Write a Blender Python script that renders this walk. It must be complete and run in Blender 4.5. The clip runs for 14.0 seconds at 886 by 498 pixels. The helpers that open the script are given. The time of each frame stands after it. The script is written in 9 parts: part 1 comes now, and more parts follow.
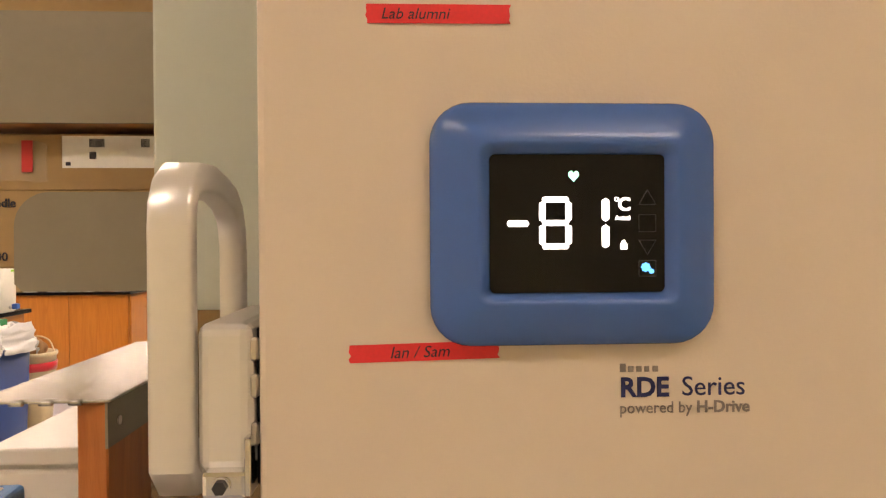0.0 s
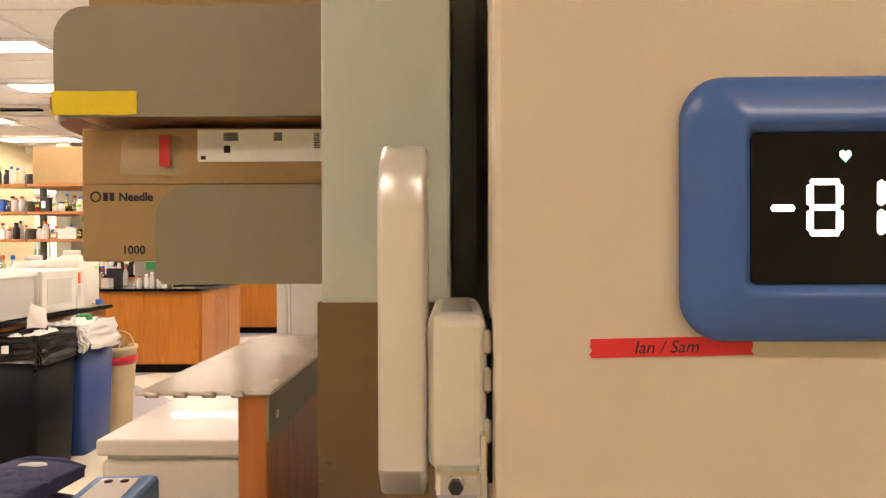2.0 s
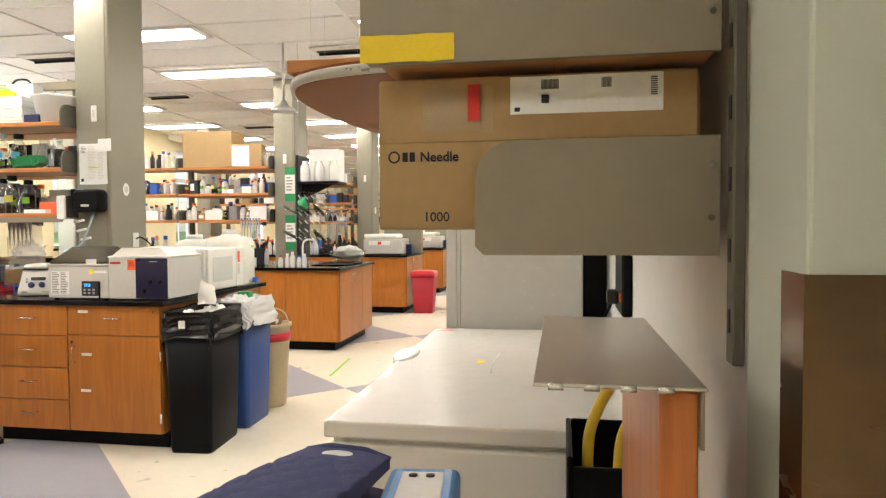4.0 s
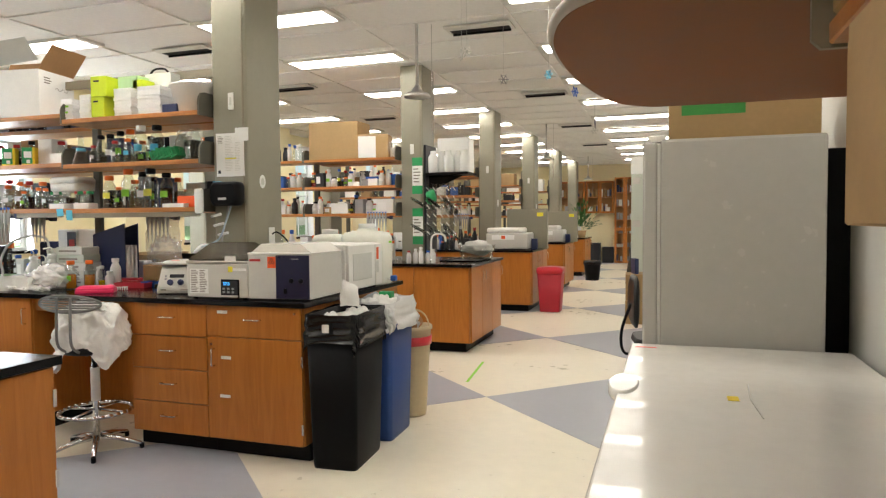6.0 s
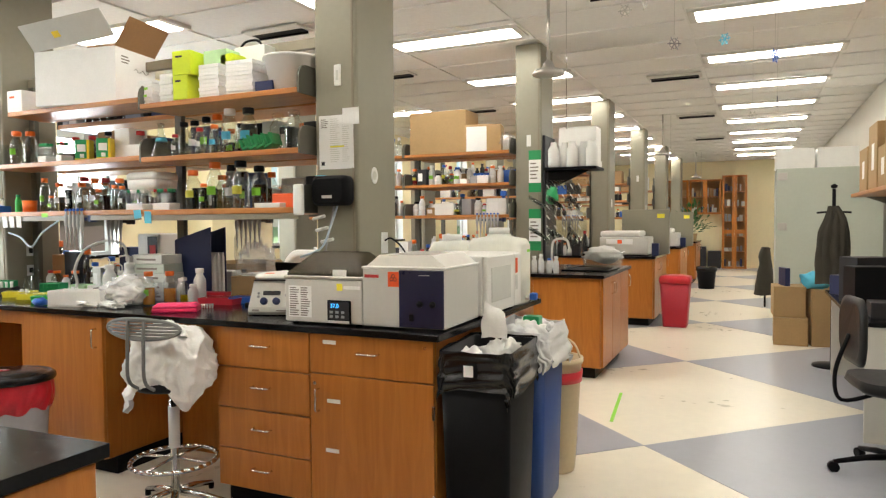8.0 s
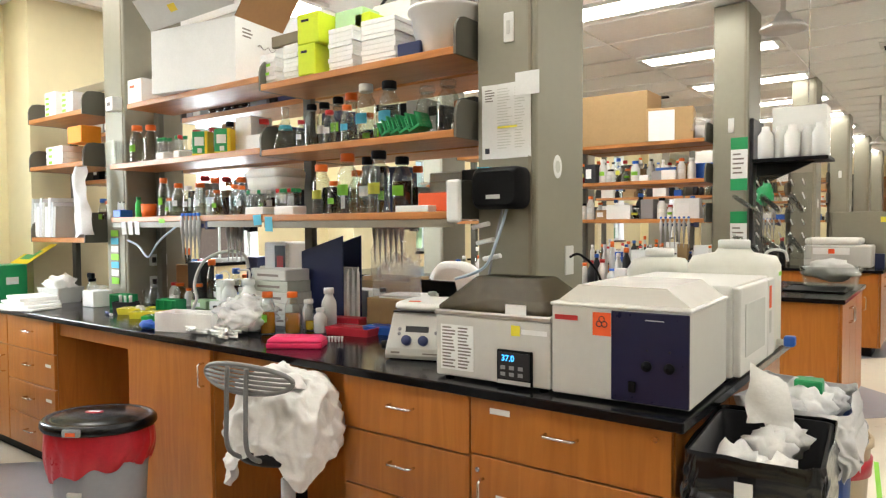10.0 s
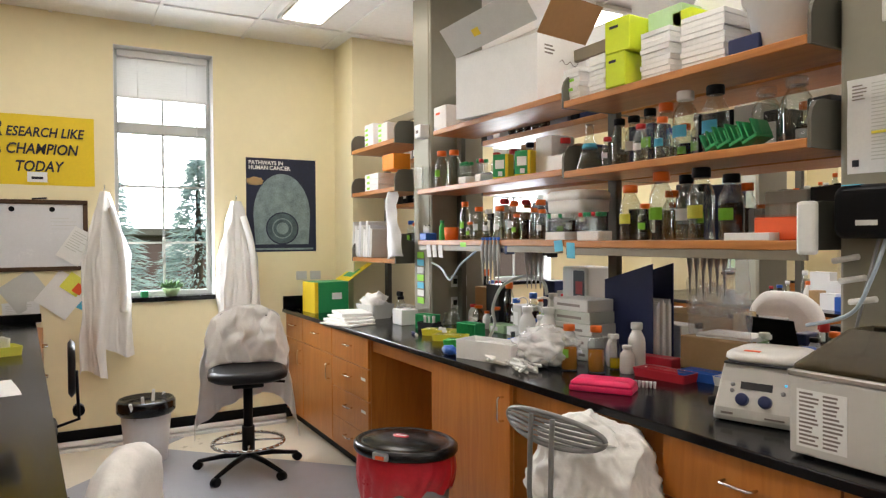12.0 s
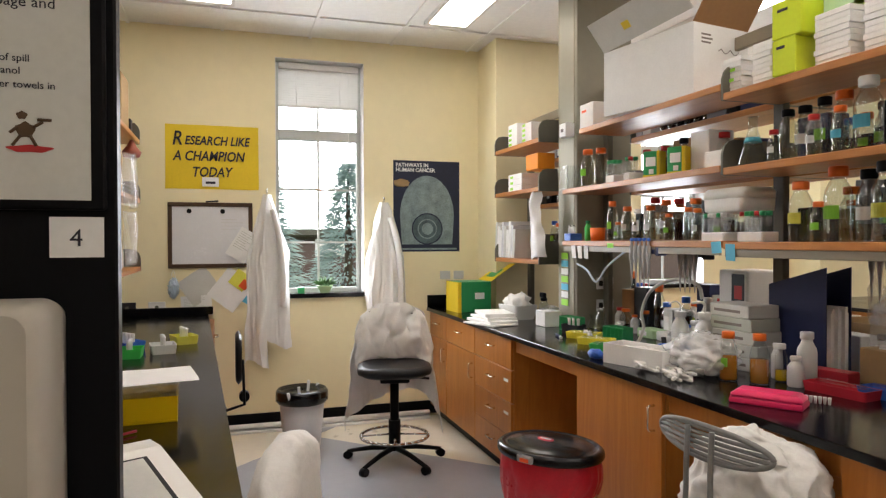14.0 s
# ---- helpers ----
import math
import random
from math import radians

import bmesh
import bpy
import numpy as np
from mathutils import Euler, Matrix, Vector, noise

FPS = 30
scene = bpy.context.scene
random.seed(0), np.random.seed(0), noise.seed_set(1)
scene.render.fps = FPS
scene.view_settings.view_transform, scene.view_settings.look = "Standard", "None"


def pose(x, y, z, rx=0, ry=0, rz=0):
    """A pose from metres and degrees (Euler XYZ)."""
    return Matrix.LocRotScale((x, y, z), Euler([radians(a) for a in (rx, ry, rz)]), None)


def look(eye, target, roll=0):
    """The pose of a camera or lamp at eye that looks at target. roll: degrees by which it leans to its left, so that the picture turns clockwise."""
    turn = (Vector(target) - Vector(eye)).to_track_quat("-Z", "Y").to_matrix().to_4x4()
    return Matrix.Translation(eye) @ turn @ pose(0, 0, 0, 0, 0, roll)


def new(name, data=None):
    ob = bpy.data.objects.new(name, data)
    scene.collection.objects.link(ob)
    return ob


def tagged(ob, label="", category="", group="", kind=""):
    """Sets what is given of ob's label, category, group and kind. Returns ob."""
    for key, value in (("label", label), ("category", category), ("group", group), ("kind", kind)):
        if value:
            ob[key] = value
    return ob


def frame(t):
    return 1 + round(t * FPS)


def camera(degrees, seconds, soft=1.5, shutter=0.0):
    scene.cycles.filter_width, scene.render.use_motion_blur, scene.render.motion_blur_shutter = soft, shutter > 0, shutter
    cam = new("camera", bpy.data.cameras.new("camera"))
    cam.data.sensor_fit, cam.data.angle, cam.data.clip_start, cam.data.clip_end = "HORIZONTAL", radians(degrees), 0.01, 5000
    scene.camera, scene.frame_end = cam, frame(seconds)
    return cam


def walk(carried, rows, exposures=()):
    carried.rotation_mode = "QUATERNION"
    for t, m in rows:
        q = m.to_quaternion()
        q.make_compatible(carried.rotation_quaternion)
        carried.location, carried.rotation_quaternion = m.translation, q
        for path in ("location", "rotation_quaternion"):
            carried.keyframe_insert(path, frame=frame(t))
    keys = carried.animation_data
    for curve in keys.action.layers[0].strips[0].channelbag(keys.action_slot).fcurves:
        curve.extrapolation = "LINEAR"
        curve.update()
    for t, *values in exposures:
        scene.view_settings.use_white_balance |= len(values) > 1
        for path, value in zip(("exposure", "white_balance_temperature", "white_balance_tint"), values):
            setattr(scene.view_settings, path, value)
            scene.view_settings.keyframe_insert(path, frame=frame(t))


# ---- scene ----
cam = camera(66.54, 14.0, soft=1.25)
# seconds, eye, then pitch, roll and yaw in degrees
PATH = [
    (0.0, -0.035, 0.045, 1.389, -0.44, 0.34, -3.14),
    (0.5, -0.053, 0.048, 1.384, -0.39, 0.33, -2.86),
    (1.0, -0.062, 0.054, 1.379, -0.47, 0.37, -2.24),
    (1.5, -0.104, 0.067, 1.378, -0.44, 0.30, -0.75),
    (2.0, -0.173, 0.079, 1.380, -0.42, 0.18, 1.15),
    (2.5, -0.252, 0.081, 1.382, -0.55, 0.21, 2.63),
    (3.0, -0.353, 0.108, 1.371, -0.97, 0.16, 4.32),
    (3.5, -0.453, 0.136, 1.365, -1.56, 0.18, 6.93),
    (4.0, -0.538, 0.216, 1.357, -1.90, 0.31, 9.85),
    (4.2, -0.585, 0.279, 1.355, -1.96, 0.31, 10.82),
    (6.5, -1.161, 0.763, 1.362, -2.45, 0.43, 20.57),
    (7.0, -1.363, 0.917, 1.361, -2.41, 0.33, 22.63),
    (7.2, -1.443, 0.993, 1.366, -2.36, 0.35, 23.32),
    (9.3, -2.099, 2.082, 1.385, -2.13, 0.53, 31.06),
    (9.5, -2.170, 2.134, 1.390, -2.13, 0.53, 33.14),
    (10.0, -2.370, 2.209, 1.410, -2.03, 0.34, 36.70),
    (10.5, -2.527, 2.221, 1.454, -1.93, 0.37, 40.02),
    (11.0, -2.586, 2.281, 1.480, -1.21, 0.53, 48.20),
    (11.5, -2.613, 2.320, 1.479, -0.90, 0.46, 55.91),
    (12.0, -2.633, 2.336, 1.474, -0.84, 0.37, 60.62),
    (12.5, -2.648, 2.340, 1.470, -0.79, 0.29, 64.36),
    (13.0, -2.653, 2.333, 1.472, -0.74, 0.24, 67.74),
    (13.5, -2.655, 2.323, 1.474, -0.75, 0.19, 70.51),
    (14.0, -2.658, 2.320, 1.472, -0.72, 0.15, 72.43),
]
EXPOSURES = [(0.0, 0.58, 7850, 26), (1.5, 0.60, 7900, 26), (2.5, 0.63, 7550, 19), (3.0, 0.56, 7000, 14), (4.0, 0.54, 6550, 12), (6.3, -0.06, 6500, 10), (7.2, -0.04, 6500, 10), (9.5, 0.24, 6400, 9), (10.5, 0.14, 6250, 9), (11.3, -0.03, 6150, 11), (12.0, -0.3, 6500, 14), (14.0, -0.52, 6650, 16)]
walk(cam, [(t, pose(x, y, z, 90 + p, r, w)) for t, x, y, z, p, r, w in PATH], EXPOSURES)


# ---- world and light ----
world = bpy.data.worlds.new("sky")
scene.world = world
world.use_nodes = True
wn = world.node_tree.nodes
sky = wn.new("ShaderNodeTexSky")
sky.sky_type = "NISHITA"
sky.sun_disc = False
sky.sun_elevation = radians(43)
sky.sun_rotation = radians(90)
wn["Background"].inputs["Strength"].default_value = 0.15
world.node_tree.links.new(sky.outputs[0], wn["Background"].inputs["Color"])
sun = new("sun", bpy.data.lights.new("sun", "SUN"))
sun.data.energy, sun.data.angle, sun.data.color = 4.0, radians(0.6), (1.0, 0.95, 0.88)
sun.matrix_world = look((20, 4, 30), (-12, 4, 0))
PANEL_LIGHT = 15.0
# daylight in the openings of the two nearest windows
for k in range(2):
    day = new("window_daylight", bpy.data.lights.new("window_daylight", "AREA"))
    day.data.shape, day.data.size, day.data.size_y, day.data.energy, day.data.color = "RECTANGLE", 0.58, 1.40, 44.0, (0.88, 0.95, 1.0)
    day.matrix_world = look((-8.12, 3.02 + 3.31 * k, 1.80), (-6.0, 3.02 + 3.31 * k, 1.45))


# ---- materials ----
def mat(name, col, rough=0.5, metal=0.0, vary=0.08, scale=6.0, bump=0.0, bscale=120.0, trans=0.0, ior=1.45, alpha=1.0, emit=0.0, coat=0.0, stretch=(1, 1, 1), ecol=None, island=0.0, spec=0.5, rvar=0.04):
    m = bpy.data.materials.new(name)
    m.use_nodes = True
    nt, n = m.node_tree, m.node_tree.nodes
    b = n["Principled BSDF"]
    b.inputs["Roughness"].default_value, b.inputs["Metallic"].default_value = rough, metal
    b.inputs["Transmission Weight"].default_value, b.inputs["IOR"].default_value = trans, ior
    b.inputs["Alpha"].default_value, b.inputs["Coat Weight"].default_value = alpha, coat
    b.inputs["Base Color"].default_value = (*col, 1)
    b.inputs["Specular IOR Level"].default_value = spec
    if emit:
        b.inputs["Emission Strength"].default_value = emit
        b.inputs["Emission Color"].default_value = (*(ecol or col), 1)
    tc = n.new("ShaderNodeTexCoord")
    mp = n.new("ShaderNodeMapping")
    mp.inputs["Scale"].default_value = stretch
    nt.links.new(tc.outputs["Object"], mp.inputs["Vector"])
    if vary:
        a = n.new("ShaderNodeTexNoise")
        a.inputs["Scale"].default_value, a.inputs["Detail"].default_value = scale, 5
        c = n.new("ShaderNodeTexNoise")
        c.inputs["Scale"].default_value, c.inputs["Detail"].default_value = scale * 9, 3
        add = n.new("ShaderNodeMath")
        add.operation = "ADD"
        for k, q in enumerate((a, c)):
            nt.links.new(mp.outputs[0], q.inputs["Vector"])
            nt.links.new(q.outputs["Fac"], add.inputs[k])
        rr = n.new("ShaderNodeMapRange")
        rr.inputs["From Min"].default_value, rr.inputs["From Max"].default_value = 0.6, 1.4
        rr.inputs["To Min"].default_value, rr.inputs["To Max"].default_value = 1 - vary, 1 + vary
        nt.links.new(add.outputs[0], rr.inputs["Value"])
        v = n.new("ShaderNodeHueSaturation")
        v.inputs["Color"].default_value = (*col, 1)
        last = rr.outputs[0]
        if island:
            oi = n.new("ShaderNodeObjectInfo")
            r2 = n.new("ShaderNodeMapRange")
            r2.inputs["To Min"].default_value, r2.inputs["To Max"].default_value = 1 - island, 1 + island
            nt.links.new(oi.outputs["Random"], r2.inputs["Value"])
            mu = n.new("ShaderNodeMath")
            mu.operation = "MULTIPLY"
            nt.links.new(last, mu.inputs[0])
            nt.links.new(r2.outputs[0], mu.inputs[1])
            last = mu.outputs[0]
        nt.links.new(last, v.inputs["Value"])
        nt.links.new(v.outputs[0], b.inputs["Base Color"])
        r3 = n.new("ShaderNodeMapRange")
        r3.inputs["From Min"].default_value, r3.inputs["From Max"].default_value = 0.6, 1.4
        r3.inputs["To Min"].default_value, r3.inputs["To Max"].default_value = max(0, rough - rvar), min(1, rough + rvar)
        nt.links.new(add.outputs[0], r3.inputs["Value"])
        nt.links.new(r3.outputs[0], b.inputs["Roughness"])
    if bump:
        d = n.new("ShaderNodeTexNoise")
        d.inputs["Scale"].default_value, d.inputs["Detail"].default_value = bscale, 4
        nt.links.new(mp.outputs[0], d.inputs["Vector"])
        bu = n.new("ShaderNodeBump")
        bu.inputs["Strength"].default_value, bu.inputs["Distance"].default_value = bump, 0.004
        nt.links.new(d.outputs["Fac"], bu.inputs["Height"])
        nt.links.new(bu.outputs[0], b.inputs["Normal"])
    return m


def wood_mat(name, dark, light, rough=0.35, stretch=(9, 9, 0.9), island=0.06):
    m = mat(name, light, rough, vary=0, bump=0.15, bscale=40, stretch=stretch)
    nt, n = m.node_tree, m.node_tree.nodes
    mp = n["Mapping"]
    w = n.new("ShaderNodeTexNoise")
    w.inputs["Scale"].default_value, w.inputs["Detail"].default_value, w.inputs["Distortion"].default_value = 2.2, 8, 1.6
    nt.links.new(mp.outputs[0], w.inputs["Vector"])
    cr = n.new("ShaderNodeValToRGB")
    cr.color_ramp.elements[0].position, cr.color_ramp.elements[1].position = 0.32, 0.68
    cr.color_ramp.elements[0].color, cr.color_ramp.elements[1].color = (*dark, 1), (*light, 1)
    nt.links.new(w.outputs["Fac"], cr.inputs[0])
    oi = n.new("ShaderNodeObjectInfo")
    r2 = n.new("ShaderNodeMapRange")
    r2.inputs["To Min"].default_value, r2.inputs["To Max"].default_value = 1 - island, 1 + island
    nt.links.new(oi.outputs["Random"], r2.inputs["Value"])
    v = n.new("ShaderNodeHueSaturation")
    nt.links.new(cr.outputs[0], v.inputs["Color"])
    nt.links.new(r2.outputs[0], v.inputs["Value"])
    nt.links.new(v.outputs[0], n["Principled BSDF"].inputs["Base Color"])
    return m


WALL = mat("wall_paint", (0.86, 0.77, 0.50), 0.75, vary=0.03, scale=1.5, bump=0.12, bscale=220)
WALLW = mat("grey_white_wall", (0.66, 0.64, 0.58), 0.7, vary=0.04, scale=1.5, bump=0.12, bscale=220)
CEIL = mat("ceiling_tile", (0.87, 0.855, 0.82), 0.9, vary=0.05, scale=30, bump=0.3, bscale=160)
TBAR = mat("ceiling_grid_metal", (0.70, 0.68, 0.63), 0.5, vary=0.03)
LIGHT = mat("light_diffuser", (0.9, 0.9, 0.9), 0.5, vary=0, emit=PANEL_LIGHT, ecol=(1.0, 0.95, 0.86))
CREAM = mat("cream_vinyl_floor", (0.80, 0.74, 0.60), 0.30, vary=0.05, scale=1.2, bump=0.04, bscale=60)
GREYF = mat("grey_vinyl_floor", (0.36, 0.37, 0.41), 0.32, vary=0.06, scale=1.5, bump=0.04, bscale=60)
OAK = wood_mat("cherry_veneer", (0.41, 0.140, 0.024), (0.50, 0.185, 0.034), 0.3)
SHELFW = wood_mat("shelf_wood", (0.40, 0.15, 0.035), (0.52, 0.215, 0.06), stretch=(0.9, 9, 9))
ENDW = wood_mat("orange_wood_end", (0.40, 0.12, 0.03), (0.55, 0.19, 0.05), stretch=(12, 12, 1.2))
BLACKTOP = mat("black_epoxy_top", (0.005, 0.005, 0.006), 0.16, vary=0.2, scale=4, bump=0.02, spec=0.28)
BLACK = mat("black_plastic", (0.006, 0.006, 0.007), 0.42, vary=0.15, scale=8, bump=0.05, spec=0.12)
BAGBLACK = mat("black_bin_bag", (0.006, 0.006, 0.007), 0.18, vary=0.2, scale=8, bump=0.5, bscale=18, spec=0.5)
GREYM = mat("grey_green_metal", (0.28, 0.265, 0.205), 0.42, metal=0.25, vary=0.05, scale=3, bump=0.03)
BRACKET = mat("grey_shelf_bracket", (0.12, 0.115, 0.09), 0.45, metal=0.1, vary=0.06, scale=4, bump=0.05)
BRACKETL = mat("light_grey_shelf_bracket", (0.255, 0.225, 0.165), 0.45, metal=0.1, vary=0.05, scale=4, bump=0.05)
PALEG = mat("pale_green_column_paint", (0.50, 0.54, 0.47), 0.5, vary=0.03, scale=3, bump=0.06)
STEEL = mat("stainless_steel", (0.55, 0.53, 0.50), 0.34, metal=1.0, vary=0.03, scale=5, rvar=0.02)
# the brown is a room reflection put into the bare steel's colour
STEELB = mat("guard_steel_painted_reflection", (0.21, 0.15, 0.095), 0.26, metal=1.0, vary=0.10, scale=2, stretch=(1, 1, 4), rvar=0.03)
CHROME = mat("chrome", (0.75, 0.75, 0.75), 0.12, metal=1.0, vary=0)
SILVER = mat("silver_handle_paint", (0.70, 0.68, 0.65), 0.32, metal=0.6, vary=0.02, scale=8, rvar=0.01)
FREEZER = mat("freezer_door_paint", (0.62, 0.53, 0.43), 0.38, vary=0.03, scale=2, bump=0.06, bscale=300)
FREEZERS = mat("freezer_side_paint", (0.72, 0.70, 0.66), 0.4, vary=0.03, scale=2, bump=0.06, bscale=300)
BLUEB = mat("blue_bezel_plastic", (0.045, 0.125, 0.37), 0.27, vary=0.03, scale=5, bump=0.015, rvar=0.0)
SCREEN = mat("screen_glass", (0.004, 0.004, 0.0045), 0.08, vary=0, spec=0.3)
LCDW = mat("lcd_white", (0.9, 0.95, 1.0), 0.5, vary=0, emit=2.2, ecol=(0.95, 0.98, 1.0))
LCDB = mat("lcd_blue", (0.05, 0.4, 1.0), 0.5, vary=0, emit=1.4, ecol=(0.06, 0.45, 1.0))
LCDG = mat("lcd_green", (0.2, 0.9, 0.7), 0.5, vary=0, emit=1.4, ecol=(0.3, 1.0, 0.75))
LCDGREY = mat("lcd_dim_icon", (0.05, 0.05, 0.055), 0.3, vary=0)
REDTAPE = mat("red_tape", (0.75, 0.035, 0.04), 0.5, vary=0.08, scale=40)
YELLOWTAPE = mat("yellow_tape", (0.80, 0.60, 0.02), 0.5, vary=0.06, scale=40)
GREENTAPE = mat("green_tape", (0.05, 0.28, 0.06), 0.5, vary=0.08, scale=40)
INK = mat("black_ink", (0.02, 0.02, 0.03), 0.6, vary=0)
INKGREY = mat("grey_ink", (0.22, 0.19, 0.17), 0.6, vary=0)
INKNAVY = mat("navy_ink", (0.015, 0.02, 0.09), 0.6, vary=0)
INKRED = mat("red_ink", (0.5, 0.03, 0.03), 0.6, vary=0)
CARD = mat("cardboard", (0.40, 0.265, 0.125), 0.8, vary=0.07, scale=5, bump=0.1, bscale=60, island=0.08)
CARDIN = mat("cardboard_inside", (0.36, 0.20, 0.09), 0.85, vary=0.07, scale=5)
WHITE = mat("white_paint", (0.80, 0.80, 0.78), 0.35, vary=0.03, scale=3, bump=0.03)
FRIDGEW = mat("grey_white_fridge_enamel", (0.47, 0.46, 0.425), 0.25, vary=0.04, scale=2, bump=0.02, coat=0.2)
CHESTW = mat("white_freezer_enamel", (0.80, 0.78, 0.73), 0.22, vary=0.03, scale=2, bump=0.02, coat=0.3)
PAPER = mat("white_paper", (0.84, 0.84, 0.82), 0.8, vary=0.04, scale=12)
PAPERG = mat("grey_paper_tint", (0.62, 0.62, 0.58), 0.8, vary=0.05, scale=12)
STYRO = mat("white_foam", (0.82, 0.81, 0.78), 0.8, vary=0.05, scale=40, bump=0.3, bscale=300)
CLOTH = mat("white_cotton", (0.82, 0.81, 0.78), 0.9, vary=0.05, scale=14, bump=0.35, bscale=60)
NAVY = mat("navy_quilted_cloth", (0.055, 0.062, 0.15), 0.85, vary=0.12, scale=20, bump=0.4, bscale=200)
DEVBLUE = mat("blue_device_plastic", (0.05, 0.25, 0.62), 0.35, vary=0.04)
BINBLUE = mat("blue_bin_plastic", (0.02, 0.058, 0.215), 0.42, vary=0.06, scale=4, bump=0.06)
BINCREAM = mat("cream_bin_plastic", (0.58, 0.47, 0.30), 0.45, vary=0.05, scale=4)
BINRED = mat("red_bin_plastic", (0.42, 0.018, 0.035), 0.4, vary=0.05, scale=4)
BINGREY = mat("grey_bin_plastic", (0.30, 0.30, 0.31), 0.4, vary=0.05, scale=4)
BINLT = mat("pale_grey_bin_plastic", (0.72, 0.72, 0.73), 0.4, vary=0.04, scale=4)
BAGRED = mat("red_bin_bag", (0.55, 0.02, 0.035), 0.3, vary=0.1, scale=10, bump=0.5, bscale=30)
BAGCLEAR = mat("white_bin_bag", (0.80, 0.80, 0.80), 0.35, vary=0.08, scale=10, bump=0.5, bscale=30, alpha=0.85)
APPL = mat("beige_appliance", (0.60, 0.59, 0.55), 0.4, vary=0.03, scale=4, bump=0.05, bscale=300)
APPLW = mat("white_appliance", (0.78, 0.77, 0.73), 0.35, vary=0.03, scale=4)
NAVYP = mat("navy_panel", (0.014, 0.016, 0.05), 0.3, vary=0.06)
DKGREY = mat("dark_grey_plastic", (0.03, 0.03, 0.033), 0.4, vary=0.08, spec=0.25)
SMOKE = mat("smoked_cover", (0.075, 0.058, 0.030), 0.3, vary=0, alpha=0.7, rvar=0.0, spec=0.12)
CARBOY = mat("translucent_carboy", (0.80, 0.80, 0.72), 0.4, vary=0.04, scale=4)
ORANGE = mat("orange_cap", (0.85, 0.17, 0.02), 0.4, vary=0.04)
REDC = mat("red_cap", (0.55, 0.03, 0.03), 0.4, vary=0.04)
GREENC = mat("green_plastic", (0.02, 0.30, 0.10), 0.4, vary=0.05)
BRGREEN = mat("bright_green_plastic", (0.05, 0.55, 0.10), 0.4, vary=0.05)
LIME = mat("lime_box", (0.58, 0.70, 0.02), 0.55, vary=0.05)
PALEGREEN = mat("pale_green_box", (0.42, 0.62, 0.34), 0.55, vary=0.05)
YELLOW = mat("yellow_card", (0.80, 0.58, 0.02), 0.6, vary=0.05)
YELPLAST = mat("yellow_plastic", (0.82, 0.72, 0.05), 0.4, vary=0.05)
YELCABLE = mat("yellow_hose", (0.75, 0.52, 0.05), 0.4, vary=0.06)
PINK = mat("pink_plastic", (0.85, 0.03, 0.14), 0.35, vary=0.04)
REDP = mat("red_plastic", (0.55, 0.03, 0.05), 0.4, vary=0.04)
BLUEP = mat("blue_plastic", (0.03, 0.13, 0.55), 0.4, vary=0.05)
NAVYPL = mat("navy_plastic", (0.02, 0.03, 0.10), 0.4, vary=0.05)
CYAN = mat("cyan_note", (0.10, 0.50, 0.70), 0.6, vary=0.05)
LABELG = mat("green_label", (0.30, 0.70, 0.06), 0.6, vary=0.05)
LABELY = mat("yellow_label", (0.75, 0.72, 0.10), 0.6, vary=0.05)
LABELO = mat("orange_label", (0.90, 0.13, 0.03), 0.6, vary=0.04)


def thin_glass(name, col, gloss, rough):
    """Thin-walled clear glass: straight through, with gloss that grows at the rim."""
    m = bpy.data.materials.new(name)
    m.use_nodes = True
    nt, n = m.node_tree, m.node_tree.nodes
    n.remove(n["Principled BSDF"])
    tr, gl, fr, mx = n.new("ShaderNodeBsdfTransparent"), n.new("ShaderNodeBsdfGlossy"), n.new("ShaderNodeLayerWeight"), n.new("ShaderNodeMixShader")
    mu = n.new("ShaderNodeMath")
    mu.operation, mu.inputs[1].default_value = "MULTIPLY_ADD", 0.45
    mu.inputs[2].default_value = 0.03
    tr.inputs["Color"].default_value = (*col, 1)
    gl.inputs["Color"].default_value = (0.95, 0.97, 0.96, 1)
    gl.inputs["Roughness"].default_value = rough
    fr.inputs["Blend"].default_value = gloss
    nt.links.new(fr.outputs["Facing"], mu.inputs[0])
    nt.links.new(mu.outputs[0], mx.inputs[0])
    nt.links.new(tr.outputs[0], mx.inputs[1])
    nt.links.new(gl.outputs[0], mx.inputs[2])
    nt.links.new(mx.outputs[0], n["Material Output"].inputs["Surface"])
    return m


GLASS = thin_glass("bottle_glass", (0.86, 0.89, 0.875), 0.38, 0.06)
PANE = mat("window_glass", (0.97, 0.98, 0.98), 0.0, vary=0, trans=1.0, ior=1.05)
CLEAR = thin_glass("clear_plastic", (0.90, 0.91, 0.90), 0.3, 0.12)
BAGWIPE = mat("translucent_white_bag", (0.86, 0.86, 0.85), 0.15, vary=0.06, alpha=0.42, bump=0.8, bscale=22)
POUCH = mat("clear_pouch_film", (0.9, 0.9, 0.88), 0.05, vary=0, alpha=0.07, bump=0.8, bscale=60)
BAGGY = mat("clear_bag", (0.85, 0.86, 0.86), 0.10, vary=0.08, alpha=0.2, bump=0.6, bscale=25)
AMBER = mat("amber_liquid", (0.52, 0.19, 0.012), 0.08, vary=0, alpha=0.75)
LIQUID = thin_glass("clear_liquid", (0.86, 0.84, 0.74), 0.15, 0.05)
REDLIQ = mat("red_liquid", (0.35, 0.02, 0.02), 0.08, vary=0, trans=0.3)
DARKLIQ = mat("dark_liquid", (0.03, 0.012, 0.008), 0.1, vary=0)
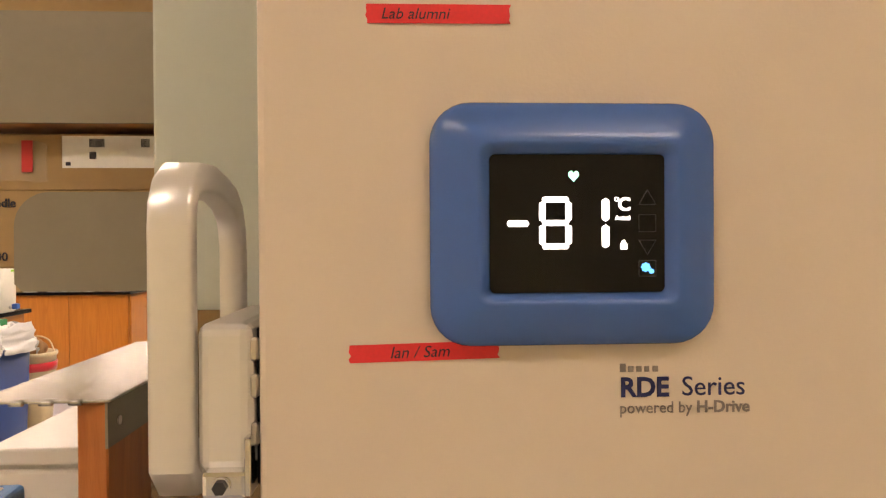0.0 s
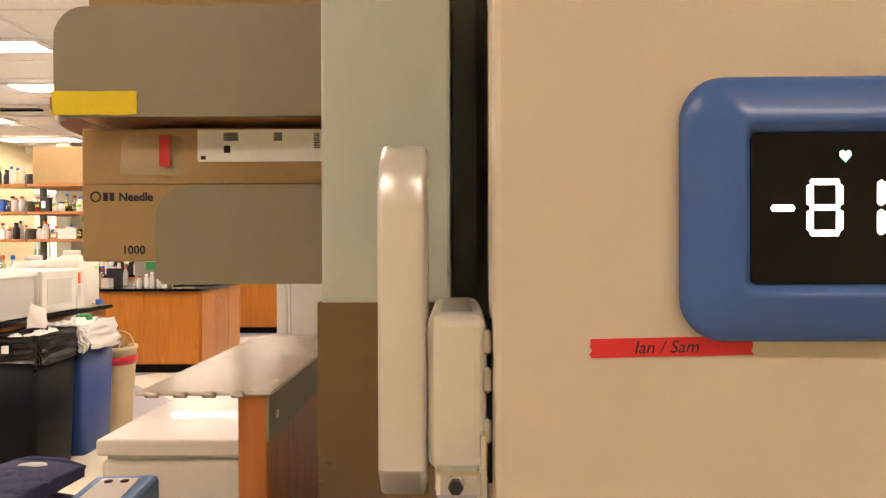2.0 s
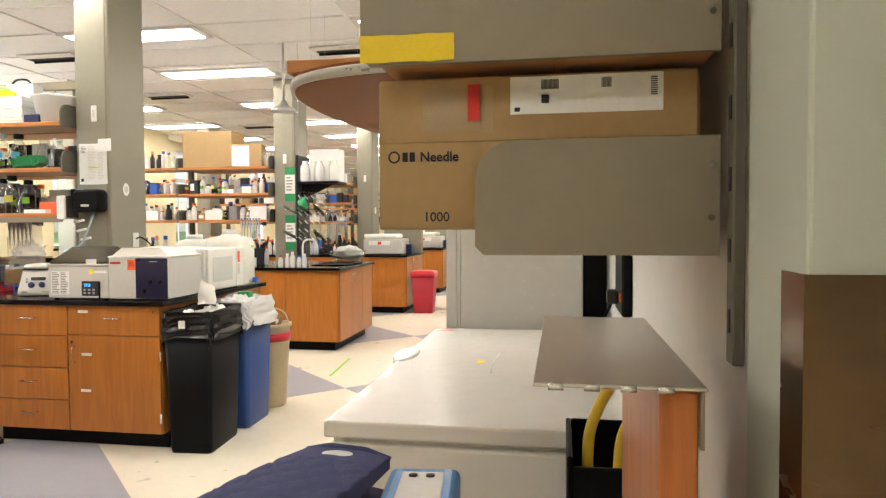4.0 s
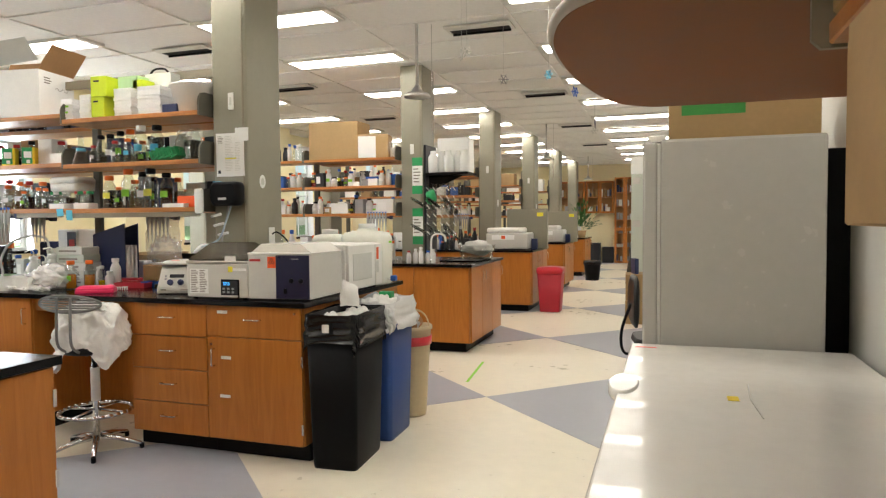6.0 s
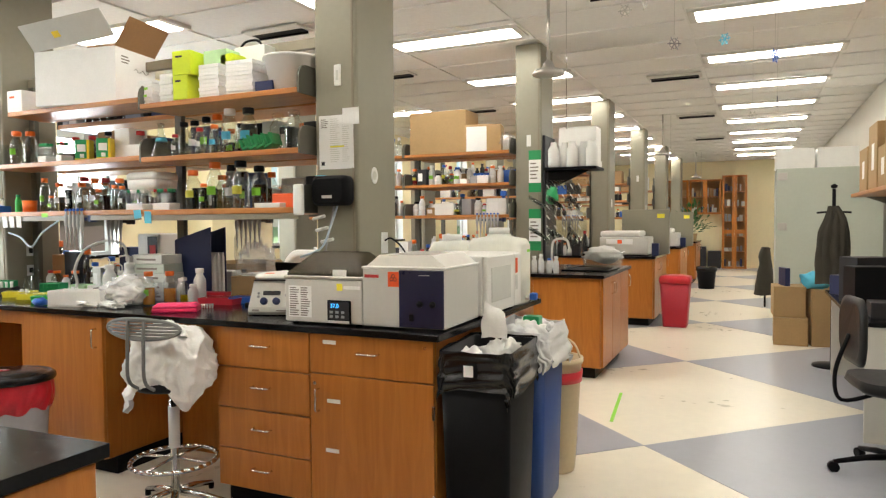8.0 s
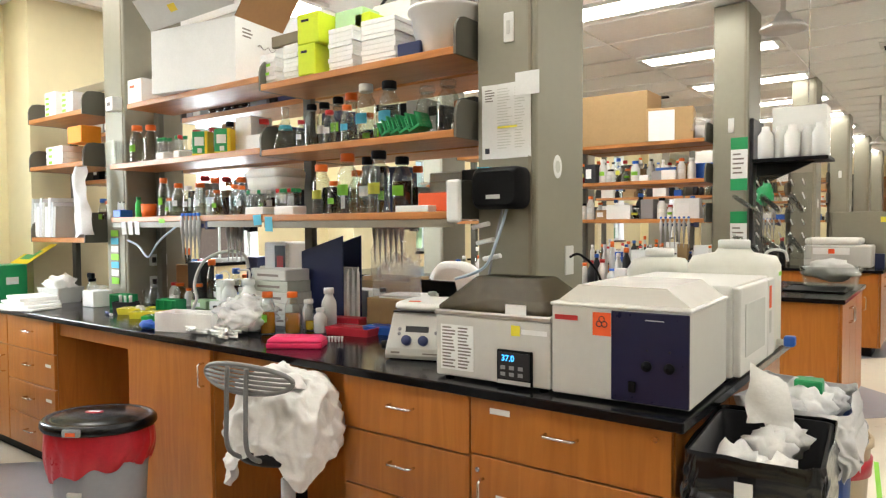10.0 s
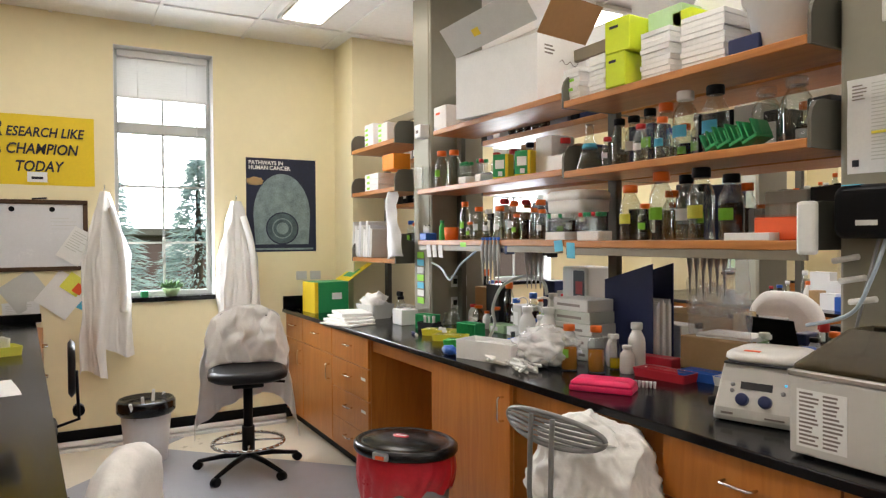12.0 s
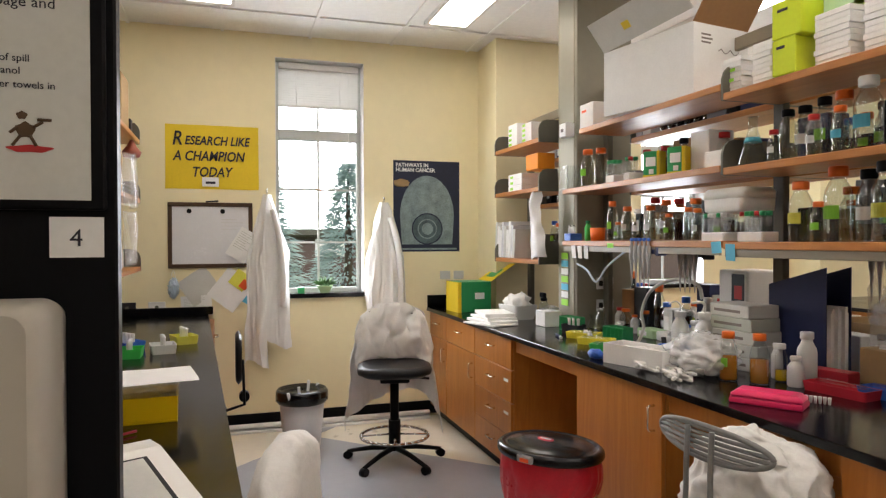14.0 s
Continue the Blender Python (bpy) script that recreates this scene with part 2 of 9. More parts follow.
YELACR = mat("yellow_acrylic", (0.95, 0.66, 0.01), 0.08, vary=0, alpha=0.6)
ORANGEBOX = mat("orange_carton_card", (0.88, 0.30, 0.015), 0.55, vary=0.05)
TRIMG = mat("grey_edge_trim", (0.42, 0.40, 0.36), 0.3, metal=0.5, vary=0.03)
GALV = mat("galvanised_sheet", (0.62, 0.60, 0.54), 0.26, metal=0.75, vary=0.02, scale=3, rvar=0.0)
TUBING = mat("pale_blue_tubing", (0.42, 0.52, 0.62), 0.3, vary=0.04)
DISPW = mat("cream_dispenser_plastic", (0.50, 0.46, 0.39), 0.35, vary=0.04, scale=3)
PIPG = mat("grey_pipette_plastic", (0.36, 0.355, 0.34), 0.4, vary=0.05)
PLASTW = mat("white_plastic", (0.78, 0.78, 0.75), 0.4, vary=0.03)
PLASTT = mat("translucent_white_plastic", (0.80, 0.80, 0.77), 0.35, vary=0.03, alpha=0.9)
LEAF = mat("leaf_green", (0.035, 0.12, 0.02), 0.5, vary=0.25, scale=30)
SPRUCE = mat("spruce_green", (0.30, 0.42, 0.40), 0.7, vary=0.3, scale=6)
BARK = mat("bark", (0.10, 0.075, 0.055), 0.9, vary=0.2, scale=8, bump=0.4, bscale=30)
BRICKF = mat("far_brick", (0.13, 0.095, 0.08), 0.85, vary=0.12, scale=10)
GRASS = mat("grass_ground", (0.10, 0.16, 0.05), 0.95, vary=0.2, scale=3)
SKYCARD = mat("overcast_backdrop", (0.9, 0.93, 0.95), 1.0, vary=0, emit=11.0, ecol=(0.93, 0.97, 1.0))
BACKG = mat("grey_backrest_plastic", (0.20, 0.20, 0.195), 0.35, vary=0.05, scale=10)
LIDB = mat("glossy_black_lid", (0.006, 0.006, 0.007), 0.22, vary=0.1, scale=8, spec=0.4)
SEATB = mat("black_vinyl_seat", (0.012, 0.012, 0.013), 0.4, vary=0.1, scale=10, bump=0.15, bscale=80, spec=0.3)
POSTERB = mat("poster_navy", (0.012, 0.018, 0.045), 0.5, vary=0.25, scale=6)
POSTERG = mat("poster_teal_grey", (0.07, 0.11, 0.125), 0.5, vary=0.5, scale=14)
POSTERL = mat("poster_pale_grey", (0.20, 0.27, 0.28), 0.5, vary=0.45, scale=14)
FRAMEW = mat("window_frame_paint", (0.52, 0.53, 0.50), 0.5, vary=0.04)
BOARD = mat("whiteboard_enamel", (0.75, 0.76, 0.78), 0.25, vary=0.03)
DKWOOD = wood_mat("dark_frame_wood", (0.05, 0.025, 0.012), (0.09, 0.045, 0.02))
SKIND = mat("brown_print", (0.10, 0.055, 0.025), 0.6, vary=0)
SKIN = mat("rust_ornament", (0.30, 0.07, 0.04), 0.5, vary=0.15, scale=20)
# brown darkened to carry the shade under the overhead shelf
BROWNB = mat("shaded_brown_shelf_underside", (0.22, 0.080, 0.022), 0.5, spec=0.15, vary=0.12, scale=3, bump=0.04)


# ---- building helpers ----
def B():
    return bmesh.new()


def box(bm, a, b, bev=0.0, seg=1):
    x0, y0, z0 = (min(p, q) for p, q in zip(a, b))
    x1, y1, z1 = (max(p, q) for p, q in zip(a, b))
    v = [bm.verts.new(c) for c in ((x0, y0, z0), (x1, y0, z0), (x1, y1, z0), (x0, y1, z0), (x0, y0, z1), (x1, y0, z1), (x1, y1, z1), (x0, y1, z1))]
    fs = [bm.faces.new([v[i] for i in q]) for q in ((3, 2, 1, 0), (4, 5, 6, 7), (0, 1, 5, 4), (1, 2, 6, 5), (2, 3, 7, 6), (3, 0, 4, 7))]
    if bev:
        es = list({e for f in fs for e in f.edges})
        bmesh.ops.bevel(bm, geom=es, offset=bev, segments=seg, profile=0.5, affect="EDGES", clamp_overlap=True)
    return bm


def lathe(bm, prof, c=(0, 0, 0), seg=16, sx=1.0, sy=1.0):
    """Turned shape from (radius, height) pairs."""
    rings = []
    for r, z in prof:
        if r < 1e-5:
            rings.append([bm.verts.new((c[0], c[1], c[2] + z))])
        else:
            rings.append([bm.verts.new((c[0] + sx * r * math.cos(2 * math.pi * k / seg), c[1] + sy * r * math.sin(2 * math.pi * k / seg), c[2] + z)) for k in range(seg)])
    for a, b in zip(rings, rings[1:]):
        for k in range(seg):
            j = (k + 1) % seg
            if len(a) == 1 and len(b) > 1:
                f = bm.faces.new((a[0], b[j], b[k]))
            elif len(b) == 1 and len(a) > 1:
                f = bm.faces.new((a[k], a[j], b[0]))
            elif len(a) > 1:
                f = bm.faces.new((a[k], a[j], b[j], b[k]))
            else:
                continue
            f.smooth = True
    for ring, flip in ((rings[0], True), (rings[-1], False)):
        if len(ring) > 1:
            bm.faces.new(ring[::-1] if flip else ring)
    return bm


def rod(bm, a, b, r, seg=10, r2=None):
    a, b = Vector(a), Vector(b)
    d = b - a
    m = Matrix.Translation((a + b) / 2) @ d.to_track_quat("Z", "Y").to_matrix().to_4x4()
    g = bmesh.ops.create_cone(bm, cap_ends=True, segments=seg, radius1=r, radius2=r if r2 is None else r2, depth=d.length, matrix=m)
    for v in g["verts"]:
        for f in v.link_faces:
            if len(f.verts) == 4:
                f.smooth = True
    return bm


def tube(bm, pts, r, seg=8, flat=1.0):
    """Pipe along points."""
    pts = [Vector(p) for p in pts]
    rings, up = [], None
    for i, p in enumerate(pts):
        d = (pts[min(i + 1, len(pts) - 1)] - pts[max(i - 1, 0)]).normalized()
        if up is None:
            up = Vector((0, 0, 1)) if abs(d.z) < 0.9 else Vector((0, 1, 0))
        s = d.cross(up).normalized()
        up = s.cross(d).normalized()
        rr = r[i] if isinstance(r, (list, tuple)) else r
        rings.append([bm.verts.new(p + (s * math.cos(2 * math.pi * k / seg) + up * flat * math.sin(2 * math.pi * k / seg)) * rr) for k in range(seg)])
    for a, b in zip(rings, rings[1:]):
        for k in range(seg):
            f = bm.faces.new((a[k], a[(k + 1) % seg], b[(k + 1) % seg], b[k]))
            f.smooth = True
    bm.faces.new(rings[0][::-1])
    bm.faces.new(rings[-1])
    return bm


def curve_pts(ctrl, n=8):
    """Smooth points through the given ones."""
    c = [Vector(p) for p in ctrl]
    out = []
    for i in range(len(c) - 1):
        p0, p1, p2, p3 = c[max(i - 1, 0)], c[i], c[i + 1], c[min(i + 2, len(c) - 1)]
        for k in range(n):
            t = k / n
            out.append(0.5 * (2 * p1 + (p2 - p0) * t + (2 * p0 - 5 * p1 + 4 * p2 - p3) * t * t + (3 * p1 - p0 - 3 * p2 + p3) * t ** 3))
    return out + [c[-1]]


def prism(bm, poly, a, b, axis="y"):
    """A plane outline pushed along an axis from a to b. Outline (u, v): xz for y, yz for x, xy for z."""
    def at(u, v, w):
        return {"y": (u, w, v), "x": (w, u, v), "z": (u, v, w)}[axis]
    va = [bm.verts.new(at(u, v, a)) for u, v in poly]
    vb = [bm.verts.new(at(u, v, b)) for u, v in poly]
    bm.faces.new(va)
    bm.faces.new(vb[::-1])
    for k in range(len(poly)):
        j = (k + 1) % len(poly)
        bm.faces.new((va[j], va[k], vb[k], vb[j]))
    bmesh.ops.recalc_face_normals(bm, faces=bm.faces)
    return bm


def rounded(w, h, r, n=5, x=0.0, y=0.0):
    """Rounded rectangle outline about (x, y)."""
    out = []
    for cx, cy, a0 in ((w / 2 - r, h / 2 - r, 0), (-w / 2 + r, h / 2 - r, 90), (-w / 2 + r, -h / 2 + r, 180), (w / 2 - r, -h / 2 + r, 270)):
        for k in range(n + 1):
            a = radians(a0 + 90 * k / n)
            out.append((x + cx + r * math.cos(a), y + cy + r * math.sin(a)))
    return out


def loft(bm, rings, caps=True, smooth=True):
    vs = [[bm.verts.new(p) for p in r] for r in rings]
    n = len(vs[0])
    for a, b in zip(vs, vs[1:]):
        for k in range(n):
            f = bm.faces.new((a[k], a[(k + 1) % n], b[(k + 1) % n], b[k]))
            f.smooth = smooth
    if caps:
        bm.faces.new(vs[0][::-1])
        bm.faces.new(vs[-1])
    return bm


def cloth(bm, f, nu, nv, thick=0.004, amp=0.012, freq=9.0, seed=0.0, fall=1.0):
    """A thin sheet from a function of (u, v), with folds from noise."""
    pts = []
    for i in range(nu + 1):
        row = []
        for j in range(nv + 1):
            p = Vector(f(i / nu, j / nv))
            q = Vector((p.x, p.y, p.z * fall)) * freq + Vector((seed, seed * 2, seed * 3))
            d = noise.noise_vector(q) + noise.noise_vector(q * 2.3) * 0.4
            if fall < 1:
                d.z *= 0.3
            row.append(p + d * amp)
        pts.append(row)
    sides = [[], []]
    for i in range(nu + 1):
        for k in (0, 1):
            sides[k].append([])
        for j in range(nv + 1):
            du = pts[min(i + 1, nu)][j] - pts[max(i - 1, 0)][j]
            dv = pts[i][min(j + 1, nv)] - pts[i][max(j - 1, 0)]
            n = du.cross(dv).normalized() * thick / 2
            sides[0][i].append(bm.verts.new(pts[i][j] - n))
            sides[1][i].append(bm.verts.new(pts[i][j] + n))
    lo, hi = sides
    for i in range(nu):
        for j in range(nv):
            bm.faces.new((hi[i][j], hi[i + 1][j], hi[i + 1][j + 1], hi[i][j + 1])).smooth = True
            bm.faces.new((lo[i][j], lo[i][j + 1], lo[i + 1][j + 1], lo[i + 1][j])).smooth = True
    rim = [(i, 0) for i in range(nu)] + [(nu, j) for j in range(nv)] + [(nu - i, nv) for i in range(nu)] + [(0, nv - j) for j in range(nv)]
    edge = [(bm.verts.new(lo[i][j].co), bm.verts.new(hi[i][j].co)) for i, j in rim]
    for a, b in zip(edge, edge[1:] + edge[:1]):
        bm.faces.new((a[0], b[0], b[1], a[1]))
    return bm


def blob(bm, c, r, amp=0.25, freq=3.0, sub=3, seed=0.0):
    """A crumpled lump."""
    g = bmesh.ops.create_icosphere(bm, subdivisions=sub, radius=1.0)
    for v in g["verts"]:
        d = v.co.normalized()
        k = 1 + amp * noise.noise(d * freq + Vector((seed, seed, seed))) + amp * 0.5 * abs(noise.noise(d * freq * 2.7 + Vector((seed, 3, seed))))
        v.co = Vector((c[0] + d.x * r[0] * k, c[1] + d.y * r[1] * k, c[2] + d.z * r[2] * k))
        for f in v.link_faces:
            f.smooth = True
    return bm


def mesh_of(bm, material):
    me = bpy.data.meshes.new("mesh")
    bm.to_mesh(me)
    bm.free()
    me.materials.append(material)
    return me


def put(name, me, parent=None, label=""):
    ob = new(name, me)
    if parent is not None:
        ob.parent = parent
    if label:
        ob["label"] = label
    return ob


def part(name, bm, material, parent, label=""):
    return put(name, mesh_of(bm, material), parent, label)


def thing(name, label, category, at=(0, 0, 0), turn=0, group="", kind=""):
    ob = new(name)
    ob.matrix_world = pose(*at, 0, 0, turn)
    return tagged(ob, label, category, group, kind)


def solo(name, bm, material, label, category="", at=(0, 0, 0), turn=0, group="", kind=""):
    ob = put(name, mesh_of(bm, material))
    ob.matrix_world = pose(*at, 0, 0, turn)
    return tagged(ob, label, category, group, kind)


def text(name, words, size, material, parent, m, align="LEFT", shear=0.0, bold=0.0, depth=0.0004):
    """Letters as a mesh part, lying in the xy plane of the pose m."""
    cu = bpy.data.curves.new(name, "FONT")
    cu.body, cu.size, cu.align_x, cu.shear, cu.offset, cu.extrude = words, size, align, shear, bold, depth
    cu.resolution_u = 3
    tmp = bpy.data.objects.new(name, cu)
    scene.collection.objects.link(tmp)
    dg = bpy.context.evaluated_depsgraph_get()
    me = bpy.data.meshes.new_from_object(tmp.evaluated_get(dg))
    bpy.data.objects.remove(tmp)
    bpy.data.curves.remove(cu)
    me.materials.clear()
    me.materials.append(material)
    me.transform(m)
    return put(name, me, parent)


def line_bars(bm, x0, x1, z, n, dz, h, y, ax="y", seed=1):
    """Rows of plain bars that stand for small print, on a face across y or x."""
    rnd = random.Random(seed)
    for k in range(n):
        e = x0 + (x1 - x0) * rnd.uniform(0.6, 1.0)
        zz = z - k * dz
        if ax == "y":
            box(bm, (x0, y, zz), (e, y - 0.0006, zz - h))
        else:
            box(bm, (y, x0, zz), (y + 0.0006, e, zz - h))
    return bm


# ---- the large structure ----
ROOM_W, ROOM_N, ROOM_S, CEIL_Z = -8.1, 22.6, -3.0, 3.075
EAST = -0.30


def clip(poly, keep):
    out = []
    for i, p in enumerate(poly):
        q = poly[(i + 1) % len(poly)]
        a, b = keep(p), keep(q)
        if a >= 0:
            out.append(p)
        if (a >= 0) != (b >= 0):
            t = a / (a - b)
            out.append((p[0] + (q[0] - p[0]) * t, p[1] + (q[1] - p[1]) * t))
    return out


floor = solo("floor", box(B(), (ROOM_W - 0.2, ROOM_S - 0.2, -0.12), (2.7, ROOM_N + 0.2, 0.0)), CREAM, "cream sheet vinyl floor with grey diamonds let in", "floor", kind="structure")


def ceiling_mesh():
    bm = B()
    box(bm, (ROOM_W - 0.2, ROOM_S - 0.2, CEIL_Z + 0.012), (2.7, ROOM_N + 0.2, CEIL_Z + 0.2))
    y, k = ROOM_S, 0
    while y < ROOM_N:
        box(bm, (ROOM_W, y - 0.012, CEIL_Z), (2.5, y + 0.012, CEIL_Z + 0.014))
        y += 0.66
    x = -0.92 + 2.64
    while x > ROOM_W:
        box(bm, (x - 0.012, ROOM_S, CEIL_Z - 0.001), (x + 0.012, ROOM_N, CEIL_Z + 0.014))
        x -= 1.33
    return bm


solo("ceiling", ceiling_mesh(), CEIL, "white suspended ceiling of mineral tiles in a metal grid", "ceiling", kind="structure")

# window wall, with one tall narrow opening in each bay
WIN_Y, WIN_W, WIN_Z0, WIN_Z1, BAY = 2.67, 0.70, 1.05, 2.91, 3.31


def west_wall():
    bm = B()
    ys = [WIN_Y + BAY * k for k in range(6)]
    edge = ROOM_S - 0.2
    for y in ys:
        box(bm, (ROOM_W - 0.2, edge, 0), (ROOM_W, y, CEIL_Z + 0.1))
        box(bm, (ROOM_W - 0.2, y, 0), (ROOM_W, y + WIN_W, WIN_Z0))
        box(bm, (ROOM_W - 0.2, y, WIN_Z1), (ROOM_W, y + WIN_W, CEIL_Z + 0.1))
        edge = y + WIN_W
    box(bm, (ROOM_W - 0.2, edge, 0), (ROOM_W, ROOM_N + 0.2, CEIL_Z + 0.1))
    return bm


wall_west = solo("wall_west", west_wall(), WALL, "pale yellow painted wall with tall narrow windows", "wall", kind="structure")
for k in range(6):
    y = 4.36 + BAY * k
    solo("wall_pier", box(B(), (ROOM_W, y, 0), (-7.69, y + 0.75, CEIL_Z + 0.1)), WALL, "pale yellow pier standing out from the wall", "wall", kind="structure")
solo("wall_north", box(B(), (ROOM_W - 0.2, ROOM_N, 0), (EAST + 0.12, ROOM_N + 0.2, CEIL_Z + 0.1)), WALL, "pale yellow far end wall", "wall", kind="structure")
solo("wall_east", box(B(), (EAST, 1.0, 0), (EAST + 0.12, ROOM_N, CEIL_Z + 0.1)), WALLW, "grey-white wall along the aisle behind freezers", "wall", kind="structure")
solo("wall_behind_freezer", box(B(), (EAST + 0.12, 1.5, 0), (2.7, 1.62, CEIL_Z + 0.1)), WALLW, "grey-white wall behind the upright freezer", "wall", kind="structure")
solo("wall_south", box(B(), (ROOM_W - 0.2, ROOM_S - 0.2, 0), (2.7, ROOM_S, CEIL_Z + 0.1)), WALL, "pale yellow wall behind the start", "wall", kind="structure")
solo("wall_side", box(B(), (2.5, ROOM_S, 0), (2.7, 1.5, CEIL_Z + 0.1)), WALL, "pale yellow side wall", "wall", kind="structure")
bb = B()
box(bb, (ROOM_W, ROOM_S, 0.02), (ROOM_W + 0.012, 4.36, 0.13), 0.003)
solo("baseboard", bb, BLACK, "black rubber baseboard along the window wall", "baseboard", kind="structure")
bb = B()
box(bb, (ROOM_W + 0.012, 1.9, 0.0), (ROOM_W + 0.11, 3.9, 0.02), 0.003)
rod(bb, (ROOM_W + 0.06, 1.9, 0.045), (ROOM_W + 0.06, 3.9, 0.045), 0.022)
solo("floor_pipe", bb, WHITE, "cream painted pipe along the foot of the wall", "pipe", kind="structure")

# windows
for k in range(6):
    y0 = WIN_Y + BAY * k
    w = thing("window_%d" % (k + 1), "tall narrow window with grey frame and glazing bars", "window", (ROOM_W - 0.19, y0, 0), kind="structure")
    fr = B()
    for a, b in (((0, 0, WIN_Z0), (0.06, 0.035, WIN_Z1)), ((0, WIN_W - 0.035, WIN_Z0), (0.06, WIN_W, WIN_Z1)), ((0, 0.035, WIN_Z0), (0.06, WIN_W - 0.035, WIN_Z0 + 0.04)), ((0, 0.035, WIN_Z1 - 0.04), (0.06, WIN_W - 0.035, WIN_Z1)), ((-0.005, 0.035, 2.29), (0.065, WIN_W - 0.035, 2.37))):
        box(fr, a, b, 0.004)
    part("window_frame", fr, FRAMEW, w)
    gb = B()
    box(gb, (0.015, WIN_W / 2 - 0.008, WIN_Z0 + 0.04), (0.04, WIN_W / 2 + 0.008, WIN_Z1 - 0.04))
    for z in (1.46, 1.89):
        box(gb, (0.016, 0.035, z - 0.008), (0.041, WIN_W - 0.035, z + 0.008))
    part("glazing_bar", gb, FRAMEW, w)
    gl = part("pane", box(B(), (0.024, 0.03, WIN_Z0 + 0.03), (0.03, WIN_W - 0.03, WIN_Z1 - 0.03)), PANE, w)
    gl.visible_shadow = False
    part("window_sill", box(B(), (0.06, -0.02, WIN_Z0 - 0.03), (0.22, WIN_W + 0.02, WIN_Z0 + 0.005), 0.004), BLACKTOP, w, "black stone sill")
    for a, b in (((0.06, 0.0005, WIN_Z0 + 0.006), (0.188, 0.004, WIN_Z1)), ((0.06, WIN_W - 0.004, WIN_Z0 + 0.006), (0.188, WIN_W - 0.0005, WIN_Z1)), ((0.06, 0.004, WIN_Z1 - 0.004), (0.188, WIN_W - 0.004, WIN_Z1 - 0.0005))):
        part("jamb", box(B(), a, b), WHITE, w, "white painted window reveal")
    if k < 4:
        bl = thing("window_blind", "white slatted blind drawn halfway up the window", "blind", (ROOM_W - 0.115, y0 + 0.03, 0), group="window blinds")
        part("headrail", box(B(), (0, 0, 2.85), (0.03, WIN_W - 0.06, 2.90), 0.003), WHITE, bl)
        part("bottom_rail", box(B(), (0.002, 0, 2.545), (0.028, WIN_W - 0.06, 2.565), 0.003), WHITE, bl)
        sl = B()
        box(sl, (-0.001, 0, -0.0006), (0.026, WIN_W - 0.06, 0.0006))
        slat = mesh_of(sl, WHITE)
        for j in range(15):
            s = put("slat", slat, bl)
            s.matrix_local = pose(0.001, 0, 2.585 + 0.019 * j, 0, 64, 0)
        for yy, z0, z1 in ((0.14, 2.55, 2.85), (0.49, 2.55, 2.85), (0.56, 2.2, 2.85)):
            part("cord", rod(B(), (0.03, yy, z0), (0.03, yy, z1), 0.0025, 6), WHITE, bl)

# outdoors
solo("ground", box(B(), (-400, -300, -0.45), (ROOM_W - 0.2, 300, -0.35)), GRASS, "lawn outside the windows", "ground", kind="structure")
bk = B()
box(bk, (-60.2, -60, -0.4), (-60, 70, 40))
solo("backdrop", bk, SKYCARD, "bright overcast sky beyond the garden", "backdrop", kind="structure")


def spruce(x, y, h, seed):
    rnd = random.Random(seed)
    t = thing("spruce_tree", "blue-green spruce tree on the lawn outside the window", "tree", (x, y, -0.35), group="trees outside")
    part("trunk", rod(B(), (0, 0, 0), (0, 0, h), 0.11, 8, 0.015), BARK, t)
    vs, fs = [], []
    for i in range(4200):
        z = h * (0.06 + 0.94 * rnd.random() ** 1.3)
        reach = (1 - z / h) * h * 0.30 + 0.05
        a, r = rnd.uniform(0, 2 * math.pi), reach * rnd.uniform(0.3, 1.0) ** 0.6
        c = Vector((r * math.cos(a), r * math.sin(a), z - 0.25 * r))
        d = Vector((math.cos(a), math.sin(a), rnd.uniform(-0.5, 0.3))).normalized()
        s = d.cross(Vector((0, 0, 1))).normalized()
        u = s.cross(d)
        ln, wd = rnd.uniform(0.08, 0.22), rnd.uniform(0.010, 0.022)
        b = len(vs)
        vs += [c - d * ln * 0.3, c + s * wd, c + d * ln, c - s * wd, c + u * wd * 0.9 + d * ln * 0.2]
        fs += [(b, b + 1, b + 4), (b + 1, b + 2, b + 4), (b + 2, b + 3, b + 4), (b + 3, b, b + 4), (b + 3, b + 2, b + 1, b)]
    me = bpy.data.meshes.new("crown")
    me.from_pydata([tuple(v) for v in vs], [], fs)
    me.materials.append(SPRUCE)
    put("crown", me, t)


spruce(-12.6, 2.75, 3.3, 1)
spruce(-12.9, 4.05, 3.0, 2)
spruce(-13.4, 8.0, 4.0, 3)
spruce(-12.0, 10.5, 3.4, 4)
bld = thing("far_building", "low brick building beyond the trees outside", "building", (-30, 0, -0.35))
part("wall", box(B(), (-6, -10, 0), (0, 24, 2.0)), BRICKF, bld)
part("roof", box(B(), (-6.4, -10.4, 2.0), (0.4, 24.4, 2.3), 0.05), BRACKET, bld)
wm = mesh_of(box(B(), (-0.02, 0, 1.2), (0.04, 1.3, 1.9), 0.01), WHITE)
for k in range(9):
    o = put("window", wm, bld)
    o.matrix_local = pose(0, -8 + 3.4 * k, 0)

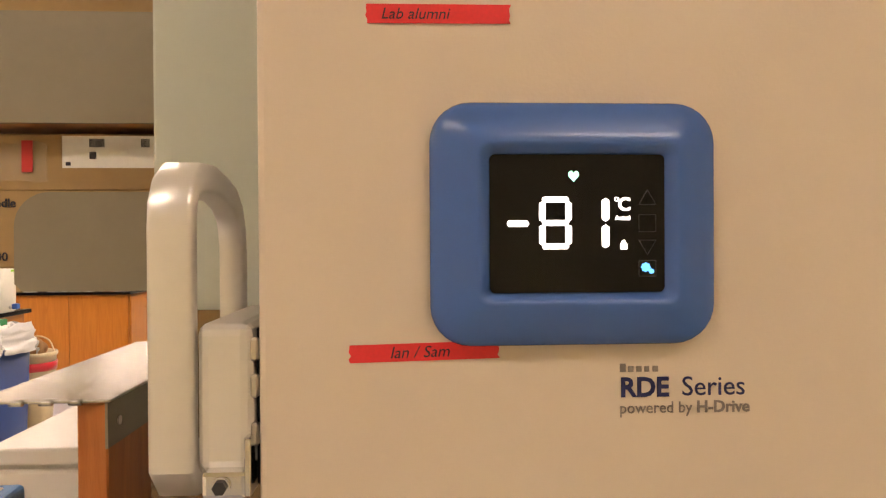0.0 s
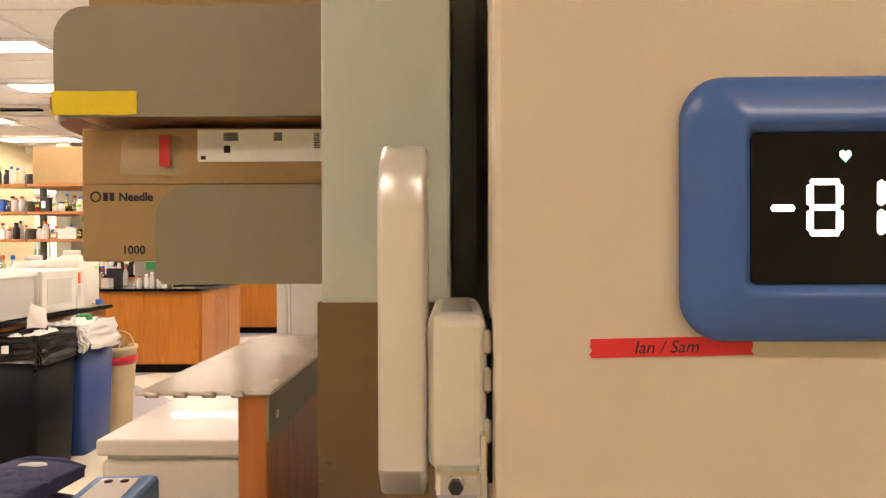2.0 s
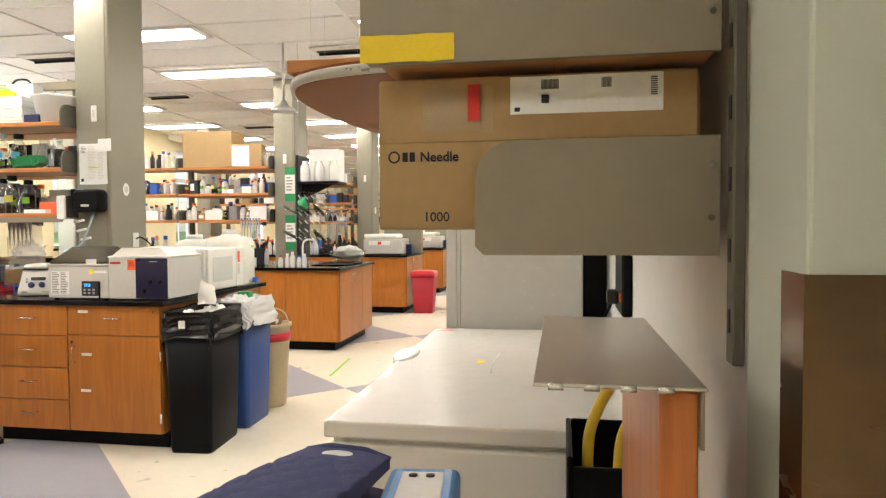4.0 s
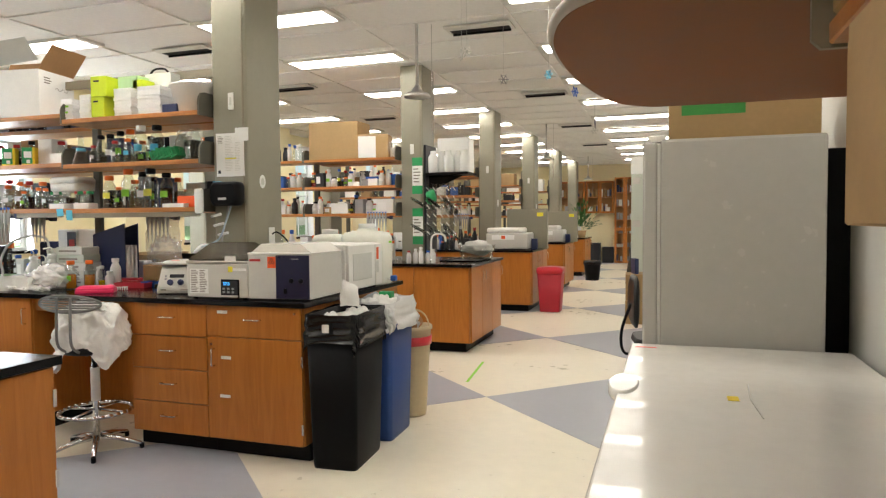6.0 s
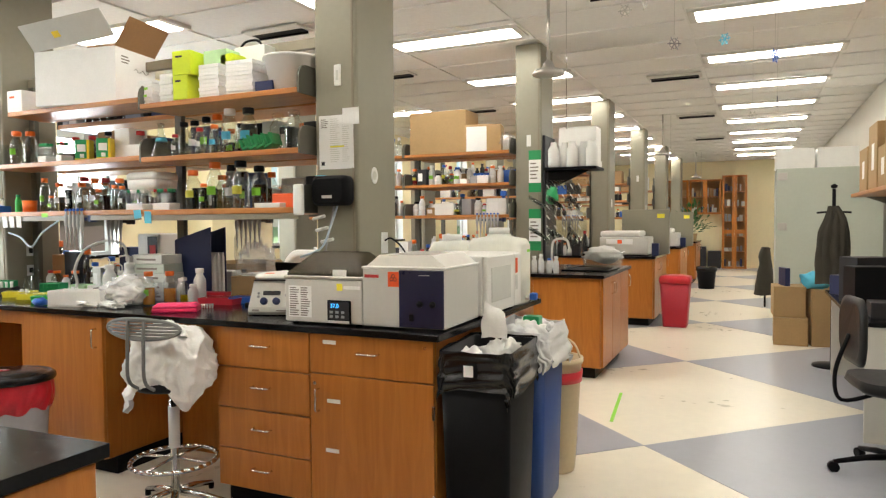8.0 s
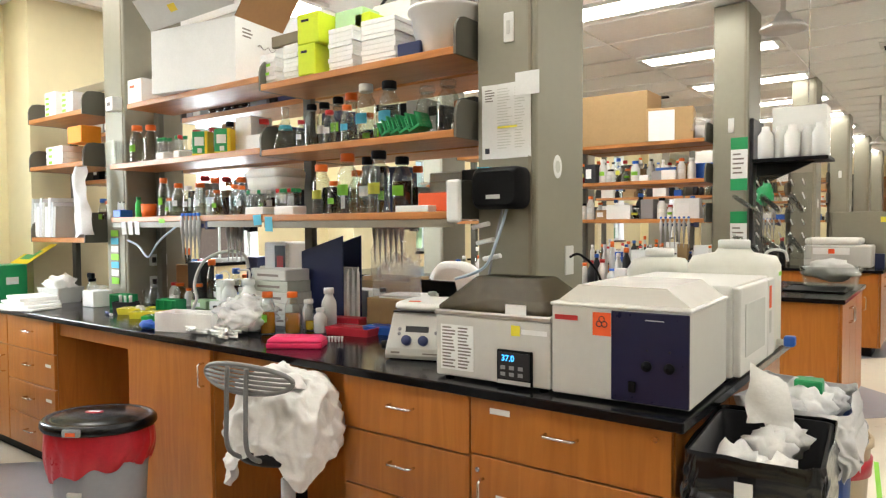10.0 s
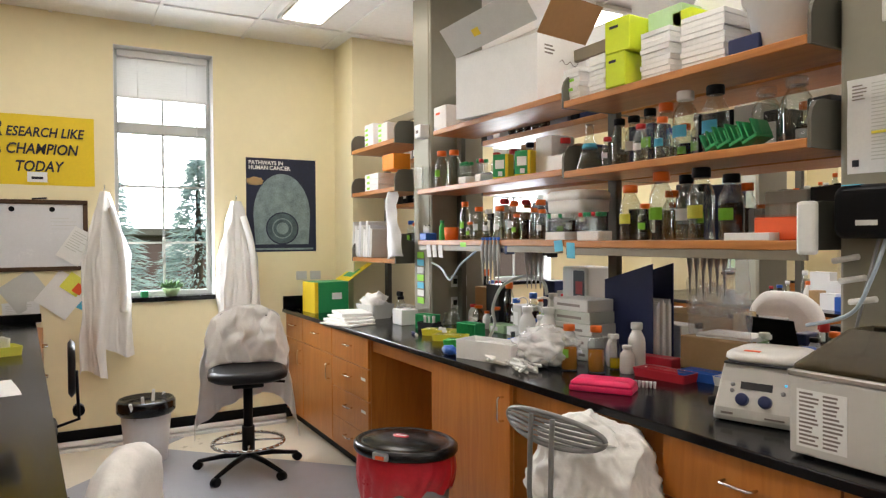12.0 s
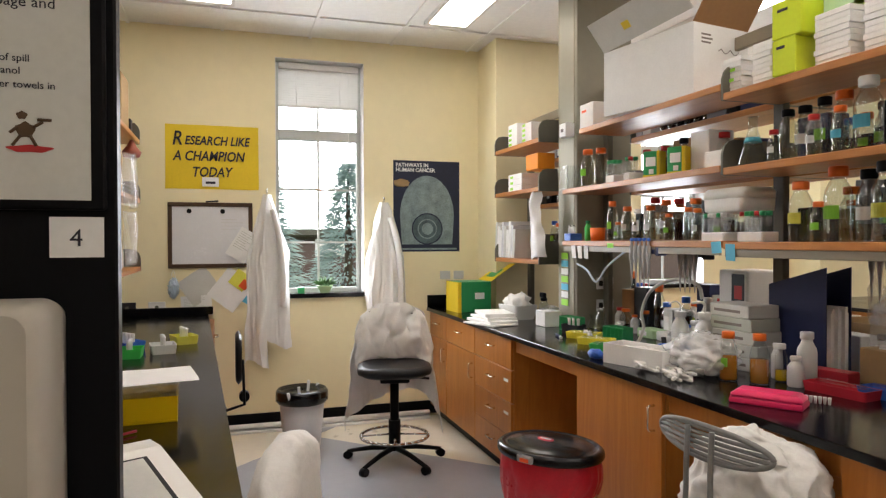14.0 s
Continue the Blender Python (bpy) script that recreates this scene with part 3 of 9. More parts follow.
# ceiling lights: a frame and a bright diffuser each
fl_frame, fl_panel = B(), loft(B(), [[(u, v, z) for u, v in rounded(w, d, 0.012, 2)] for w, d, z in ((1.205, 0.285, -0.010), (1.20, 0.28, -0.018), (1.16, 0.25, -0.023))], smooth=False)
for a, b in (((-0.66, -0.165, -0.016), (0.66, -0.14, 0.012)), ((-0.66, 0.14, -0.016), (0.66, 0.165, 0.012)), ((-0.66, -0.14, -0.016), (-0.60, 0.14, 0.012)), ((0.60, -0.14, -0.016), (0.66, 0.14, 0.012))):
    box(fl_frame, a, b)
fl_frame, fl_panel = mesh_of(fl_frame, TBAR), mesh_of(fl_panel, LIGHT)
LAMPS = [(-1.58, -1.0 + 1.65 * k + 0.18) for k in range(14) if k != 1] + [(-4.26, y) for y in (-0.9, 0.75, 2.4, 4.1, 5.72, 7.2, 9.08, 10.75, 12.42, 14.05, 15.7, 17.35, 19.0, 20.65)] + [(-6.80, y) for y in (-0.9, 2.2, 3.86, 5.68, 7.37, 9.05, 10.7, 12.4, 14.0, 15.7, 17.3)] + [(1.0, -0.9)]
for x, y in LAMPS:
    t = thing("ceiling_light", "long recessed ceiling light with a glowing white diffuser", "ceiling light", (x, y, CEIL_Z - 0.004), group="ceiling lights")
    put("frame", fl_frame, t)
    put("diffuser", fl_panel, t)

# slot vents
sv, sb = B(), box(box(B(), (-0.268, -0.049, -0.0165), (0.268, 0.049, -0.0125)), (-0.268, 0.040, -0.034), (0.268, 0.0485, -0.0166))
for a, b in (((-0.30, -0.16, -0.014), (0.30, -0.05, 0.004)), ((-0.30, 0.05, -0.014), (0.30, 0.085, 0.004)), ((-0.30, -0.05, -0.014), (-0.27, 0.05, 0.004)), ((0.27, -0.05, -0.014), (0.30, 0.05, 0.004)), ((-0.27, 0.0495, -0.036), (0.27, 0.056, -0.0145))):
    box(sv, a, b, 0.003)
sv, sb = mesh_of(sv, TBAR), mesh_of(sb, BLACK)
for x, y in ((-2.6, 6.55), (-2.6, 9.85), (-2.6, 13.1), (-2.6, 16.4), (-5.55, 6.3), (-5.55, 8.3), (-5.55, 11.0)):
    t = thing("ceiling_vent", "white slot air vent with a dark opening in the ceiling", "vent", (x, y, CEIL_Z - 0.003), group="ceiling vents")
    put("frame", sv, t)
    put("backing", sb, t)

# columns: grey-green steel casings
def column(x0, x1, y0, y1, n):
    t = thing("column", "square column cased in grey-green painted metal", "column", ((x0 + x1) / 2, (y0 + y1) / 2, 0), group="columns", kind="structure")
    w, d = (x1 - x0) / 2, (y1 - y0) / 2
    part("casing", box(B(), (-w, -d, 0), (w, d, CEIL_Z), 0.012, 2), GREYM, t)
    part("seam", box(B(), (w - 0.035, -d - 0.004, 0.92), (w - 0.02, -d + 0.004, CEIL_Z), 0.002), BRACKETL, t)
    return t


COLS = [column(-3.835, -3.575, 4.40 + 3.28 * k, 4.80 + 3.28 * k, k) for k in range(6)]
COLS2 = [column(-6.70, -6.45, 4.40 + 3.28 * k, 4.80 + 3.28 * k, k) for k in range(5)]


# ---- benches ----
TOP, CAB = 0.915, 0.885
pull_bm = tube(B(), [(-0.05, 0, 0), (-0.05, -0.022, 0), (-0.043, -0.03, 0), (0.043, -0.03, 0), (0.05, -0.022, 0), (0.05, 0, 0)], 0.0045, 8)
PULL = mesh_of(pull_bm, CHROME)
vp_bm = tube(B(), [(0, 0, -0.05), (0, -0.022, -0.05), (0, -0.03, -0.043), (0, -0.03, 0.043), (0, -0.022, 0.05), (0, 0, 0.05)], 0.0045, 8)
VPULL = mesh_of(vp_bm, CHROME)
LABEL = mesh_of(box(B(), (-0.035, -0.001, -0.009), (0.035, 0.0, 0.009)), PAPER)
LOCK = mesh_of(rod(B(), (0, 0, 0), (0, -0.004, 0), 0.008, 10), CHROME)
HINGE = mesh_of(box(B(), (-0.006, -0.006, -0.03), (0.006, 0.004, 0.03), 0.002), CHROME)


def cabinet(x0, x1, y0, depth, layout, label, labels=(), flip=False, hinges=False, group="base cabinets"):
    """A base unit. layout: rows of (bottom, top, kind) on the front; flip turns the front to the far side."""
    w = x1 - x0
    t = thing("base_cabinet", label, "cabinet", (x0 if not flip else x1, y0 if not flip else y0 + depth, 0), 180 if flip else 0, group)
    bm = B()
    box(bm, (0.001, 0.02, 0.10), (w - 0.001, depth, CAB), 0.002)
    part("body", bm, OAK, t)
    part("toe_kick", box(B(), (0.001, 0.075, 0), (w - 0.001, depth - 0.02, 0.10)), BLACK, t, "black recessed toe kick")
    for a, b, kind in layout:
        f = part("drawer" if kind == "drawer" else "door", box(B(), (0.004, 0, a + 0.003), (w - 0.004, 0.019, b - 0.003), 0.002), OAK, t)
        if kind == "drawer":
            h = put("handle", PULL, f)
            h.matrix_local = pose(w / 2, 0, (a + b) / 2 + 0.015)
        elif kind == "door_l":
            h = put("handle", VPULL, f)
            h.matrix_local = pose(0.05, 0, b - 0.12)
        elif kind == "door_r":
            h = put("handle", VPULL, f)
            h.matrix_local = pose(w - 0.05, 0, b - 0.12)
        if kind != "drawer" and hinges:
            for z in (a + 0.1, b - 0.12):
                h = put("hinge", HINGE, f)
                h.matrix_local = pose(w - 0.004, 0, z)
    for lx, lz in labels:
        h = put("paper_label", LABEL, t, "small white paper label")
        h.matrix_local = pose(lx, -0.0005, lz)
    return t


DR4 = [(0.10, 0.29, "drawer"), (0.29, 0.49, "drawer"), (0.49, 0.69, "drawer"), (0.69, CAB, "drawer")]
Y1, D1 = 3.925, 0.56
c = cabinet(-3.55, -2.92, Y1, D1, [(0.10, 0.70, "door_l"), (0.70, CAB, "drawer")], "cherry veneer cabinet with one drawer over a hinged door", [(0.11, 0.845), (0.13, 0.58), (0.12, 0.355)], hinges=True)
h = put("lock", LOCK, c)
h.matrix_local = pose(0.585, 0, 0.85)
h = put("lock", LOCK, c)
h.matrix_local = pose(0.03, 0, 0.655)
cabinet(-4.10, -3.55, Y1, D1, DR4, "cherry veneer cabinet with four drawers")
cabinet(-5.586, -4.903, Y1, D1, [(0.10, CAB, "door_r")], "cherry veneer cabinet with a single tall door between two knee spaces")
cabinet(-7.01, -6.38, Y1, D1, DR4, "cherry veneer cabinet with four drawers by the window", [(0.55, 0.62), (0.55, 0.42)])
cabinet(-7.65, -7.01, Y1, D1, [(0.10, 0.69, "door_r"), (0.69, CAB, "drawer")], "cherry veneer cabinet with a drawer over a door")
cabinet(-8.09, -7.65, Y1, D1, [(0.10, 0.69, "door_r"), (0.69, CAB, "drawer")], "narrow cherry veneer cabinet at the wall")


def knee(x0, x1, y0, depth):
    t = thing("knee_space", "open knee space under the bench with a wooden apron and back", "bench panel", (x0, y0, 0))
    w = x1 - x0
    part("apron", box(B(), (0.002, 0.03, 0.80), (w - 0.002, 0.05, CAB), 0.002), OAK, t)
    part("back_panel", box(B(), (0.002, depth - 0.02, 0.0), (w - 0.002, depth, CAB)), OAK, t)


knee(-4.903, -4.10, Y1, D1)
knee(-6.38, -5.586, Y1, D1)
for x0, x1 in ((-3.65, -2.92), (-4.4, -3.65), (-5.9, -5.2), (-6.6, -5.9), (-7.4, -6.6)):
    cabinet(x0, x1, 4.76, 0.56, DR4, "cherry veneer drawer cabinet on the far side of the bench", flip=True)
solo("bench_spine", box(B(), (-8.09, 4.487, 0), (-2.921, 4.757, CAB)), OAK, "wooden service spine between two rows of cabinets", "bench panel")
solo("worktop", box(B(), (-8.095, 3.895, CAB), (-2.885, 5.35, TOP), 0.004, 2), BLACKTOP, "black epoxy laboratory worktop with squared edges", "worktop", group="worktops")
solo("backsplash", box(B(), (-8.095, 3.90, TOP + 0.0005), (-8.075, 4.355, TOP + 0.1), 0.003), BLACKTOP, "black backsplash where the worktop meets the wall", "backsplash")

# shelves over bench one
bp = [(0, 0), (0.30, 0), (0.30, 0.15), (0.06, 0.15), (0.03, 0.142), (0.01, 0.12), (0, 0.09)]
SHELF_END = mesh_of(prism(B(), bp, 0, 0.012, "x"), BRACKET)


def shelf(x0, x1, yf, yb, z, flip=False, ends="lr"):
    t = thing("wall_shelf", "cherry wood shelf with grey metal ends over the bench", "shelf", (x0, yf, z), group="bench shelves")
    part("board", box(B(), (0, 0, -0.03), (x1 - x0, yb - yf, 0), 0.003), SHELFW, t)
    for x in [p for k, p in (("l", -0.0125), ("r", x1 - x0 + 0.0005)) if k in ends]:
        e = put("end_bracket", SHELF_END, t)
        e.matrix_local = Matrix.Translation((x, 0 if not flip else yb - yf, -0.03)) @ Matrix.Diagonal((1, (yb - yf) / 0.30 * (-1 if flip else 1), 1, 1))
    return t


def valance(x0, x1, z):
    solo("shelf_valance", box(B(), (x0, SF + 0.006, z - 0.062), (x1, SF + 0.018, z - 0.0305), 0.002), BRACKETL, "grey metal strip under the edge of the lowest shelf", "shelf trim", group="shelf valances")


SF, SB = 4.285, 4.585
ZA, ZB = (2.083, 1.772, 1.463), (2.125, 1.785, 1.468)
for za in ZA:
    shelf(-4.995, -3.865, SF, SB, za, ends="lr" if za > 1.5 else "r")
for zb in ZB:
    shelf(-6.21 if zb > 2 else -6.42, -5.012, SF, SB, zb, ends="")
valance(-4.99, -3.87, ZA[2])
valance(-6.41, -5.02, ZB[2])
for zc in (2.157, 1.83, 1.34):
    shelf(-7.52, -6.76, SF, SB, zc)
for x0, x1 in ((-4.995, -3.865), (-6.19, -5.025)):
    for z in (1.463, 1.772, 2.083):
        shelf(x0, x1, SB + 0.04, SB + 0.34, z, flip=True)
for x in (-3.86, -5.01, -6.415, -6.735, -7.56):
    solo("shelf_upright", box(B(), (x - 0.03, SB + 0.002, TOP), (x + 0.03, SB + 0.038, 2.36), 0.004), BRACKET, "grey slotted steel upright carrying the shelves", "shelf upright", group="shelf uprights")
solo("service_rail", box(B(), (-7.6, 4.59, 2.36), (-3.84, 4.62, 2.42), 0.004), BRACKETL, "grey steel rail across the top of the shelving", "rail")


# benches further down the aisle
def far_bench(y0, n):
    t = thing("island_bench", "cherry wood island bench with doors on its aisle end", "bench", (-2.92, y0, 0), group="island benches")
    w = 1.30
    part("body", box(B(), (-5.1, 0.03, 0.10), (0, w, CAB), 0.003), OAK, t)
    part("toe_kick", box(B(), (-5.1, 0.09, 0), (-0.06, w - 0.06, 0.10)), BLACK, t)
    for k in range(3):
        a, b = 0.04 + k * 0.42, 0.04 + (k + 1) * 0.42
        d = part("door", box(B(), (0.001, a + 0.003, 0.105), (0.019, b - 0.003, CAB - 0.004), 0.002), OAK, t)
        h = put("handle", VPULL, d)
        h.matrix_local = pose(0.018, b - 0.05 if k % 2 == 0 else a + 0.05, 0.77, 0, 0, 90)
    for k in range(6):
        f = part("drawer", box(B(), (-0.6 * (k + 1) + 0.003, 0.012, 0.11), (-0.6 * k - 0.003, 0.029, CAB - 0.004), 0.002), OAK, t)
    solo("worktop", box(B(), (-8.05, y0 - 0.03, CAB), (-2.88, y0 + 1.36, TOP), 0.004, 2), BLACKTOP, "black epoxy laboratory worktop on an island bench", "worktop", group="worktops")
    for z in (1.45, 1.76, 2.07):
        shelf(-5.0, -3.87, y0 + 0.37, y0 + 0.67, z)
        shelf(-5.0, -3.87, y0 + 0.72, y0 + 1.02, z, flip=True)
        shelf(-6.2, -5.03, y0 + 0.37, y0 + 0.67, z)
    for x in (-3.86, -5.015, -6.22):
        solo("shelf_upright", box(B(), (x - 0.03, y0 + 0.672, TOP), (x + 0.03, y0 + 0.718, 2.36), 0.004), BRACKET, "grey slotted steel upright carrying the shelves", "shelf upright", group="shelf uprights")


FAR = [7.21, 10.45, 13.72, 17.0]
for n, y0 in enumerate(FAR):
    far_bench(y0, n)

# bench on the near side of the first aisle
cabinet(-3.60, -2.98, 1.83, 0.56, [(0.10, 0.69, "door_r"), (0.69, CAB, "drawer")], "cherry veneer cabinet at the end of the near bench", [(0.10, 0.79), (0.10, 0.75)], flip=True)
cabinet(-4.20, -3.60, 1.83, 0.56, DR4, "cherry veneer drawer cabinet of the near bench", flip=True)
cabinet(-8.05, -7.3, 1.65, 0.56, DR4, "cherry veneer drawer cabinet of the near bench by the wall", flip=True)
solo("worktop", prism(B(), [(-8.095, 0.96), (-2.95, 0.96), (-2.95, 2.40), (-8.095, 2.165)], CAB, TOP, "z"), BLACKTOP, "black epoxy worktop of the near bench", "worktop", group="worktops")
solo("bench_spine", box(B(), (-8.05, 1.0, 0), (-3.0, 1.6, CAB)), OAK, "wooden carcass of the near bench", "bench panel")


ep = thing("bench_end_panel", "cherry veneer end door of the near bench with paper labels", "bench panel", (-2.979, 1.85, 0))
part("door", box(B(), (0, 0.01, 0.11), (0.018, 0.525, CAB - 0.006), 0.002), OAK, ep)
for y, z in ((0.245, 0.838), (0.248, 0.806)):
    part("paper_label", box(B(), (0.0182, y - 0.05, z - 0.009), (0.0192, y + 0.045, z + 0.009)), PAPER, ep, "small white paper label")
part("lock", rod(B(), (0.018, 0.309, 0.825), (0.022, 0.309, 0.825), 0.008, 10), CHROME, ep)
for z in (0.20, 0.50, 0.774):
    part("hinge", box(B(), (0.0182, 0.515, z - 0.03), (0.024, 0.53, z + 0.03), 0.002), CHROME, ep)

# ---- freezer corner (first seconds) ----
FX, FY = -0.147, 0.56
fz = thing("upright_freezer", "beige upright ultra-low freezer with a blue-framed display", "freezer", (FX, FY, 0))
part("body", box(B(), (0.015, 0.10, 0.05), (0.88, 0.90, 1.98), 0.012, 2), FREEZERS, fz, "grey-white freezer cabinet")
door = part("door", box(B(), (0.0, 0.0, 0.10), (0.88, 0.078, 1.95), 0.006, 2), FREEZER, fz, "beige painted freezer door")
part("gasket", box(B(), (0.022, 0.078, 0.12), (0.868, 0.10, 1.93)), BLACK, fz)
for fx in (0.06, 0.80):
    for fy in (0.16, 0.82):
        part("foot", rod(B(), (fx, fy, 0), (fx, fy, 0.05), 0.03, 12), BLACK, fz)
# display: blue frame that swells out from the door, black glass, glowing digits
BX, BZ = 0.2395, 1.4035


def ring(w, h, r, y):
    return [(BX + u, y, BZ + v) for u, v in rounded(w, h, r, 7)]


bz = loft(B(), [ring(0.217, 0.183, 0.030, -0.0005), ring(0.219, 0.185, 0.031, -0.005), ring(0.216, 0.182, 0.030, -0.010), ring(0.211, 0.178, 0.029, -0.0128), ring(0.196, 0.165, 0.024, -0.0165), ring(0.166, 0.135, 0.014, -0.0235), ring(0.151, 0.121, 0.009, -0.0262), ring(0.145, 0.115, 0.008, -0.0262), ring(0.140, 0.110, 0.008, -0.0215), ring(0.135, 0.106, 0.006, -0.020), ring(0.132, 0.103, 0.004, -0.0175)])
disp = part("display_frame", bz, BLUEB, fz, "blue moulded plastic display frame")
gl = loft(B(), [ring(0.1315, 0.1025, 0.004, -0.0170), ring(0.1315, 0.1025, 0.004, -0.0195)], smooth=False)
part("screen", gl, SCREEN, disp, "black glass screen showing -81")


def at_s(px, py):
    """Display grid units to metres on the glass."""
    return BX + 0.0025 + (px - 1029) * 0.000428, BZ + 0.003 - (py - 390) * 0.000422


def glyph(name, polys, material, d=0.0003):
    bm = B()
    for p in polys:
        prism(bm, [at_s(*q) for q in p], -0.0197, -0.0197 - d, "y")
    return part(name, bm, material, disp)


def seg_h(x0, x1, y, w=10):
    h = w / 2
    return [(x0 + 2, y), (x0 + h, y - h), (x1 - h, y - h), (x1 - 2, y), (x1 - h, y + h), (x0 + h, y + h)]


def seg_v(x, y0, y1, w=11):
    h = w / 2
    return [(x, y0 + 2), (x + h, y0 + h), (x + h, y1 - h), (x, y1 - 2), (x - h, y1 - h), (x - h, y0 + h)]


glyph("minus_sign", [seg_h(897, 940, 397, 11)], LCDW)
glyph("digit_eight", [seg_h(958, 1010, 355), seg_h(958, 1010, 396), seg_h(958, 1010, 437), seg_v(961, 356, 396), seg_v(1007, 356, 396), seg_v(961, 397, 437), seg_v(1007, 397, 437)], LCDW)
glyph("digit_one", [seg_v(1072, 350, 396, 13), seg_v(1072, 397, 443, 13)], LCDW)
u, v = at_s(1094, 374)
text("letter_c", "C", 0.0135, LCDW, disp, Matrix.Translation((u, -0.0198, v)) @ pose(0, 0, 0, 90), bold=0.0003)
u, v = at_s(1086, 372)
text("degree_sign", "°", 0.0125, LCDW, disp, Matrix.Translation((u, -0.0198, v)) @ pose(0, 0, 0, 90))
u, v = at_s(1089, 391)
text("word_actual", "Actual", 0.0044, LCDW, disp, Matrix.Translation((u, -0.0198, v)) @ pose(0, 0, 0, 90), bold=0.0001)
glyph("lock_icon", [[(1098, 432), (1110, 432), (1110, 443), (1098, 443)], [(1100, 432), (1101, 428), (1104, 426), (1107, 428), (1108, 432)]], LCDW)
glyph("heart_icon", [[(1016, 324), (1007, 314), (1007, 307), (1012, 304), (1016, 308), (1020, 304), (1025, 307), (1025, 314)]], LCDG)
gear = []
for gx, gy, gr in ((1143, 475, 7), (1153, 482, 4)):
    gear.append([(gx + gr * (1.0 if k % 2 else 1.3) * math.cos(k * math.pi / 8), gy + gr * (1.0 if k % 2 else 1.3) * math.sin(k * math.pi / 8)) for k in range(16)])
glyph("gear_icon", gear, LCDB)


def outline(pts, name):
    bm = B()
    for a, b in zip(pts, pts[1:] + pts[:1]):
        (ax, az), (bx, bz_) = at_s(*a), at_s(*b)
        rod(bm, (ax, -0.0198, az), (bx, -0.0198, bz_), 0.00028, 6)
    part(name, bm, LCDGREY, disp)


outline([(1146, 338), (1131, 364), (1161, 364)], "up_key")
outline([(1131, 382), (1161, 382), (1161, 412), (1131, 412)], "stop_key")
outline([(1131, 427), (1161, 427), (1146, 453)], "down_key")
outline([(1131, 463), (1161, 463), (1161, 491), (1131, 491)], "settings_key")


def at_d(px, py):
    """Grid units on the door face to metres in the freezer's own frame."""
    return (px - 455) * 0.000443, 1.3125 - (py - 617) * 0.000441


def tape(name, words, px, py, w, h, tilt, size, skew):
    u, v = at_d(px, py)
    t = thing(name, "torn strip of red tape with handwriting on a freezer", "tape", (FX + u, FY - 0.0006, v), group="red tapes")
    t.matrix_world = Matrix.Translation((FX + u, FY - 0.0006, v)) @ pose(0, 0, 0, 0, -tilt, 0)
    rnd = random.Random(len(words))
    left = [(-w / 2 + rnd.uniform(-0.0015, 0.001), h / 2 - h * k / 5) for k in range(6)]
    right = [(w / 2 + rnd.uniform(-0.001, 0.0015), -h / 2 + h * k / 5) for k in range(6)]
    part("strip", prism(B(), left + right, 0, -0.0005, "y"), REDTAPE, t)
    text("handwriting", words, size, INK, t, Matrix.Translation((skew, -0.0006, -0.004)) @ pose(0, 0, 0, 90), "CENTER", 0.25)


tape("red_tape_strip", "Lab alumni", 766, 47, 0.109, 0.0145, 0.3, 0.012, -0.018)
tape("red_tape_strip", "Ian / Sam", 739, 630, 0.113, 0.0135, 1.2, 0.0125, -0.004)
u, v = at_d(1080, 714)
text("lettering", "RDE", 0.021, INKNAVY, door, Matrix.Translation((u, -0.0006, v)) @ pose(0, 0, 0, 90), bold=0.0006)
u, v = at_d(1190, 714)
text("lettering", "Series", 0.0215, INKNAVY, door, Matrix.Translation((u, -0.0006, v)) @ pose(0, 0, 0, 90) @ Matrix.Diagonal((0.99, 1, 1, 1)))
u, v = at_d(1079, 744)
text("lettering", "powered by", 0.0128, INKGREY, door, Matrix.Translation((u, -0.0006, v)) @ pose(0, 0, 0, 90) @ Matrix.Diagonal((0.93, 1, 1, 1)))
u, v = at_d(1217, 744)
text("lettering", "H-Drive", 0.0128, INKGREY, door, Matrix.Translation((u, -0.0006, v)) @ pose(0, 0, 0, 90), bold=0.0003)
mk = B()
for k, w in enumerate((11, 10, 10, 9, 10)):
    a, b = at_d(1080 + k * 14.6, 656), at_d(1080 + k * 14.6 + w, 671)
    box(mk, (a[0], -0.0002, a[1] - (0.002 if k else 0)), (b[0], -0.0008, b[1]), 0.0003)
part("maker_mark", mk, INKGREY, door, "small grey maker's mark")
# latch handle: a broad loop beside the door, on a box with a steel catch
hx = -0.213 - FX


loop = [(0.010, 0.660), (0.010, 0.78), (0.010, 0.845), (0.012, 0.862), (0.020, 0.877), (0.038, 0.885), (0.075, 0.887), (0.125, 0.884), (0.160, 0.876), (0.180, 0.862), (0.189, 0.845), (0.193, 0.82), (0.193, 0.74), (0.188, 0.69), (0.165, 0.662), (0.12, 0.645), (0.06, 0.640), (0.025, 0.643)]
rings = []
for i, (y, z) in enumerate(loop):
    p, q = loop[i - 1], loop[(i + 1) % len(loop)]
    d = Vector((0, q[0] - p[0], q[1] - p[1])).normalized()
    nrm = Vector((0, d.z, -d.y))
    th = 0.0085 if y < 0.03 else 0.0125
    wd = 0.017 if y < 0.1 else 0.012
    rings.append([Vector((hx, y, z + 0.558)) + Vector((a * wd, 0, 0)) + nrm * b * th for a, b in ((1, 0.62), (0.93, 0.88), (0.78, 1), (-0.78, 1), (-0.93, 0.88), (-1, 0.62), (-1, -0.62), (-0.93, -0.88), (-0.78, -1), (0.78, -1), (0.93, -0.88), (1, -0.62))])
rings.append(rings[0])
hd = part("latch_handle", loft(B(), rings, caps=False), SILVER, fz, "silver loop-shaped latch handle")
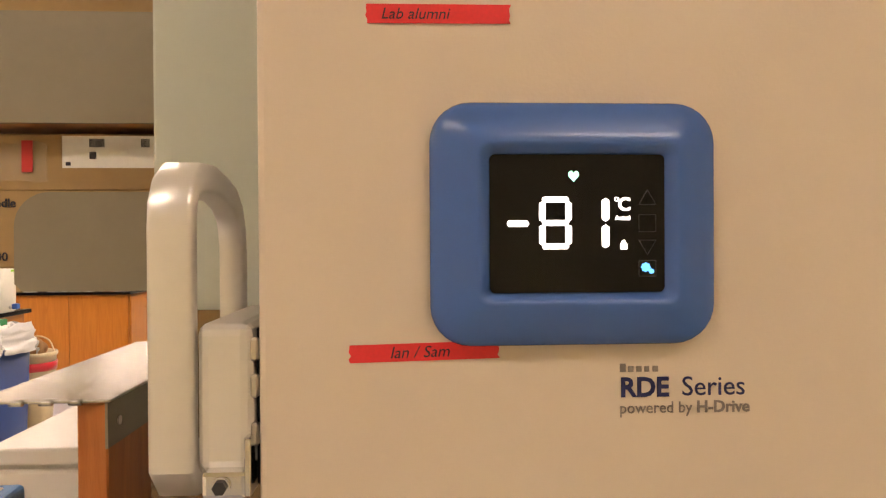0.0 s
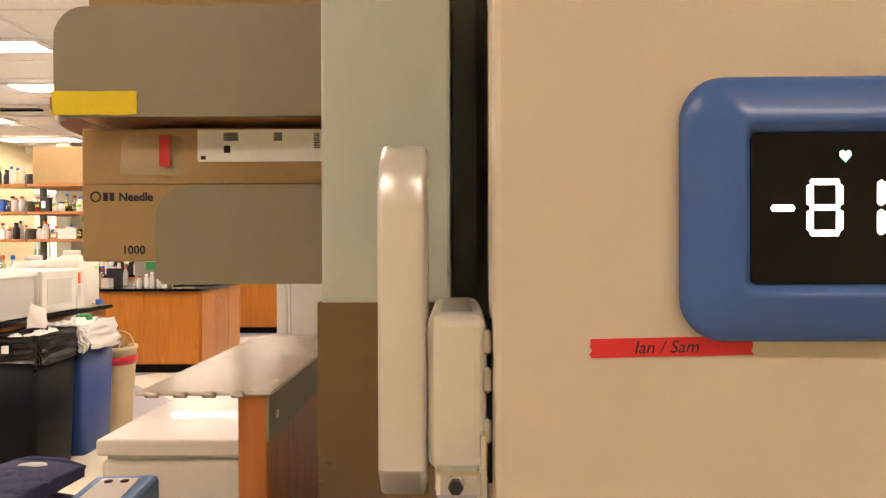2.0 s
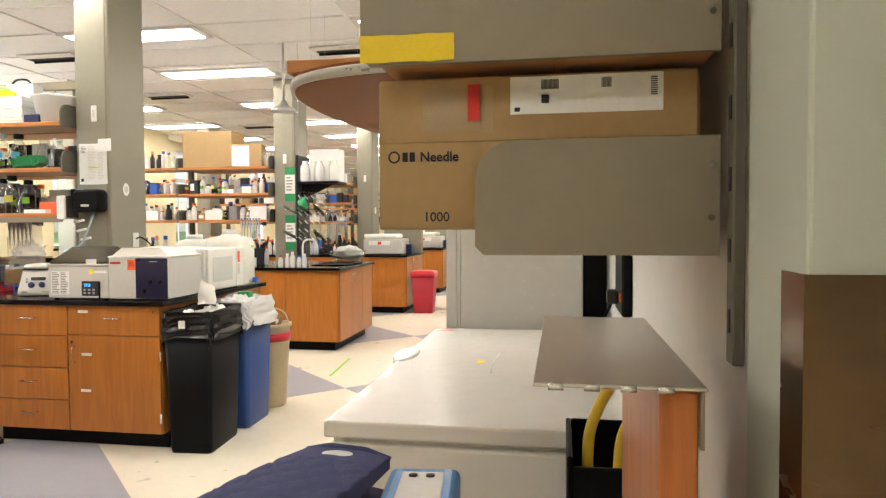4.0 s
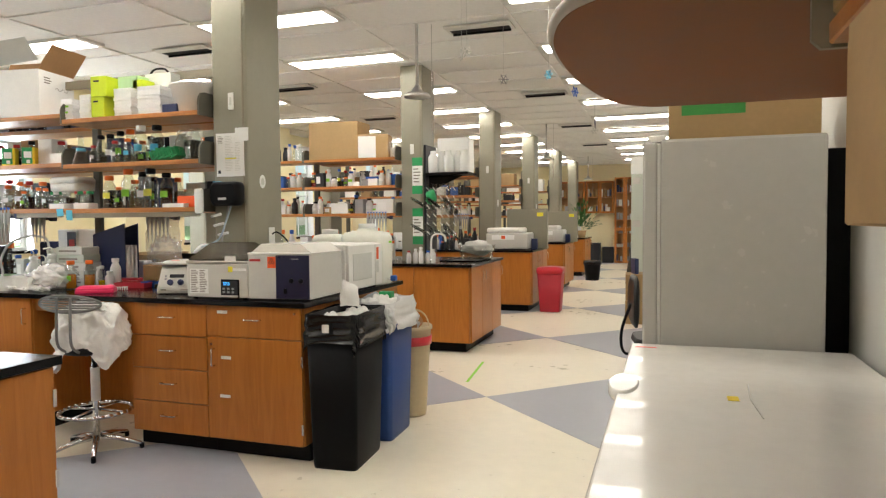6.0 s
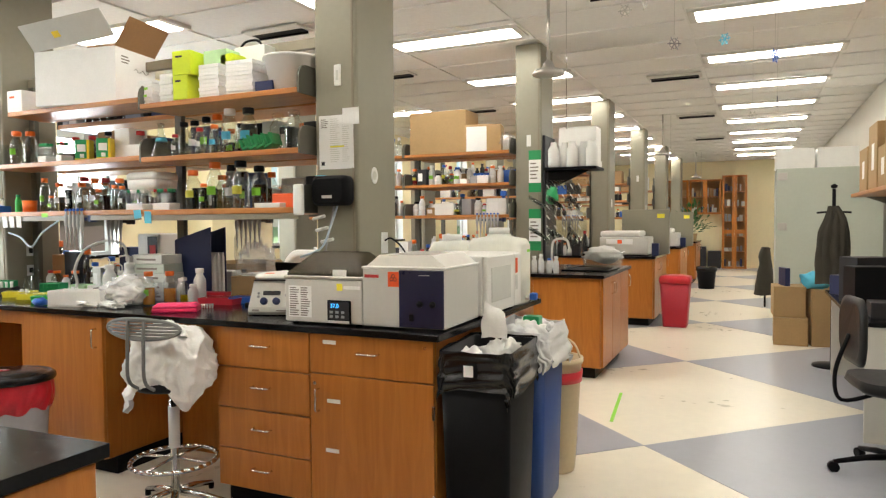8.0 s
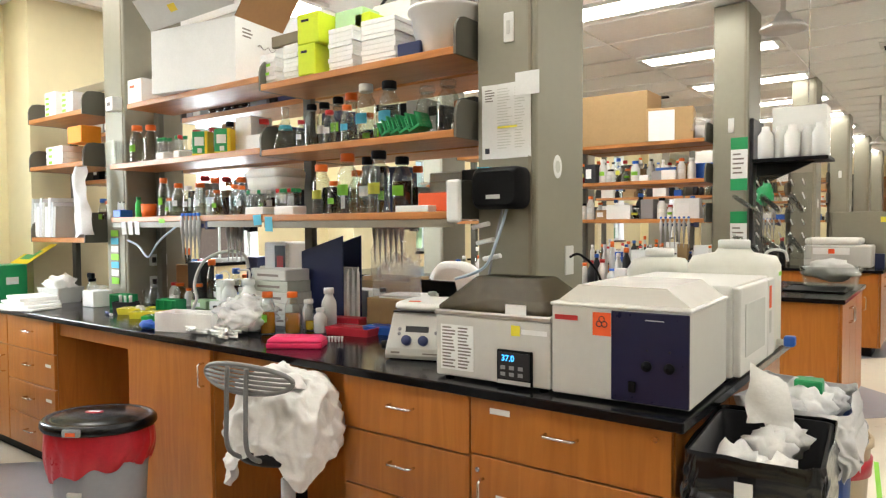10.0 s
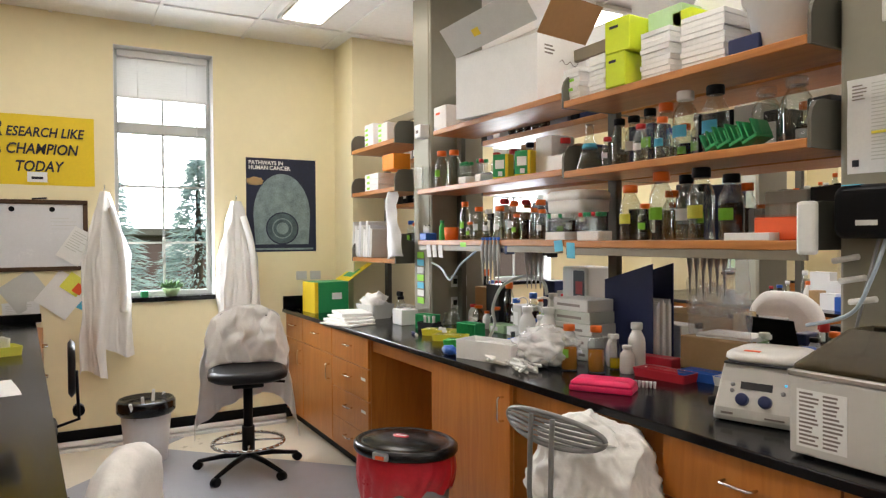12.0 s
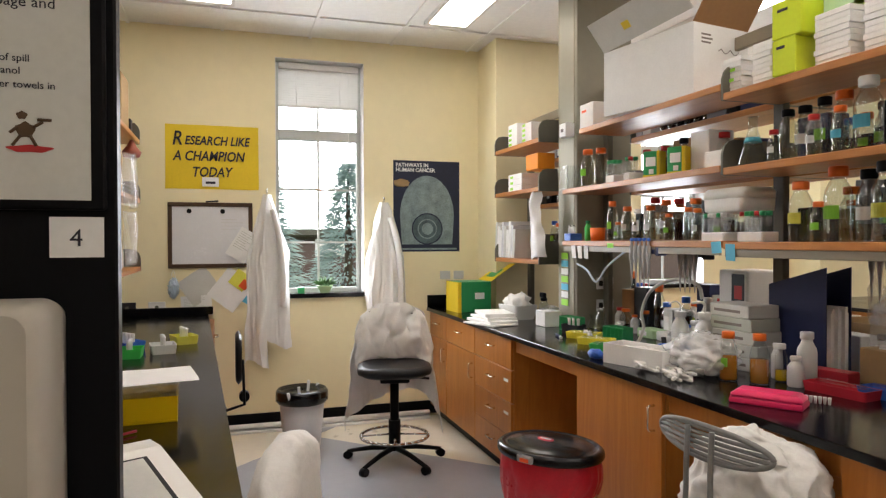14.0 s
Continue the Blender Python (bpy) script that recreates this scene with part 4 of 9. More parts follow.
part("latch_housing", box(B(), (hx + 0.018, 0.004, 0.657 + 0.558), (-0.004, 0.16, 0.772 + 0.558), 0.010, 3), SILVER, hd)
ct = B()
box(ct, (-0.042, -0.004, 0.640 + 0.558), (-0.008, 0.035, 0.662 + 0.558), 0.004, 2)
rod(ct, (-0.027, -0.007, 1.209), (-0.027, -0.002, 1.209), 0.007, 14)
box(ct, (-0.010, -0.004, 1.20), (-0.005, 0.035, 1.245), 0.001)
part("catch_plate", ct, CHROME, hd, "polished steel catch plate")
hg = B()
for z in (1.235, 1.272, 1.30):
    box(hg, (-0.008, 0.006, z), (-0.001, 0.03, z + 0.018), 0.002)
part("catch_bolt", hg, STEEL, hd)
# solid black strip in place of the shade between latch and door
part("catch_recess", box(B(), (-0.0035, 0.012, 1.205), (-0.0005, 0.07, 1.325)), BLACK, hd, "black strip standing in for the shaded gap beside the latch")
part("catch_nut", loft(B(), [[(-0.027 + 0.0055 * math.cos(k * math.pi / 3), y, 1.209 + 0.0055 * math.sin(k * math.pi / 3)) for k in range(6)] for y in (-0.0071, -0.010)], smooth=False), DKGREY, hd)
# warning labels on the cabinet side
wl = thing("warning_label", "white warning label with small print on a freezer's side", "label", (FX + 0.0145, FY + 0.15, 1.53))
part("sheet", box(B(), (-0.0008, 0, -0.03), (0.0, 0.10, 0.032), 0.0), PAPER, wl)
lb = B()
for k in range(9):
    box(lb, (-0.0012, 0.03, 0.024 - k * 0.0058), (-0.0006, 0.09 - 0.012 * (k % 3), 0.021 - k * 0.0058))
part("print", lb, INK, wl)
part("warning_triangle", prism(B(), [(0.004, -0.022), (0.024, -0.022), (0.014, -0.003)], -0.0013, -0.0006, "x"), YELLOWTAPE, wl)
w2 = thing("warning_sticker", "small yellow triangular warning sticker", "sticker", (FX + 0.0145, FY + 0.185, 1.345))
part("triangle", prism(B(), [(-0.012, -0.012), (0.012, -0.012), (0, 0.011)], -0.001, 0, "x"), YELLOWTAPE, w2)
part("symbol", prism(B(), [(-0.003, -0.007), (0.003, -0.007), (0, 0.003)], -0.0014, -0.0006, "x"), INK, w2)

# corner column with a steel guard
cc = thing("corner_column", "pale green column with a stainless guard round its foot", "column", (-0.252, 0.95, 0), kind="structure")
part("shaft", box(B(), (-0.075, -0.105, 0), (0.072, 0.085, CEIL_Z), 0.004, 2), PALEG, cc)
# plain stainless guard; its brown reflection is painted in by STEELB
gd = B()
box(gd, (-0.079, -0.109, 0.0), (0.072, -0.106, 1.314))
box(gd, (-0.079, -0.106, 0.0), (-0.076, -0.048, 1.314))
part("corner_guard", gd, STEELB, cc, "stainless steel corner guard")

# deep shelves on the wall, with grey metal end plates
SY = 1.15
def end_plate(x0, x1, z0, z1, r, y):
    pts = [(x1, z0), (x1, z1)]
    for k in range(9):
        a = radians(90 + 90 * k / 8)
        pts.append((x0 + r + r * math.cos(a), z1 - r + r * math.sin(a)))
    pts += [(x0, z0 + 0.012), (x0 + 0.012, z0)]
    return prism(B(), pts, y, y + 0.012, "y")


for x0, z0, z1, r, yl, nm in ((-0.818, 1.585, 1.762, 0.05, 0.52, "deep"), (-0.655, 1.317, 1.475, 0.055, 0.40, "narrow")):
    s = thing("wall_shelf", nm + " wall shelf with a grey rounded metal end plate", "shelf", (0, 0, 0), group="freezer shelves")
    part("end_plate", end_plate(x0, -0.332, z0, z1, r, SY), BRACKETL, s)
    part("board", box(B(), (x0 + 0.02, SY + 0.0125, z0 + 0.004), (-0.332, SY + yl, z0 + 0.034), 0.003), SHELFW, s)
    part("end_plate", end_plate(x0, -0.332, z0, z1, r, SY + yl + 0.0005), BRACKETL, s)
    for zz in (z0 + 0.05, z0 + 0.12):
        part("screw", rod(B(), (-0.343, SY - 0.003, zz), (-0.343, SY + 0.001, zz), 0.004, 10), CHROME, s)
ur = thing("shelf_standard", "grey steel shelf standard on the wall", "shelf upright", (-0.316, 1.12, 0))
part("rail", box(B(), (-0.010, -0.015, 1.18), (0.005, 0.018, 2.3), 0.002), BRACKET, ur)
for k in range(12):
    part("slot", box(B(), (-0.0112, -0.004, 1.22 + 0.09 * k), (-0.0101, 0.006, 1.25 + 0.09 * k)), BLACK, ur)
yt = thing("yellow_tape_strip", "strip of yellow tape folded over a shelf end", "tape", (-0.735, SY - 0.0008, 1.607))
part("strip", cloth(B(), lambda a, b: (-0.082 + 0.134 * a, -0.0006 - 0.004 * (1 - a) ** 3, -0.019 + 0.038 * b), 12, 4, 0.0008, 0.0012, 40), YELLOWTAPE, yt)

# carton on the lower shelf
nbx = thing("cardboard_carton", "long brown cardboard carton with labels on a shelf", "box", (-0.81, 1.215, 1.352))
part("carton", box(B(), (0, 0, 0), (0.465, 0.30, 0.205), 0.003), CARD, nbx)
part("flap", box(B(), (0.001, -0.002, 0.128), (0.464, 0.301, 0.226), 0.004), CARD, nbx, "cardboard lid with a worn lower edge")
sh = part("shipping_label", box(B(), (0.20, -0.0032, 0.168), (0.415, -0.0021, 0.222)), PAPER, nbx, "white shipping label with barcodes")
for x0, n in ((0.245, 14), (0.33, 8)):
    br = B()
    for k in range(n):
        box(br, (x0 + 0.0018 * k, -0.0038, 0.203), (x0 + 0.001 + 0.0018 * k, -0.003, 0.217))
    part("barcode", br, INK, sh)
br = B()
for k in range(9):
    box(br, (0.398, -0.0038, 0.19 + 0.003 * k), (0.407, -0.003, 0.1915 + 0.003 * k))
part("barcode", br, INK, sh)
part("stamp", box(B(), (0.206, -0.0038, 0.172), (0.214, -0.003, 0.178)), INK, sh)
part("stamp", box(B(), (0.245, -0.0038, 0.183), (0.256, -0.003, 0.195)), INK, sh)
pouch = part("document_pouch", cloth(B(), lambda a, b: (0.07 + 0.105 * a, -0.004 - 0.004 * math.sin(math.pi * a) * math.sin(math.pi * b), 0.145 + 0.065 * b), 12, 8, 0.0008, 0.004, 55), POUCH, nbx, "clear plastic document pouch")
part("red_slip", box(B(), (0.138, -0.0105, 0.160), (0.156, -0.0095, 0.213)), REDC, pouch)
mk = B()
for k in range(16):
    a, b = 2 * math.pi * k / 16, 2 * math.pi * (k + 1) / 16
    rod(mk, (0.024 + 0.008 * math.cos(a), -0.0003, 0.110 + 0.008 * math.sin(a)), (0.024 + 0.008 * math.cos(b), -0.0003, 0.110 + 0.008 * math.sin(b)), 0.0014, 6)
box(mk, (0.037, -0.0006, 0.103), (0.045, 0.0004, 0.117), 0.0003)
box(mk, (0.048, -0.0006, 0.103), (0.056, 0.0004, 0.117), 0.0003)
part("maker_mark", mk, INK, nbx, "dark maker's mark")
text("lettering", "Needle", 0.020, INK, nbx, Matrix.Translation((0.064, -0.0008, 0.103)) @ pose(0, 0, 0, 90), bold=0.0004)
text("lettering", "1000", 0.020, INK, nbx, Matrix.Translation((0.069, -0.0008, 0.013)) @ pose(0, 0, 0, 90), bold=0.0002)
# carton on the upper shelf
ub = thing("cardboard_carton", "brown cardboard carton with a white sticker on the upper shelf", "box", (-0.80, 1.22, 1.6195))
part("carton", box(B(), (0, 0, 0), (0.44, 0.42, 0.30), 0.004), CARD, ub)
part("sticker", box(B(), (-0.001, 0.1, 0.15), (0, 0.2, 0.27)), PAPER, ub)

# sheet metal ledge on an orange wooden end board
lg = thing("metal_ledge", "sheet metal ledge lying on an orange wooden end board", "shelf", (-0.41, 0.90, 0))
part("end_board", box(B(), (-0.032, 0.0, 0.0), (0.005, 0.40, 1.195), 0.002), ENDW, lg, "orange-stained wooden board")
pl = B()
box(pl, (-0.155, -0.008, 1.1965), (0.012, 0.50, 1.2005), 0.001)
for k in range(4):
    rod(pl, (-0.14 + 0.035 * k, -0.012, 1.1985), (-0.125 + 0.035 * k, -0.012, 1.1985), 0.004, 8)
part("plate", pl, GALV, lg)
part("angle_strip", box(B(), (0.0055, -0.008, 1.14), (0.009, 0.50, 1.1963)), BRACKETL, lg)
part("screw", rod(B(), (0.008, 0.022, 1.168), (0.0115, 0.022, 1.168), 0.006, 12), CHROME, lg)
# black crate with yellow hoses behind the board
cr = thing("wire_crate", "black plastic crate holding yellow hoses", "crate", (-0.325 - 0.20, 1.56, 0))
for a, b in (((0, 0, 0.0), (0.17, 0.28, 0.02)), ((0, 0, 0.02), (0.012, 0.28, 0.90)), ((0.158, 0, 0.02), (0.17, 0.28, 0.90)), ((0.012, 0.27, 0.02), (0.158, 0.28, 0.90)), ((0.012, 0.0, 0.02), (0.158, 0.012, 0.88))):
    part("panel", box(B(), a, b, 0.003), BLACK, cr)
for k, xs in enumerate((0.05, 0.11)):
    hz = thing("yellow_hose", "ribbed yellow hose rising out of a crate", "hose", (-0.525 + xs, 1.68 - 0.06 * k, 0.02), group="yellow hoses")
    part("pipe", tube(B(), curve_pts([(0, 0, 0), (0.0, 0, 0.6), (-0.005, -0.01, 0.86), (0.015, -0.02, 0.95), (0.05, -0.02, 1.02), (0.07, 0.02, 1.06)], 8), 0.012, 10), YELCABLE, hz)
# dark plug strip on the wall
ps = thing("plug_strip", "black power strip with an orange switch on the wall", "power strip", (-0.301, 2.55, 1.1))
part("strip", box(B(), (-0.035, -0.02, -0.05), (0, 0.25, 0.16), 0.006), BLACK, ps)
part("switch", box(B(), (-0.042, -0.01, 0.0), (-0.0355, 0.01, 0.03), 0.002), ORANGE, ps)
part("plug", box(B(), (-0.075, 0.1, -0.02), (-0.0355, 0.15, 0.03), 0.008, 2), DKGREY, ps)
part("cable", tube(B(), curve_pts([(-0.06, 0.12, -0.02), (-0.09, 0.1, -0.12), (-0.05, 0.06, -0.3), (-0.02, 0.1, -0.5)], 6), 0.005, 8), BLACK, ps)

# store flask with oven mitts and a blue instrument on it
dw = thing("storage_flask", "grey-blue storage flask with a flat round lid", "flask", (-0.80, 1.10, 0))
part("body", lathe(B(), [(0.0, 0), (0.15, 0.0), (0.165, 0.03), (0.165, 0.75), (0.15, 0.83), (0.11, 0.87)], seg=28), BINGREY, dw)
part("lid", lathe(B(), [(0.0, 0.871), (0.165, 0.871), (0.17, 0.88), (0.168, 0.905), (0.15, 0.915), (0, 0.918)], seg=32), NAVYPL, dw)


def mitt():
    """A quilted mitt: a flat open cuff, a broad palm and a rounded tip."""
    rr = []
    n, m = 60, 72
    for i in range(n + 1):
        t = i / n
        w = 0.070 + 0.020 * math.sin(min(t * 1.7, 1.57)) if t < 0.8 else 0.090 * math.sqrt(max(0.02, 1 - ((t - 0.8) / 0.202) ** 2))
        th = 0.011 + 0.010 * math.sin(math.pi * min(1, t * 1.02))
        c = Vector((-0.085 * t - 0.03 * t * t, -0.34 * t, -0.035 * t * t))
        s = Vector((0.985, -0.17, 0))
        row = []
        for k in range(m):
            a = 2 * math.pi * k / m
            u = w * max(-1, min(1, 1.25 * math.cos(a)))
            q = min(abs(math.sin(22 * t + 62 * u)), abs(math.sin(22 * t - 62 * u)), 0.35) if t > 0.16 else 0.3
            row.append(c + s * u + Vector((0, 0, math.sin(a) * (th * 0.75 + 0.022 * q))))
        rr.append(row)
    return rr


mt = thing("oven_mitt", "navy quilted oven mitt lying on a flask lid", "oven mitt", (-0.855, 1.187, 1.008), 0, group="oven mitts")
part("mitt", loft(B(), mitt()), NAVY, mt)
part("cuff_edge", tube(B(), [(-0.069, 0.013, 0.006), (-0.03, 0.006, 0.016), (0.03, -0.005, 0.016), (0.069, -0.012, 0.006)], 0.004, 8), NAVY, mt)
part("logo_patch", lathe(B(), [(0, 0.0), (0.024, 0), (0.023, 0.0014), (0, 0.0018)], (-0.006, -0.030, 0.0155), 20, 1, 0.55), PAPERG, mt, "oval silver patch")
m2 = thing("oven_mitt", "navy quilted oven mitt lying under another", "oven mitt", (-0.825, 1.165, 0.962), -5, group="oven mitts")
part("mitt", loft(B(), mitt()), NAVY, m2)
dv = thing("handheld_meter", "blue hand instrument with a white keypad face", "meter", (-0.735, 1.14, 0.9525), 6)
part("case", box(B(), (-0.055, -0.08, -0.032), (0.055, 0.10, 0.03), 0.012, 3), DEVBLUE, dv)
part("face", box(B(), (-0.032, -0.06, 0.0302), (0.032, 0.07, 0.033), 0.002), PAPER, dv)
for kx in (-0.014, 0.012):
    part("key", lathe(B(), [(0, 0), (0.007, 0), (0.0065, 0.002), (0, 0.0022)], (kx, 0.052, 0.0331), 14), DKGREY, dv)
rod_bm = rod(B(), (-0.056, 0.02, 0.006), (-0.09, 0.02, 0.006), 0.006, 10)
part("plug", rod_bm, CHROME, dv)
part("plug", rod(B(), (0.056, 0.02, 0.006), (0.085, 0.02, 0.006), 0.006, 10), CHROME, dv)

# chest freezer and tall fridge down the aisle
ch = thing("chest_freezer", "white enamel chest freezer with a thick lid", "freezer", (-1.14, 1.86, 0))
part("body", box(B(), (0.01, 0.012, 0.04), (0.78, 1.60, 0.80), 0.010, 2), CHESTW, ch)
part("gasket", box(B(), (0.02, 0.025, 0.80), (0.77, 1.585, 0.815)), PAPERG, ch)
part("lid", box(B(), (0.0, 0.0, 0.815), (0.79, 1.61, 0.86), 0.008, 3), CHESTW, ch)
part("lid_handle", loft(B(), [[(0.0 + 0.045 * math.cos(a) * s + 0.015, 0.90 + 0.13 * math.sin(a) * s, z) for a in [2 * math.pi * k / 24 for k in range(24)]] for s, z in ((0.9, 0.832), (1.0, 0.84), (1.0, 0.862), (0.9, 0.868))]), CHESTW, ch, "rounded white lid handle")
for nm, m_, a, b in (("yellow_sticker", YELLOWTAPE, (0.30, 0.78), (0.33, 0.83)), ("red_sticker", REDTAPE, (0.02, 1.52), (0.10, 1.535))):
    part(nm, box(B(), (a[0], a[1], 0.8604), (b[0], b[1], 0.8612)), m_, ch)
part("scratch", tube(B(), [(0.37, 0.62, 0.8606), (0.36, 0.8, 0.8607), (0.37, 0.98, 0.8606)], 0.0022, 6), PAPERG, ch)
fr = thing("tall_fridge", "white upright fridge standing past the chest freezer", "fridge", (-1.03, 3.52, 0))
part("body", box(B(), (0.0, 0.0, 0.0), (0.60, 0.75, 1.68), 0.012, 2), FRIDGEW, fr)
dr = part("door", box(B(), (-0.068, 0.0, 0.06), (-0.012, 0.75, 1.672), 0.01, 2), FRIDGEW, fr)
part("gasket", box(B(), (-0.012, 0.01, 0.07), (0.0, 0.74, 1.66)), PAPERG, fr)
part("hinge_cap", box(B(), (-0.05, 0.02, 1.6725), (0.02, 0.09, 1.70), 0.006, 2), CHESTW, fr)
# added black sheet: stands in for the darkness of the gap beside the fridge
solo("insulation_sheet", box(B(), (-0.426, 3.74, 0), (-0.304, 3.78, 1.64), 0.003), BLACK, "black sheet standing in for the shaded gap between a fridge and the wall", "sheet")
fb = thing("cardboard_carton", "brown cardboard carton with green tape on top of a fridge", "box", (-1.0, 3.6, 1.6805))
part("carton", box(B(), (0, 0, 0), (0.56, 0.5, 0.26), 0.004), CARD, fb)
part("green_tape", box(B(), (0.05, -0.0012, 0.10), (0.29, -0.0002, 0.155)), GREENTAPE, fb)
part("sticker", box(B(), (-0.0012, 0.1, 0.08), (-0.0002, 0.25, 0.2)), PAPER, fb)

# wide shelf over the chest freezer, with a rounded white-edged underside
ov = thing("overhead_shelf", "brown laminate overhead shelf with rounded grey edging", "shelf", (0, 0, 0))
part("board", box(B(), (-1.16, 1.70, 1.712), (-0.302, 2.66, 1.742), 0.003), SHELFW, ov)


RIM = [(-0.305, 2.70), (-0.95, 2.69), (-1.07, 2.66), (-1.145, 2.55), (-1.19, 2.30), (-1.205, 2.05), (-1.19, 1.85), (-1.13, 1.70), (-1.0, 1.625), (-0.8, 1.60), (-0.305, 1.60)]
# underside slab in a darker brown than the board, shade included in the colour
part("underside", prism(B(), [(p.x, p.y) for p in curve_pts([(x, y, 0) for x, y in RIM], 5)], 1.680, 1.711, "z"), BROWNB, ov, "brown laminate underside with shade in its colour")
part("edge_trim", tube(B(), curve_pts([(x, y, 1.693) for x, y in RIM], 5), 0.012, 8), TRIMG, ov, "grey rounded edge trim")


# ---- bottles, boxes and instruments on the first bench ----
CACHE = {}


def keep(key, make):
    if key not in CACHE:
        CACHE[key] = make()
    return CACHE[key]


def bottle(x, y, z, h, r, cap=ORANGE, liquid=None, level=0.5, tag=None, glass=GLASS, words="", turn=0):
    """A laboratory screw bottle: body, cap, contents, stick-on label."""
    cn = {ORANGE: "orange", BLACK: "black", REDC: "red", PLASTW: "white", GREENC: "green", BLUEP: "blue"}.get(cap, "plain")
    t = thing("reagent_bottle", words or ("glass laboratory bottle with a %s screw cap on a shelf" % cn), "bottle", (x, y, z), turn, "reagent bottles")
    nr = r * 0.55

    def body():
        return mesh_of(lathe(B(), [(0, 0.002), (r * 0.9, 0), (r, 0.006), (r, h * 0.60), (r * 0.93, h * 0.68), (nr * 1.1, h * 0.80), (nr, h * 0.83), (nr, h * 0.88), (nr, h * 0.885)], seg=18), glass)

    def lid():
        return mesh_of(lathe(B(), [(nr * 1.12, h * 0.862), (nr * 1.25, h * 0.87), (nr * 1.25, h * 0.985), (nr * 1.15, h), (0, h)], seg=18), cap)
    put("body", keep(("b", h, r, glass.name), body), t)
    put("cap", keep(("c", h, r, cap.name), lid), t)
    if liquid:
        put("contents", keep(("l", h, r, level, liquid.name), lambda: mesh_of(lathe(B(), [(0, 0.007), (r * 0.9, 0.007), (r * 0.92, 0.012), (r * 0.92, h * 0.62 * level), (0, h * 0.62 * level)], seg=16), liquid)), t)
    if tag:
        def stick():
            bm = B()
            n, a0, a1 = 6, radians(225), radians(315)
            z0, z1 = h * 0.30, h * 0.48
            vs = [[bm.verts.new(((r + 0.0006) * math.cos(a0 + (a1 - a0) * k / n), (r + 0.0006) * math.sin(a0 + (a1 - a0) * k / n), zz)) for zz in (z0, z1)] for k in range(n + 1)]
            fs = [bm.faces.new((vs[k][0], vs[k + 1][0], vs[k + 1][1], vs[k][1])) for k in range(n)]
            bmesh.ops.solidify(bm, geom=fs, thickness=-0.0005)
            return mesh_of(bm, tag)
        put("sticker", keep(("s", h, r, tag.name), stick), t)
    return t


def flask(x, y, z, h, r, tag=None):
    t = thing("conical_flask", "clear conical glass flask on a shelf", "flask", (x, y, z), 0, "flasks")
    put("body", keep(("fl", h, r), lambda: mesh_of(lathe(B(), [(0, 0.002), (r * 0.95, 0), (r, 0.008), (r * 0.3, h * 0.72), (r * 0.28, h * 0.95), (r * 0.36, h)], seg=18), GLASS)), t)
    if tag:
        put("tape", keep(("ft", h, r, tag.name), lambda: mesh_of(lathe(B(), [(r * 0.56, h * 0.48), (r * 0.45, h * 0.58)], seg=18), tag)), t)


def carton(name, x, y, z, w, d, h, m, label, turn=0, group="", stripe=None, cat="box"):
    t = thing(name, label, cat, (x, y, z), turn, group)
    part("carton", box(B(), (-w / 2, -d / 2, 0), (w / 2, d / 2, h), min(0.004, h * 0.08)), m, t)
    if stripe:
        part("label", box(B(), (-w * 0.38, -d / 2 - 0.0008, h * 0.25), (w * 0.1, -d / 2 - 0.0001, h * 0.75)), stripe, t)
    return t


YS, A1, A2, A3 = 4.40, ZA[0], ZA[1], ZA[2]
B1, B2, B3 = ZB[0] + 0.0005, ZB[1] + 0.0005, ZB[2] + 0.0005
A1, A2, A3 = A1 + 0.0005, A2 + 0.0005, A3 + 0.0005
# lowest shelf, first bay
for x, y, h, r, cap, liq, lev, tag in (
        (-4.665, 4.36, 0.225, 0.043, ORANGE, None, 0, LABELY), (-4.566, 4.34, 0.145, 0.027, ORANGE, LIQUID, 0.5, LABELG),
        (-4.537, 4.40, 0.27, 0.047, ORANGE, None, 0, LABELG), (-4.554, 4.48, 0.20, 0.04, ORANGE, LIQUID, 0.4, None),
        (-4.431, 4.42, 0.25, 0.040, BLACK, LIQUID, 0.4, PAPER), (-4.321, 4.37, 0.265, 0.048, BLACK, None, 0, LABELY),
        (-4.216, 4.40, 0.235, 0.043, BLACK, DARKLIQ, 0.9, LABELG)):
    bottle(x, y, A3, h, r, cap, liq, lev, tag)
# middle shelf, first bay
for x, y, h, r, cap, liq, lev, tag in (
        (-4.796, 4.36, 0.13, 0.025, REDC, None, 0, PAPER), (-4.746, 4.38, 0.20, 0.035, BLACK, LIQUID, 0.4, None),
        (-4.703, 4.42, 0.21, 0.036, BLACK, None, 0, PAPER), (-4.577, 4.33, 0.15, 0.028, REDC, LIQUID, 0.5, PAPER),
        (-4.633, 4.44, 0.23, 0.036, BLACK, LIQUID, 0.5, LABELG), (-4.558, 4.45, 0.24, 0.042, ORANGE, None, 0, None),
        (-4.467, 4.33, 0.16, 0.03, ORANGE, LIQUID, 0.5, CYAN), (-4.401, 4.38, 0.25, 0.046, PLASTW, DARKLIQ, 0.08, CYAN),
        (-4.267, 4.38, 0.245, 0.046, BLACK, LIQUID, 0.3, CYAN), (-4.072, 4.39, 0.20, 0.046, CLEAR, None, 0, None),
        (-3.959, 4.38, 0.21, 0.048, CLEAR, None, 0, None)):
    bottle(x, y, A2, h, r, cap, liq, lev, tag)
flask(-4.908, 4.36, A2, 0.20, 0.062, CYAN)
bottle(-5.219, 4.48, A2, 0.19, 0.04, REDC, DARKLIQ, 0.5)
